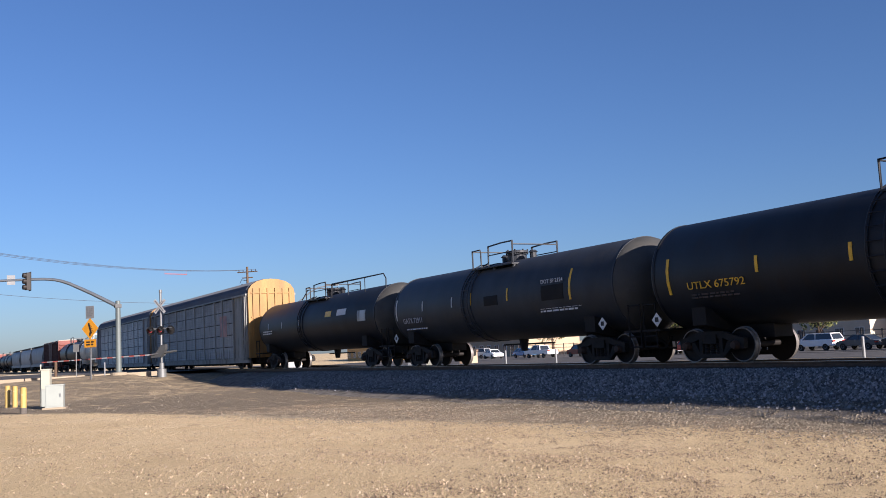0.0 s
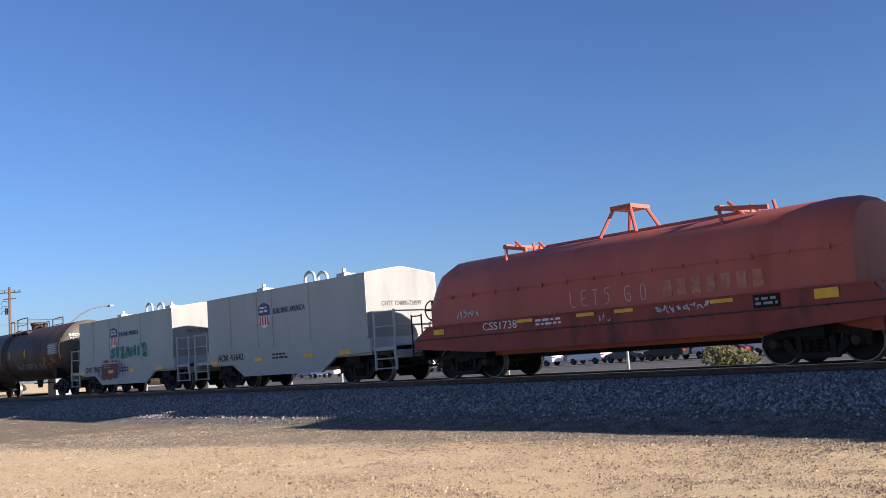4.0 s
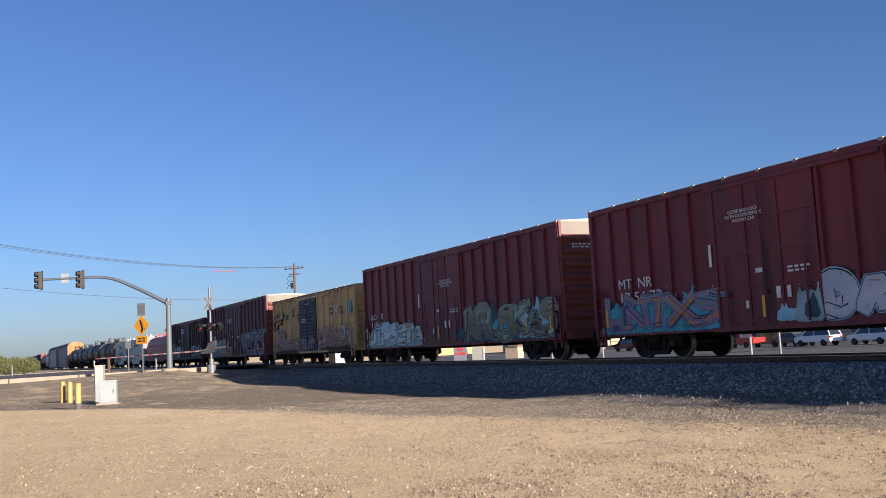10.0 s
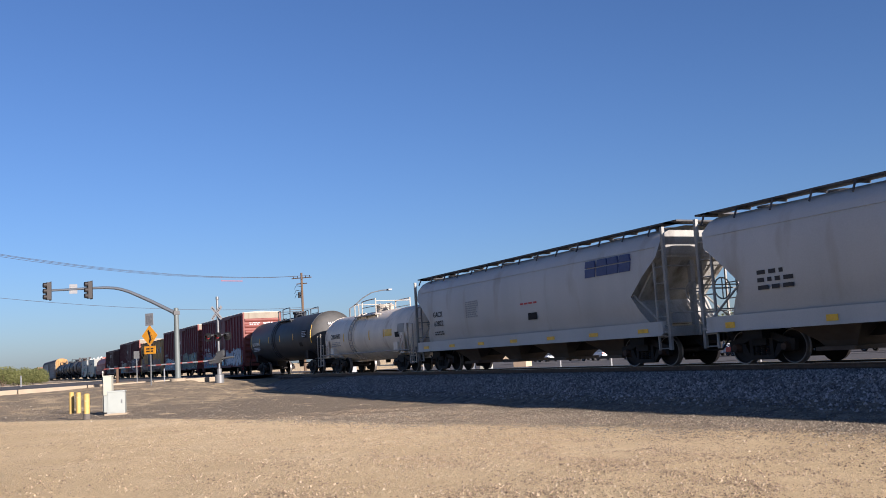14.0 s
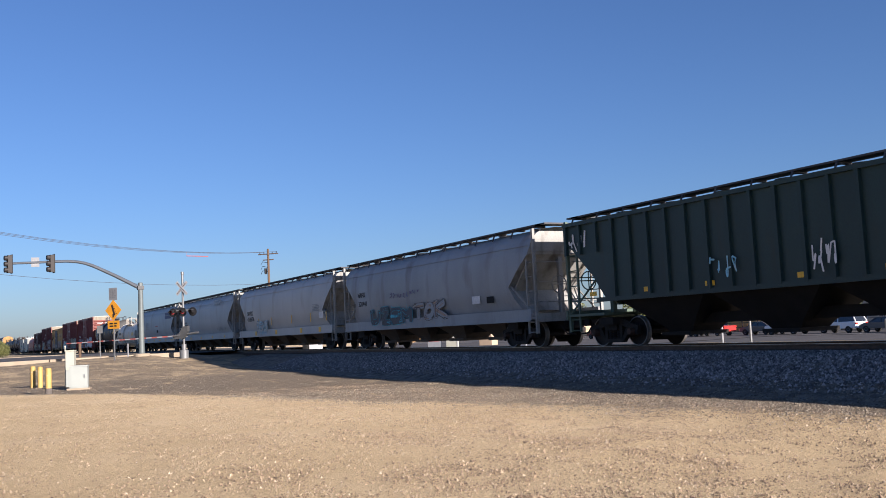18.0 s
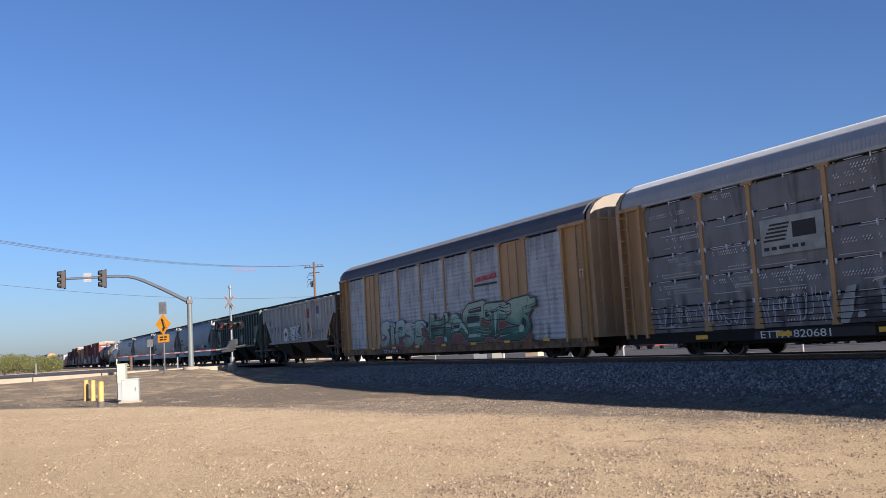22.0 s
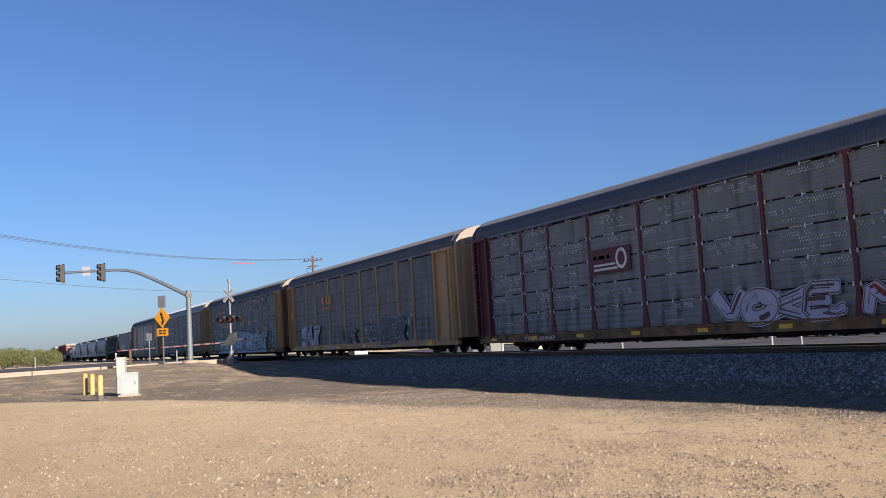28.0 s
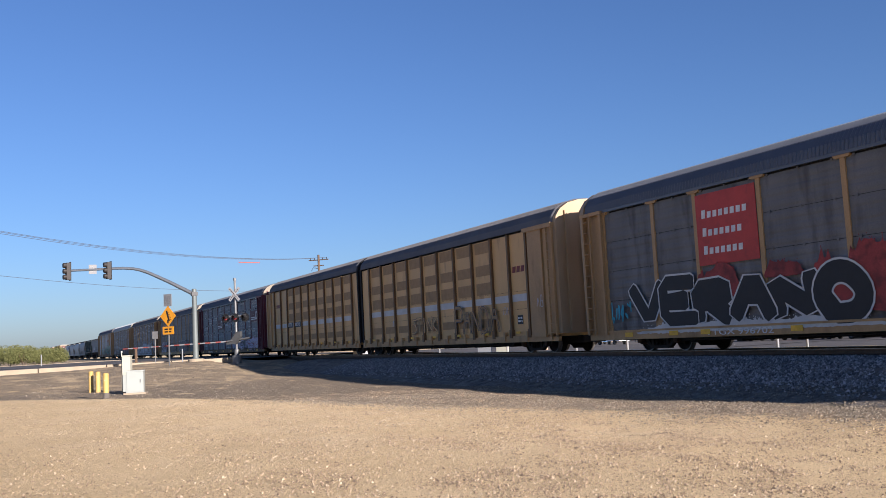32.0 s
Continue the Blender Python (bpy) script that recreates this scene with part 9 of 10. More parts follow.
# ---- signals and signs at the crossing ----
def traffic_signal():
    base, d = polar(79.54, -0.0110, 62), 62
    t = thing("traffic_signal", "galvanised mast-arm traffic signal with two heads", "traffic signal", at=Matrix.Translation(base))
    H = (0.0631 + 0.0110) * d
    bm = BM()
    lathe(bm, [(-0.3, 0.5), (0.12, 0.5), (0.14, 0.44)], "z", 20)
    part("footing", bm, M_CONCRETE, t, "round concrete footing")
    bm = BM()
    lathe(bm, [(0.1, 0.26), (0.16, 0.26), (0.18, 0.185), (H, 0.15), (H + 0.03, 0.12)], "z", 16)
    part("pole", bm, mat("grey_green_pole", (0.115, 0.138, 0.138), 0.55, 0.2, 0.1, 2), t, smooth=True)
    loc = lambda az, s: polar(az, s, d) - base
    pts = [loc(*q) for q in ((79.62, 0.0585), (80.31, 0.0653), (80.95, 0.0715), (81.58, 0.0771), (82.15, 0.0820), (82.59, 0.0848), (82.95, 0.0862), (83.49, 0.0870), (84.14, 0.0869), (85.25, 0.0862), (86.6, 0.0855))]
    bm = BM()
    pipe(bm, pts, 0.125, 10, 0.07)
    # darker and bluer than the pole: the arm's shade is in its colour
    part("mast_arm", bm, mat("shaded_mast_arm", (0.075, 0.088, 0.105), 0.55, 0.3, 0.1, 2), t)
    bm = BM()
    box(bm, -0.19, 0.19, -0.19, 0.19, H - 0.42, H - 0.18)
    part("clamp", bm, M_GATEBOX, t)
    out = (pts[10] - pts[7]).normalized()
    face = Vector((-out.y, out.x, 0)).normalized()
    head_turn = math.degrees(math.atan2(out.y, out.x))
    for az in (84.33, 86.52):
        c = loc(az, 0.0850)
        m = Matrix.Translation(c) @ pose(0, 0, 0, 0, 0, 12)
        bm = BM()
        box(bm, -0.17, 0.17, -0.12, 0.12, -0.53, 0.53)
        for k in range(3):
            z = 0.36 - 0.36 * k
            lathe(bm, [(-0.30, 0.145), (-0.28, 0.155), (-0.12, 0.155)], "y", 14, (0, z))
        h = part("signal_head", bm, M_SIGBODY, t, "three-lens signal head with visors", at=m)
        bm = BM()
        for z in (0.36, 0.0, -0.36):
            lathe(bm, [(-0.14, 0.13), (-0.125, 0.14)], "y", 14, (0, z))
        part("lens", bm, M_DARK, h)
        bm = BM()
        box(bm, -0.23, 0.23, 0.12, 0.135, -0.58, 0.58)
        part("backplate", bm, M_SIGBODY, h)
    c = loc(85.19, 0.0870)
    bm = BM()
    box(bm, -0.23, 0.23, -0.03, 0.0, -0.32, 0.26)
    p = part("sign_plate", bm, M_SIGNGREY, t, "small white sign on the arm", at=Matrix.Translation(c) @ pose(0, 0, 0, 0, 0, -75 + 160))
    bars(p, -0.16, -0.22, 0.32, 0.42, 4, M_GALVPOLE, -0.032, seed=3)


traffic_signal()


def warning_sign():
    d = 58
    base = polar(81.04, -0.0119, d)
    turn = 81.04 - 44
    s = thing("warning_sign", "amber diamond warning sign with plates on a steel post", "road sign", at=Matrix.Translation(base) @ pose(0, 0, 0, 0, 0, turn))
    up = lambda q: (q + 0.0119) * d
    bm = BM()
    box(bm, -0.03, 0.03, -0.03, 0.03, -0.2, up(0.058))
    part("post", bm, M_GALVPOLE, s)
    z = up(0.0363)
    r = 0.62
    bm = BM()
    prism(bm, [(0, z - r), (r, z), (0, z + r), (-r, z)], -0.05, -0.03, "y")
    dm = part("diamond", bm, M_SIGNYEL, s, "amber diamond panel")
    bm = BM()
    prism(bm, [(-0.16, z + 0.30), (-0.04, z + 0.34), (0.16, z - 0.26), (0.05, z - 0.34)], -0.055, -0.05, "y")
    box(bm, -0.05, 0.05, -0.056, -0.05, z - 0.42, z - 0.22)
    for k in range(5):
        q = -0.2 + 0.1 * k
        box(bm, 0.10 - 0.45 * q, 0.19 - 0.45 * q, -0.0555, -0.05, z + q - 0.015, z + q + 0.015)
    part("symbol", bm, M_DARK, dm, "black slanted track symbol")
    bm = BM()
    box(bm, -0.44, 0.44, -0.05, -0.03, up(0.0176), up(0.0256))
    pl = part("plate", bm, M_SIGNYEL, s, "amber plate under the diamond")
    bars(pl, -0.28, up(0.0190), 0.56, 0.3, 2, M_DARK, -0.051, seed=2)
    bm = BM()
    box(bm, -0.31, 0.31, -0.05, -0.03, up(0.0465), up(0.0590))
    pl = part("plate", bm, M_SIGNGREY, s, "white plate over the diamond")
    bars(pl, -0.22, up(0.0485), 0.44, 0.5, 5, M_GALVPOLE, -0.051, seed=5)


warning_sign()


def flasher_plate():
    bm = BM()
    lathe(bm, [(-0.05, 0.29), (-0.03, 0.30), (-0.01, 0.30), (0.01, 0.16), (0.14, 0.13), (0.16, 0.05)], "y", 24)
    return make(bm, "lamp", True)


def flasher_hood():
    """A visor over the upper half of the lens."""
    bm = BM()
    rows = [[bm.verts.new((q * math.cos(radians(v)), y, q * math.sin(radians(v)))) for v in range(-10, 191, 20)] for y, q in ((-0.05, 0.15), (-0.34, 0.155), (-0.34, 0.135), (-0.05, 0.13))]
    for r0, r1 in zip(rows, rows[1:]):
        for k in range(len(r0) - 1):
            bm.faces.new((r0[k], r0[k + 1], r1[k + 1], r1[k]))
    return make(bm, "hood", True)


def crossing_signal():
    d = 65
    base = polar(77.16, -0.0092, d)
    turn = 77.16 - 32
    c = thing("crossing_signal", "railroad crossing signal with crossbuck, lamps and lowered gate", "crossing signal", at=Matrix.Translation(base))
    up = lambda q: (q + 0.0092) * d
    face = pose(0, 0, 0, 0, 0, turn)
    bm = BM()
    lathe(bm, [(-0.8, 0.3), (0.1, 0.3), (0.12, 0.16), (0.5, 0.16), (0.52, 0.075), (up(0.070), 0.075), (up(0.0705), 0.10), (up(0.0735), 0.10)], "z", 14)
    part("mast", bm, M_GALVPOLE, c, smooth=True)
    for s in (-1, 1):
        bm = BM()
        box(bm, -0.58, 0.58, -0.13 - 0.012 * s, -0.11 - 0.012 * s, -0.10, 0.10)
        b = part("crossbuck_blade", bm, M_CROSSBUCK, c, "white crossbuck blade", at=Matrix.Translation((0, 0, up(0.0564))) @ face @ pose(0, 0, 0, 0, s * 48, 0))
        bars(b, -0.5, -0.035, 1.0, 0.07, 1, M_DARK, -0.131 - 0.012 * s, seed=1)
    bm = BM()
    box(bm, -0.82, 0.82, -0.10, -0.06, -0.05, 0.05)
    arm = part("lamp_bar", bm, M_GALVPOLE, c, at=Matrix.Translation((0, 0, up(0.0335))) @ face)
    for x in (-0.74, 0.0, 0.74):
        back = x > 0.3                       # this one faces the other way and shows its grey rear
        lm = part("lamp", kept("flasher_plate", flasher_plate), M_DARK, arm, "round flasher with a black backplate", at=pose(x, -0.05, -0.12, 0, 0, 180 if back else 0))
        part("hood", kept("flasher_hood", flasher_hood), M_GATEBOX if back else M_DARK, arm, at=pose(x, -0.05, -0.12))
        bm = BM()
        lathe(bm, [(-0.105, 0.05), (-0.085, 0.13), (-0.05, 0.14)], "y", 16)
        part("lens", bm, M_SIGNGREY if back else M_REDLENS, arm, at=pose(x, -0.05, -0.12))
    bm = BM()
    box(bm, -0.2, 0.2, -0.22, 0.22, up(0.0060), up(0.0150))
    part("gate_mechanism", bm, M_GATEBOX, c, "grey gate motor box")
    # gate arm to the far lane, with the counterweight behind
    a0 = Vector((0, 0, up(0.0075)))
    tip = polar(83.62, 0.0048, 67.5) - base
    dv = (tip - a0)
    n = 22
    u = dv.normalized()
    side = Vector((-u.y, u.x, 0))

    def arm_piece(k0, k1, fat):
        bm = BM()
        rings = []
        for k in (k0, k1):
            p, w = a0 + dv * (k / n), 0.046 - 0.016 * k / n + fat
            rings.append([p + side * (e * (0.03 + fat)) + Vector((0, 0, h * w)) for e, h in ((-1, -1), (1, -1), (1, 1), (-1, 1))])
        loft(bm, rings)
        return bm

    ga = part("gate_arm", arm_piece(0, n, 0.0), M_SIGNGREY, c, "red and white striped gate arm")
    for k in range(1, n, 2):
        part("stripe", arm_piece(k, k + 1, 0.004), M_REDTAPE, ga, "red reflective stripe")
    bm = BM()
    for e in (-0.25, 0.25):
        off = Vector((-dv.normalized().y, dv.normalized().x, 0)) * e
        bar(bm, a0 + off + dv.normalized() * 0.6, a0 + off - dv.normalized() * 0.95 + Vector((0, 0, 0.15)), 0.07, 6)
    part("counterweight", bm, M_GATEBOX, c, "grey counterweight arms")
    bm = BM()
    prism(bm, [(-0.6, up(0.0040)), (-0.6, up(0.0068)), (-0.2, up(0.0095)), (0.2, up(0.0168)), (0.5, up(0.0172)), (0.5, up(0.0120)), (0.15, up(0.0045))], -0.14, 0.14, "y")
    part("arm_bracket", bm, M_GATEBOX, c, "cast grey gate bracket", at=face @ pose(0, -0.2, 0))


crossing_signal()


def small_post(name, label, az, top, bottom, d, r, material, cat="post", plate_h=0.0):
    base = polar(az, bottom, d)
    p = thing(name, label, cat, at=Matrix.Translation(base))
    bm = BM()
    lathe(bm, [(-0.3, r), ((top - bottom) * d - 0.02, r), ((top - bottom) * d, r * 0.7)], "z", 10)
    part("shaft", bm, material, p)
    if plate_h:
        bm = BM()
        box(bm, -plate_h * 0.36, plate_h * 0.36, -0.05, -0.03, (top - bottom) * d - plate_h, (top - bottom) * d)
        part("plate", bm, M_GATEBOX, p, "plain grey sign back", at=pose(0, 0, 0, 0, 0, az))
    return p


small_post("marker_post", "slim white marker post beside the road", 87.97, 0.0032, -0.0078, 92, 0.05, M_SIGNWHITE)
small_post("steel_post", "thin galvanised steel post by the crossing", 81.82, 0.0212, -0.0085, 66, 0.035, M_GALVPOLE, "post", 0.5)
small_post("timber_post", "short weathered timber post by the crossing", 82.9, 0.0046, -0.009, 66, 0.09, M_WOOD)
small_post("marker_post", "slim white marker post by the crossing", 80.3, 0.002, -0.0105, 63, 0.04, M_SIGNWHITE)
for k, x in enumerate((-52.6, -44.0, -37.3, -33.3, -24.6, -18.0)):
    p = thing("delineator_post", "thin white delineator post by the street", "post", "delineators", at=pose(x, 24.6, ground_z(x, 24.6)))
    bm = BM()
    lathe(bm, [(0, 0.045), (1.0, 0.045), (1.03, 0.03)], "z", 8)
    part("shaft", bm, M_SIGNWHITE, p)


small_post("sign_post", "tall steel street sign post seen under the cars", 43.4, 0.03, -0.030, 42, 0.05, M_GALVPOLE, "road sign", 0.6)


# ---- cabinets and bollards on the lot ----
def cabinet():
    b = polar(83.0, -0.0411, 38.9)
    c = thing("utility_cabinet", "pale grey-green steel utility cabinet on a slab", "utility cabinet", at=Matrix.Translation((b.x, b.y, ground_z(b.x, b.y))) @ pose(0, 0, 0, 0, 0, 83 - 8))
    bm = BM()
    box(bm, -0.42, 0.42, -0.1, 0.55, -0.1, 0.06)
    part("slab", bm, M_CONCRETE, c)
    bm = BM()
    box(bm, -0.33, 0.33, 0.0, 0.42, 0.05, 0.90)
    box(bm, -0.35, 0.35, -0.02, 0.44, 0.88, 0.93)
    part("body", bm, M_CABINET, c)
    bm = BM()
    box(bm, -0.30, 0.30, -0.018, 0.0, 0.10, 0.86)
    dr = part("door", bm, M_CABINET, c)
    bm = BM()
    box(bm, 0.2, 0.24, -0.04, -0.018, 0.45, 0.58)
    part("handle", bm, M_GALVPOLE, dr)
    b = polar(83.45, -0.0386, 41.5)
    c = thing("utility_pedestal", "tall cream steel utility pedestal", "utility cabinet", at=Matrix.Translation((b.x, b.y, ground_z(b.x, b.y))) @ pose(0, 0, 0, 0, 0, 83 - 12))
    bm = BM()
    box(bm, -0.15, 0.16, 0.0, 0.34, -0.05, 0.72)
    part("base", bm, M_CABINET, c)
    bm = BM()
    box(bm, -0.16, 0.17, -0.02, 0.36, 0.72, 1.50), box(bm, -0.18, 0.19, -0.04, 0.38, 1.48, 1.53)
    part("housing", bm, M_CABINET_CREAM, c)
    bm = BM()
    lathe(bm, [(0.0, 0.02), (1.62, 0.02), (1.66, 0.035), (1.72, 0.03)], "z", 8, (-0.2, 0.1))
    part("conduit", bm, M_CABINET_CREAM, c)


cabinet()
for az, sl, d, h in ((84.57, -0.0437, 36.6, 0.94), (85.37, -0.0366, 43.7, 0.92), (85.0, -0.0371, 43.1, 0.90)):
    b = polar(az, sl, d)
    based = d < 40
    p = thing("bollard", "faded yellow steel bollard with a dark base" if based else "faded yellow steel bollard set in the dirt", "bollard", "bollards by the cabinets", at=pose(b.x, b.y, ground_z(b.x, b.y)))
    if based:
        bm = BM()
        lathe(bm, [(-0.2, 0.12), (0.2, 0.12), (0.21, 0.105)], "z", 14)
        part("sleeve", bm, M_SLEEVE, p, "dark base sleeve")
    bm = BM()
    lathe(bm, [(0.2 if based else -0.2, 0.105), (h - 0.04, 0.105), (h - 0.01, 0.08), (h, 0.03)], "z", 14)
    part("post", bm, M_BOLLARD, p, smooth=True)


# ---- poles, cables and the street lamp ----
def utility_pole():
    P = Vector((-139.3, 45.0, -0.7))
    p = thing("utility_pole", "weathered wooden utility pole with crossarm and transformer rack", "utility pole", at=Matrix.Translation(P))
    bm = BM()
    lathe(bm, [(-0.3, 0.24), (16.2, 0.17)], "z", 12)
    part("shaft", bm, M_WOOD, p)
    d = Vector((0.72, -0.69, 0))
    n = Vector((0.69, 0.72, 0))
    bm = BM()
    for z, w in ((15.4, 1.7), (14.5, 0.9)):
        bar(bm, -n * w + Vector((0, 0, z)), n * w + Vector((0, 0, z)), 0.08, 6)
    part("crossarm", bm, M_WOOD, p)
    bm = BM()
    for q in (-1.4, -0.7, 0.7, 1.4):
        u = n * q
        lathe(bm, [(15.45, 0.05), (15.7, 0.07), (15.75, 0.03)], "z", 8, (u.x, u.y))
    part("insulator", bm, M_DARK, p)
    bm = BM()
    for z in (12.6, 13.3, 14.0):
        pipe(bm, [Vector((0, 0, z)), -n * 1.0 + Vector((0, 0, z + 0.25)), -n * 1.3 + Vector((0, 0, z - 0.3))], 0.04, 5)
    lathe(bm, [(12.3, 0.2), (13.2, 0.22)], "z", 10, (-0.5, -0.3))
    part("switch_rack", bm, M_DARK, p)
    # cables run from the pole past the lot to a pole out of view
    far = Vector((-60.0, -46.0, 0.0))
    for q, z0, z1, sag in ((-1.4, 15.7, 22.0, 4.0), (-0.7, 15.7, 22.0, 4.4), (1.4, 15.7, 21.6, 4.5), (0.0, 10.8, 16.0, 3.25)):
        bm = BM()
        a, b = P + n * q + Vector((0, 0, z0)), far + n * q + Vector((0, 0, z1))
        pts = [a.lerp(b, k / 16) - Vector((0, 0, 4 * sag * (k / 16) * (1 - k / 16))) for k in range(17)]
        pipe(bm, pts, 0.026, 4)
        tagged(part("cable", bm, M_WIRE, None), "dark overhead cable strung between poles", "cable", "overhead cables")
        if q == 1.4:
            bm = BM()
            m0, m1 = a.lerp(b, 0.15) - Vector((0, 0, 4 * sag * 0.15 * 0.85)), a.lerp(b, 0.19) - Vector((0, 0, 4 * sag * 0.19 * 0.81))
            pipe(bm, [m0 - Vector((0, 0, 0.5)), m1 - Vector((0, 0, 0.5))], 0.05, 8)
            bar(bm, m0, m0 - Vector((0, 0, 0.5)), 0.007, 5), bar(bm, m1, m1 - Vector((0, 0, 0.5)), 0.007, 5)
            tagged(part("cable_marker", bm, M_MARKER, None), "orange sleeve marker hung on a cable", "cable marker")


    p2 = thing("utility_pole", "weathered wooden utility pole behind the lot", "utility pole", at=Matrix.Translation(far))
    bm = BM()
    lathe(bm, [(-0.5, 0.30), (22.4, 0.17)], "z", 12)
    part("shaft", bm, M_WOOD, p2)
    bm = BM()
    bar(bm, -n * 1.6 + Vector((0, 0, 21.9)), n * 1.6 + Vector((0, 0, 21.9)), 0.08, 6)
    part("crossarm", bm, M_WOOD, p2)


utility_pole()


def street_lamp():
    d = 100
    base = polar(69.25, 0, d)
    s = thing("street_lamp", "galvanised street lamp with a curved arm", "street lamp", at=pose(base.x, base.y, ground_z(base.x, base.y)))
    o = Vector((base.x, base.y, ground_z(base.x, base.y)))
    bm = BM()
    lathe(bm, [(0, 0.14), (7.05 - o.z, 0.09)], "z", 10)
    part("pole", bm, M_GALVPOLE, s)
    bm = BM()
    pts = [polar(a, sl, d) - o for a, sl in ((69.25, 0.0540), (68.86, 0.0585), (68.4, 0.0650), (67.87, 0.0700), (67.3, 0.0718), (66.79, 0.0722))]
    pipe(bm, pts, 0.06, 7)
    part("arm", bm, M_GALVPOLE, s)
    bm = BM()
    e = pts[-1]
    box(bm, e.x - 0.35, e.x + 0.35, e.y - 0.2, e.y + 0.2, e.z - 0.08, e.z + 0.08)
    part("lamp_head", bm, M_GALVPOLE, s)


street_lamp()


# ---- plants ----
def leaf_material(name, a, b):
    m = stone_material(name, [(0.0, a), (1.0, b)], 0.7)
    return m


M_LEAF = leaf_material("green_leaves", (0.10, 0.118, 0.040), (0.19, 0.20, 0.080))
# leaf colour darkened to offset direct sun on the street-side shrub
M_DIMLEAF = leaf_material("dimmed_olive_leaves", (0.055, 0.060, 0.026), (0.115, 0.115, 0.055))
M_BARK = mat("bark", (0.11, 0.075, 0.05), 0.95, 0, 0.3, 4, 0.5)


def leaves(bm, c, r, n, size, rnd, flat=0.8):
    for _ in range(n):
        while True:
            p = Vector((rnd.uniform(-1, 1), rnd.uniform(-1, 1), rnd.uniform(-1, 1)))
            if 0.25 < p.length < 1:
                break
        q = Vector(c) + Vector((p.x * r, p.y * r, p.z * r * flat))
        a = Vector((rnd.gauss(0, 1), rnd.gauss(0, 1), rnd.gauss(0, 1))).normalized()
        b = a.orthogonal().normalized()
        s = size * rnd.uniform(0.6, 1.3)
        v = [bm.verts.new(q + a * s * x + b * s * 0.5 * y) for x, y in ((-1, 0), (0, -1), (1, 0), (0, 1))]
        bm.faces.new(v)


def tree(x, y, z, h, r, seed, leaf=None, label="leafy green tree with an uneven crown", size=0.22):
    rnd = random.Random(seed)
    t = thing("tree", label, "tree", at=pose(x, y, z))
    bm = BM()
    lathe(bm, [(0, 0.22), (h * 0.25, 0.16), (h * 0.55, 0.08)], "z", 8)
    tips = []
    for k in range(7):
        a = k * 2.4 + rnd.random()
        tip = Vector((math.cos(a) * r * 0.6, math.sin(a) * r * 0.6, h * rnd.uniform(0.55, 0.85)))
        bar(bm, (0, 0, h * rnd.uniform(0.25, 0.5)), tip, 0.05, 5)
        tips.append(tip)
    part("trunk", bm, M_BARK, t)
    bm = BM()
    for p in tips + [Vector((0, 0, h * 0.85))]:
        leaves(bm, p, r * rnd.uniform(0.4, 0.6), 120, size, rnd)
    part("crown", bm, leaf or M_LEAF, t)
    return t


def shrub(x, y, z, w, h, seed, leaf=None, label="round olive shrub", n=500, size=0.12):
    rnd = random.Random(seed)
    s = thing("shrub", label, "shrub", at=pose(x, y, z))
    bm = BM()
    for k in range(6):
        leaves(bm, (rnd.uniform(-0.5, 0.5) * w, rnd.uniform(-0.3, 0.3) * w, h * rnd.uniform(0.35, 0.62)), h * rnd.uniform(0.35, 0.5), n // 6, size, rnd)
    part("foliage", bm, leaf or M_LEAF, s)
    bm = BM()
    for k in range(5):
        bar(bm, (0, 0, -0.1), (rnd.uniform(-0.3, 0.3) * w, rnd.uniform(-0.2, 0.2) * w, h * 0.5), 0.03, 5)
    part("stems", bm, M_BARK, s)


rnd = random.Random(12)
for k in range(15):
    az = 87.35 + k * 0.75
    d = 124 + rnd.uniform(-6, 14)
    b = polar(az, 0, d)
    shrub(b.x, b.y, 0.75, 4.2, (1.7 + 1.3 * rnd.random()) + (0.5 if 0 < k < 3 else 0), 40 + k, label="bushy green roadside shrub", n=4200, size=0.10)
shrub(-14.9, 26.2, 0.1, 1.7, 1.3, 71, M_DIMLEAF, "olive desert shrub beside the street", 1500, 0.07)
for k, (x, y, h) in enumerate(((-128, 94, 6.0), (-112, 95, 5.2), (-98, 93, 5.6), (-84, 94, 5.0), (-73, 92, 5.6), (-62, 94, 4.8), (-53, 93, 5.4), (-43, 95, 5.0), (-33, 93, 5.2), (-22, 94, 5.0))):
    tree(x, y, -0.63, h, 2.5, 90 + k)


# ---- buildings behind the street ----
M_STUCCO = mat("tan_stucco", (0.42, 0.32, 0.22), 0.9, 0, 0.08, 1.0, 0.2, 40)
M_STUCCO2 = mat("grey_stucco", (0.55, 0.47, 0.37), 0.9, 0, 0.08, 1.0, 0.2, 40)
M_STUCCO3 = mat("ochre_stucco", (0.52, 0.33, 0.14), 0.9, 0, 0.08, 1.0, 0.2, 40)
M_PANE = mat("dark_window_pane", (0.05, 0.07, 0.09), 0.08, 0, 0.1, 1, spec=0.8)
M_FRAME = mat("white_window_frame", (0.65, 0.64, 0.60), 0.5)
M_TILEROOF = mat("brown_roof", (0.20, 0.14, 0.10), 0.8, 0, 0.2, 3, 0.2)


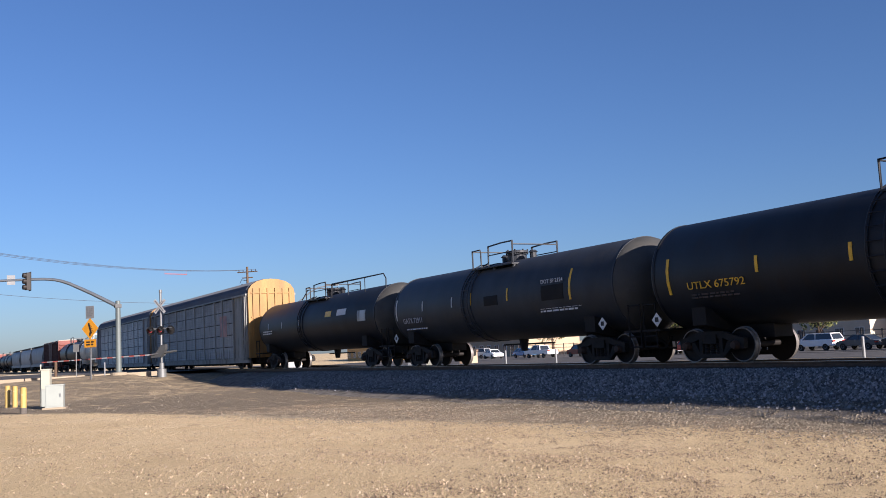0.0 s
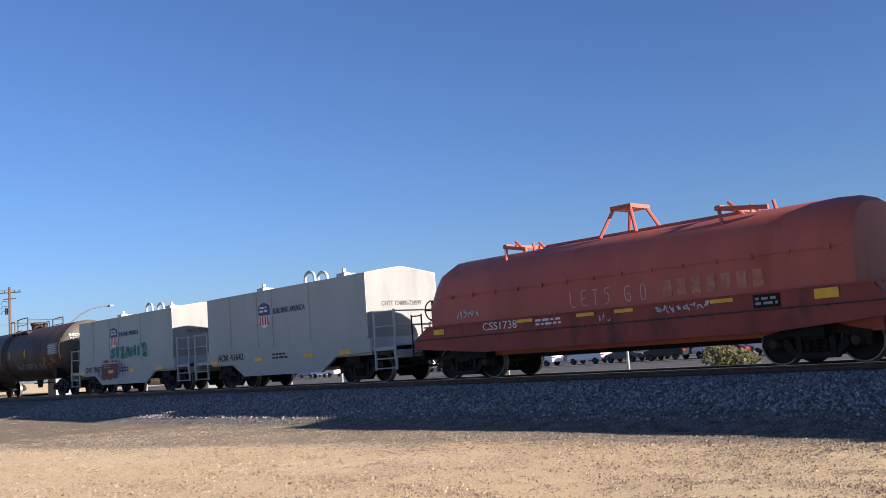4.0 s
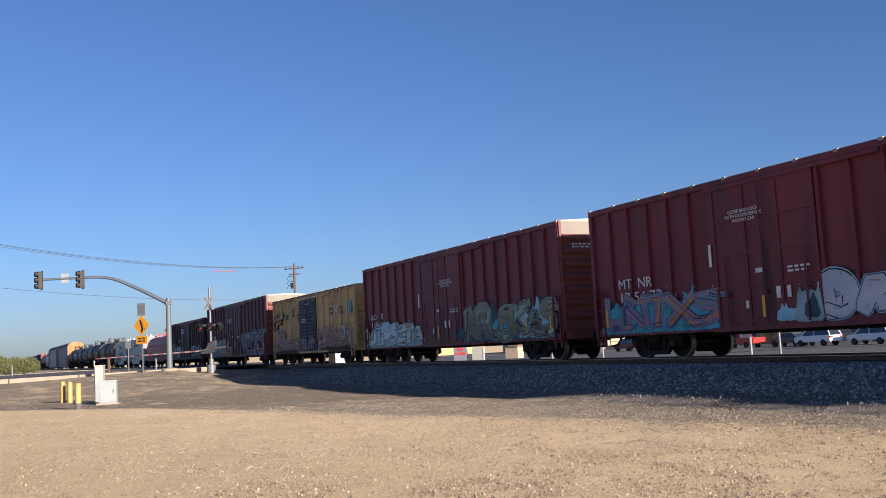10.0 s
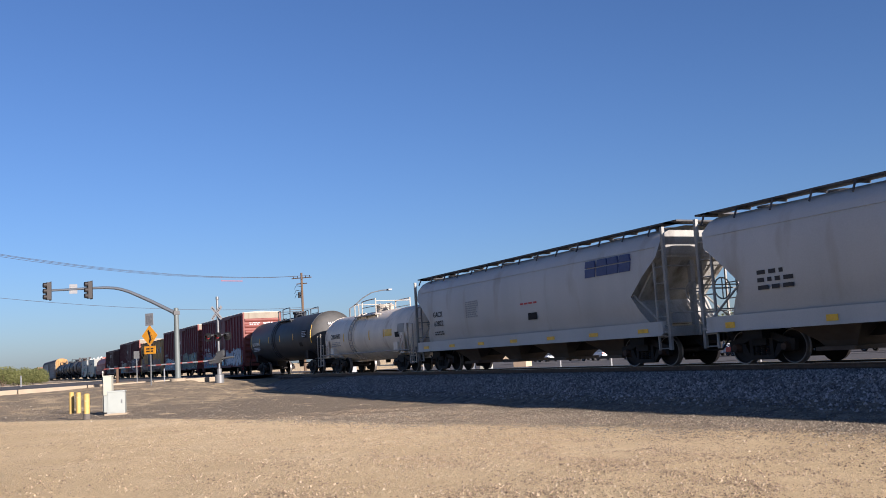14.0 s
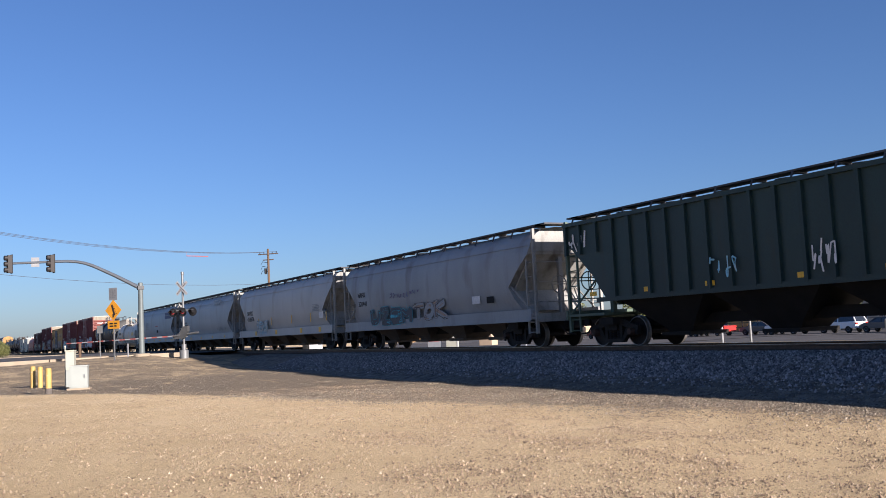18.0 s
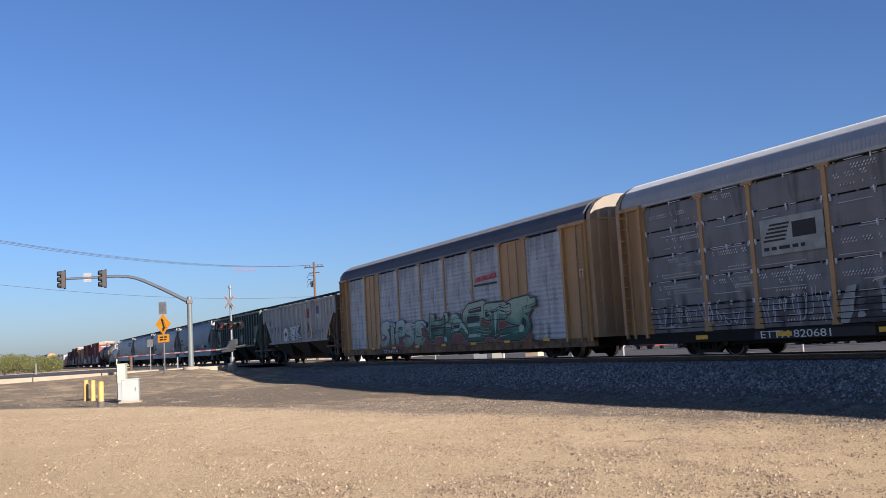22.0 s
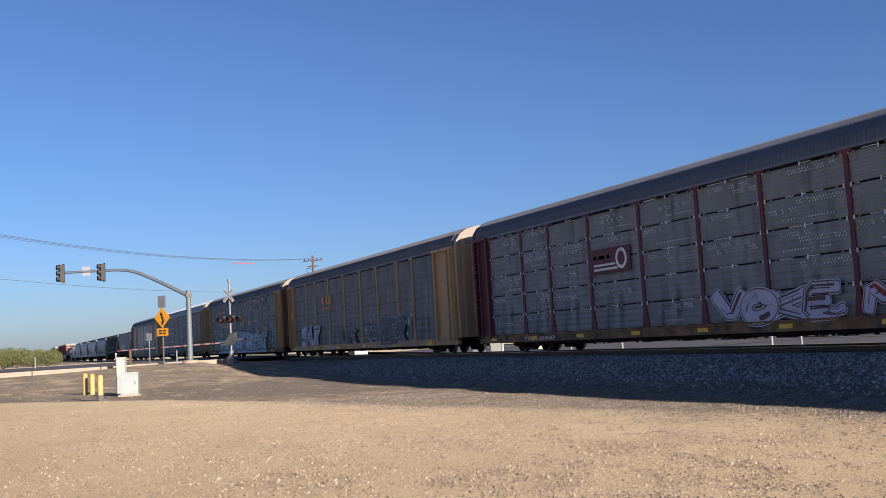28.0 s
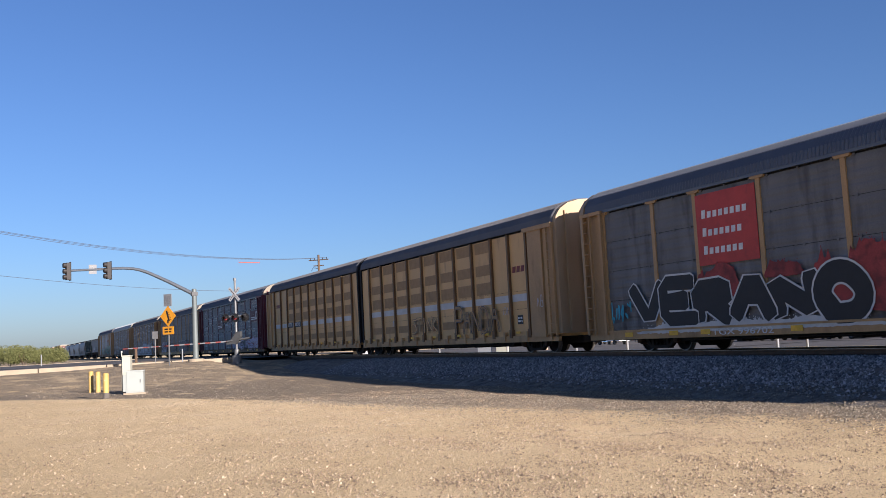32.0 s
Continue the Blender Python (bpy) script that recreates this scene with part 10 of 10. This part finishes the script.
def building(x0, x1, y0, y1, h, paint, label, storeys=1, win=2.6):
    b = thing("building", label, "building", at=pose((x0 + x1) / 2, (y0 + y1) / 2, -0.66))
    w, dp = (x1 - x0) / 2, (y1 - y0) / 2
    bm = BM()
    box(bm, -w, w, -dp, dp, -0.2, h)
    part("wall", bm, paint, b)
    bm = BM()
    box(bm, -w - 0.3, w + 0.3, -dp - 0.3, dp + 0.3, h, h + 0.35)
    part("roof", bm, M_TILEROOF, b)
    n = max(2, int(2 * w / win))
    for s in range(storeys):
        z = 0.9 + s * 3.0
        for k in range(n):
            x = -w + (k + 0.5) * 2 * w / n
            bm = BM()
            box(bm, x - 0.65, x + 0.65, -dp - 0.06, -dp + 0.02, z, z + 1.3)
            f = part("window", bm, M_FRAME, b)
            bm = BM()
            box(bm, x - 0.57, x - 0.03, -dp - 0.07, -dp - 0.06, z + 0.08, z + 1.22), box(bm, x + 0.03, x + 0.57, -dp - 0.07, -dp - 0.06, z + 0.08, z + 1.22)
            part("pane", bm, M_PANE, f)


building(-92, -72, 100, 114, 5.6, M_STUCCO2, "two-storey grey stucco building behind the car park", 2)
building(-71, -60, 104, 118, 5.6, M_STUCCO, "two-storey tan stucco building behind the car park", 2)
building(-58, -20, 108, 124, 7.0, M_STUCCO2, "two-storey grey stucco building with white windows", 2)
building(-122, -100, 102, 114, 4.6, M_STUCCO3, "low ochre stucco shop behind the street")
building(-160, -136, 94, 106, 4.2, M_STUCCO, "low tan stucco shop by the crossing")
building(-200, -178, 88, 100, 4.0, M_STUCCO3, "low ochre building beyond the crossing")
M_SIGNPINK = mat("red_sign_face", (0.55, 0.07, 0.06), 0.5)
b = thing("shop_sign", "low white roadside sign with red shapes", "sign", at=pose(-106.1, 56, -0.66, 0, 0, 40))
bm = BM()
box(bm, -0.9, 0.9, -0.15, 0.15, 0.0, 1.9)
part("board", bm, M_SIGNWHITE, b)
bars(b, -0.75, 0.7, 1.5, 0.6, 1, M_SIGNPINK, -0.16, name="sign_bars", seed=4, dense=2)
bm = BM()
cloud(bm, -0.4, 0.4, 1.3, 1.85, -0.16, random.Random(2), 14)
part("sign_shape", bm, M_SIGNPINK, b)
b = thing("low_wall_sign", "low cream block sign on the street's verge", "sign", at=pose(-103.9, 57.4, -0.66, 0, 0, 40))
bm = BM()
box(bm, -0.8, 0.8, -0.15, 0.15, 0.0, 1.75)
part("board", bm, M_CABINET_CREAM, b)
b = thing("kiosk", "small ochre kiosk with a stepped top", "kiosk", at=pose(-103.0, 62.2, -0.66, 0, 0, 30))
bm = BM()
box(bm, -0.9, 0.9, -0.8, 0.8, 0.0, 1.5)
part("wall", bm, M_STUCCO, b)
bm = BM()
box(bm, -0.4, 1.0, -0.9, 0.9, 1.5, 1.75)
part("roof", bm, M_TILEROOF, b)
b = thing("signal_cabinet", "white steel signal cabinet beside the track", "utility cabinet", at=pose(-63.0, 23.4, ground_z(-63.0, 23.4)))
bm = BM()
box(bm, -0.7, 0.7, -0.5, 0.5, -0.3, 1.35)
part("body", bm, M_SIGNWHITE, b)
bm = BM()
box(bm, -0.75, 0.75, -0.55, 0.55, 1.35, 1.45)
part("lid", bm, M_SIGNWHITE, b)
# dark steel rail fence behind the parked vehicles
f = thing("fence", "dark steel rail fence behind the car park", "fence")
bm = BM()
for z in (0.75, 1.3, 1.8):
    box(bm, -132, 10, 88.0, 88.06, -0.63 + z - 0.03, -0.63 + z + 0.03)
part("fence_rail", bm, M_DARK, f)
bm = BM()
box(bm, -0.05, 0.05, -0.05, 0.05, 0, 1.95)
pm = make(bm, "fence_post")
for k in range(57):
    part("fence_post", pm, M_DARK, f, at=pose(-132 + k * 2.5, 88.03, -0.63))


# ---- parked vehicles ----
M_GLASS = mat("tinted_car_glass", (0.02, 0.025, 0.03), 0.06, 0, 0.05, 1, spec=0.9)
M_TYRE = mat("tyre_rubber", (0.02, 0.02, 0.02), 0.9)
M_RIM = mat("alloy_rim", (0.16, 0.16, 0.165), 0.35, 0.8)
M_CHROME = mat("headlamp_glass", (0.7, 0.7, 0.72), 0.15, 0.3)
M_TAIL = mat("tail_lamp_red", (0.45, 0.03, 0.02), 0.25)
CARPAINT = {k: mat(k + "_car_paint", c, 0.25, 0.1, 0.04, 1, spec=0.7) for k, c in {"white": (0.84, 0.85, 0.86), "black": (0.02, 0.021, 0.024), "grey": (0.10, 0.105, 0.11), "red": (0.42, 0.035, 0.03), "maroon": (0.16, 0.02, 0.022), "silver": (0.42, 0.44, 0.46), "blue": (0.06, 0.22, 0.48)}.items()}
SHAPES = {"sedan": (4.7, 1.8, [(-2.3, 0.35), (-2.3, 0.75), (-1.75, 0.92), (-0.95, 0.98), (1.75, 0.98), (2.28, 0.85), (2.32, 0.4)], [(-1.15, 0.95), (-0.35, 1.42), (0.85, 1.44), (1.75, 0.97)]),
          "suv": (4.8, 1.9, [(-2.35, 0.4), (-2.35, 0.95), (-1.5, 1.08), (2.3, 1.12), (2.38, 0.45)], [(-1.45, 1.06), (-0.75, 1.68), (1.95, 1.72), (2.28, 1.1)]),
          "pickup": (5.7, 1.95, [(-2.85, 0.5), (-2.85, 1.05), (-1.6, 1.15), (2.82, 1.15), (2.85, 0.5)], [(-1.5, 1.12), (-0.8, 1.78), (0.7, 1.8), (0.95, 1.12)])}


def vehicle_meshes(kind):
    n, w, low, cab = SHAPES[kind]
    h = w / 2
    bm = BM()
    prism(bm, low, -h, h, "y")
    bmesh.ops.bevel(bm, geom=bm.edges[:], offset=0.06, segments=2, affect="EDGES")
    body = make(bm, "body", True)
    bm = BM()
    loft(bm, [[(x, y * (0.92 if z < 1.2 else 0.74), z) for x, z in cab] for y in (-h, -h * 0.98, h * 0.98, h)][1:3])
    glass = make(bm, "glass")
    bm = BM()
    top = sorted(cab, key=lambda p: p[1])[-2:]
    xs = sorted(p[0] for p in top)
    z = top[0][1]
    box(bm, xs[0] - 0.08, xs[1] + 0.08, -h * 0.75, h * 0.75, z - 0.02, z + 0.05)
    for x0, x1 in ((cab[0], cab[1]), (cab[3], cab[2])):
        for s in (-1, 1):
            bar(bm, (x0[0], s * h * 0.92, x0[1]), (x1[0], s * h * 0.75, x1[1]), 0.06, 5)
    for s in (-1, 1):
        bar(bm, (0.25, s * h * 0.92, 1.0), (0.2, s * h * 0.75, z), 0.05, 5)
    roof = make(bm, "roof")
    bm = BM()
    lathe(bm, [(-0.11, 0.20), (-0.11, 0.34), (0.11, 0.34), (0.11, 0.20)], "y", 18)
    tyre = make(bm, "tyre")
    bm = BM()
    lathe(bm, [(-0.10, 0.06), (-0.115, 0.17), (0.115, 0.17), (0.10, 0.06)], "y", 14)
    rim = make(bm, "rim")
    bm = BM()
    box(bm, -0.08, 0.08, -0.2, 0.2, -0.07, 0.07)
    lamp = make(bm, "headlight")
    tail = lamp.copy()
    me_list = {"body": body, "glass": glass, "roof": roof, "tyre": tyre, "rim": rim, "lamp": lamp, "tail": tail}
    for key, mm in (("glass", M_GLASS), ("tyre", M_TYRE), ("rim", M_RIM), ("lamp", M_CHROME), ("tail", M_TAIL)):
        me_list[key].materials.append(mm)
    return me_list


def vehicle(kind, paint, x, y, turn, label):
    n, w, low, cab = SHAPES[kind]
    me = kept(("vehicle", kind), lambda: vehicle_meshes(kind))
    c = thing({"sedan": "car", "suv": "sport_utility", "pickup": "pickup_truck"}[kind], label, "car" if kind != "pickup" else "pickup truck", "parked vehicles", at=pose(x, y, -0.63, 0, 0, turn))
    for nm in ("body", "roof"):
        d = kept((nm, kind, paint), lambda: me[nm].copy())
        b = part(nm, d, CARPAINT[paint], c)
    part("glass", me["glass"], None, c, "tinted windows")
    z = low[1][1] - 0.12
    for s in (-1, 1):
        part("headlight", me["lamp"], None, c, at=pose(low[0][0] + 0.04, s * w * 0.36, z))
        part("tail_light", me["tail"], None, c, at=pose(low[-1][0] - 0.06, s * w * 0.40, z + 0.1))
        for q in (-0.31, 0.30):
            wh = part("tyre", me["tyre"], None, c, at=pose(q * n, s * (w / 2 - 0.1), 0.34))
            part("rim", me["rim"], None, wh)


for kind, paint, x, y, turn, lab in (
        ("pickup", "white", -111.2, 79.5, 2, "white pickup truck parked along the street"), ("suv", "maroon", -101.6, 79.5, -2, "dark red sport utility with red tail lamps"), ("sedan", "white", -96.0, 82.0, 6, "white sedan parked behind a dark red one"),
        ("suv", "white", -91.0, 79.5, -4, "white crossover parked along the street"), ("sedan", "silver", -86.0, 80.5, -3, "silver sedan parked along the street"), ("pickup", "red", -80.5, 79.0, 0, "bright red pickup truck parked along the street"),
        ("sedan", "grey", -74.6, 80.5, 2, "dark grey sedan parked along the street"), ("suv", "white", -69.5, 79.0, 0, "large white sport utility parked along the street"), ("suv", "white", -63.6, 80.0, 1, "large white sport utility behind another"), ("sedan", "grey", -58.4, 79.6, -3, "dark grey sedan parked along the street"),
        ("sedan", "white", -56.8, 83.5, -4, "white sedan behind a dark one"), ("suv", "black", -52.9, 79.0, -2, "black sport utility parked along the street"), ("suv", "white", -48.3, 80.5, 3, "white sport utility behind a shrub"), ("sedan", "maroon", -46.0, 78.5, 0, "maroon sedan low behind the street"),
        ("pickup", "white", -41.6, 80.0, 2, "white pickup truck parked along the street"), ("suv", "white", -36.8, 79.0, -2, "white crossover parked along the street"), ("sedan", "white", -34.2, 83.0, 2, "white sedan behind a white crossover"), ("sedan", "black", -32.0, 78.6, -1, "black sedan parked along the street"),
        ("sedan", "white", -27.0, 80.0, 2, "white sedan parked along the street"), ("suv", "grey", -22.0, 80.0, 0, "grey sport utility parked along the street"),
        ("sedan", "white", -128.0, 82, 170, "white sedan parked near the crossing"), ("suv", "silver", -136.0, 84, 20, "silver sport utility near the shops"), ("sedan", "blue", -120.5, 83, 175, "bright blue sedan near the shops")):
    vehicle(kind, paint, x, y, turn, lab)


# ---- what moves ----
def motions():
    for c in CARS:
        m = c.matrix_basis.copy()
        walk(c, [(t, Matrix.Translation((-s, 0, 0)) @ m) for t, s in RUN])

    def run_at(t):
        for (t0, s0), (t1, s1) in zip(RUN, RUN[1:]):
            if t <= t1:
                return s0 + (s1 - s0) * (t - t0) / (t1 - t0)
        return RUN[-1][1]

    # wheels roll while their car is near
    for w, c, r in WHEELS:
        x0 = FIRST_X[c.name]
        t0, t1 = max(0.0, (x0 + 2) / 15.4), min(32.0, (x0 + 62) / 15.4)
        if t1 <= t0:
            continue
        at = w.matrix_basis.copy()
        times = [k / FPS for k in range(int(t0 * FPS), int(t1 * FPS) + 1)]
        rows = [(t, at @ Matrix.Rotation(-(run_at(t) - run_at(times[0])) / r, 4, "Y")) for t in times]
        if times[0] > 0:
            rows.insert(0, (0.0, rows[0][1]))
        if times[-1] < 32:
            rows.append((32.0, rows[-1][1]))
        walk(w, rows)


motions()
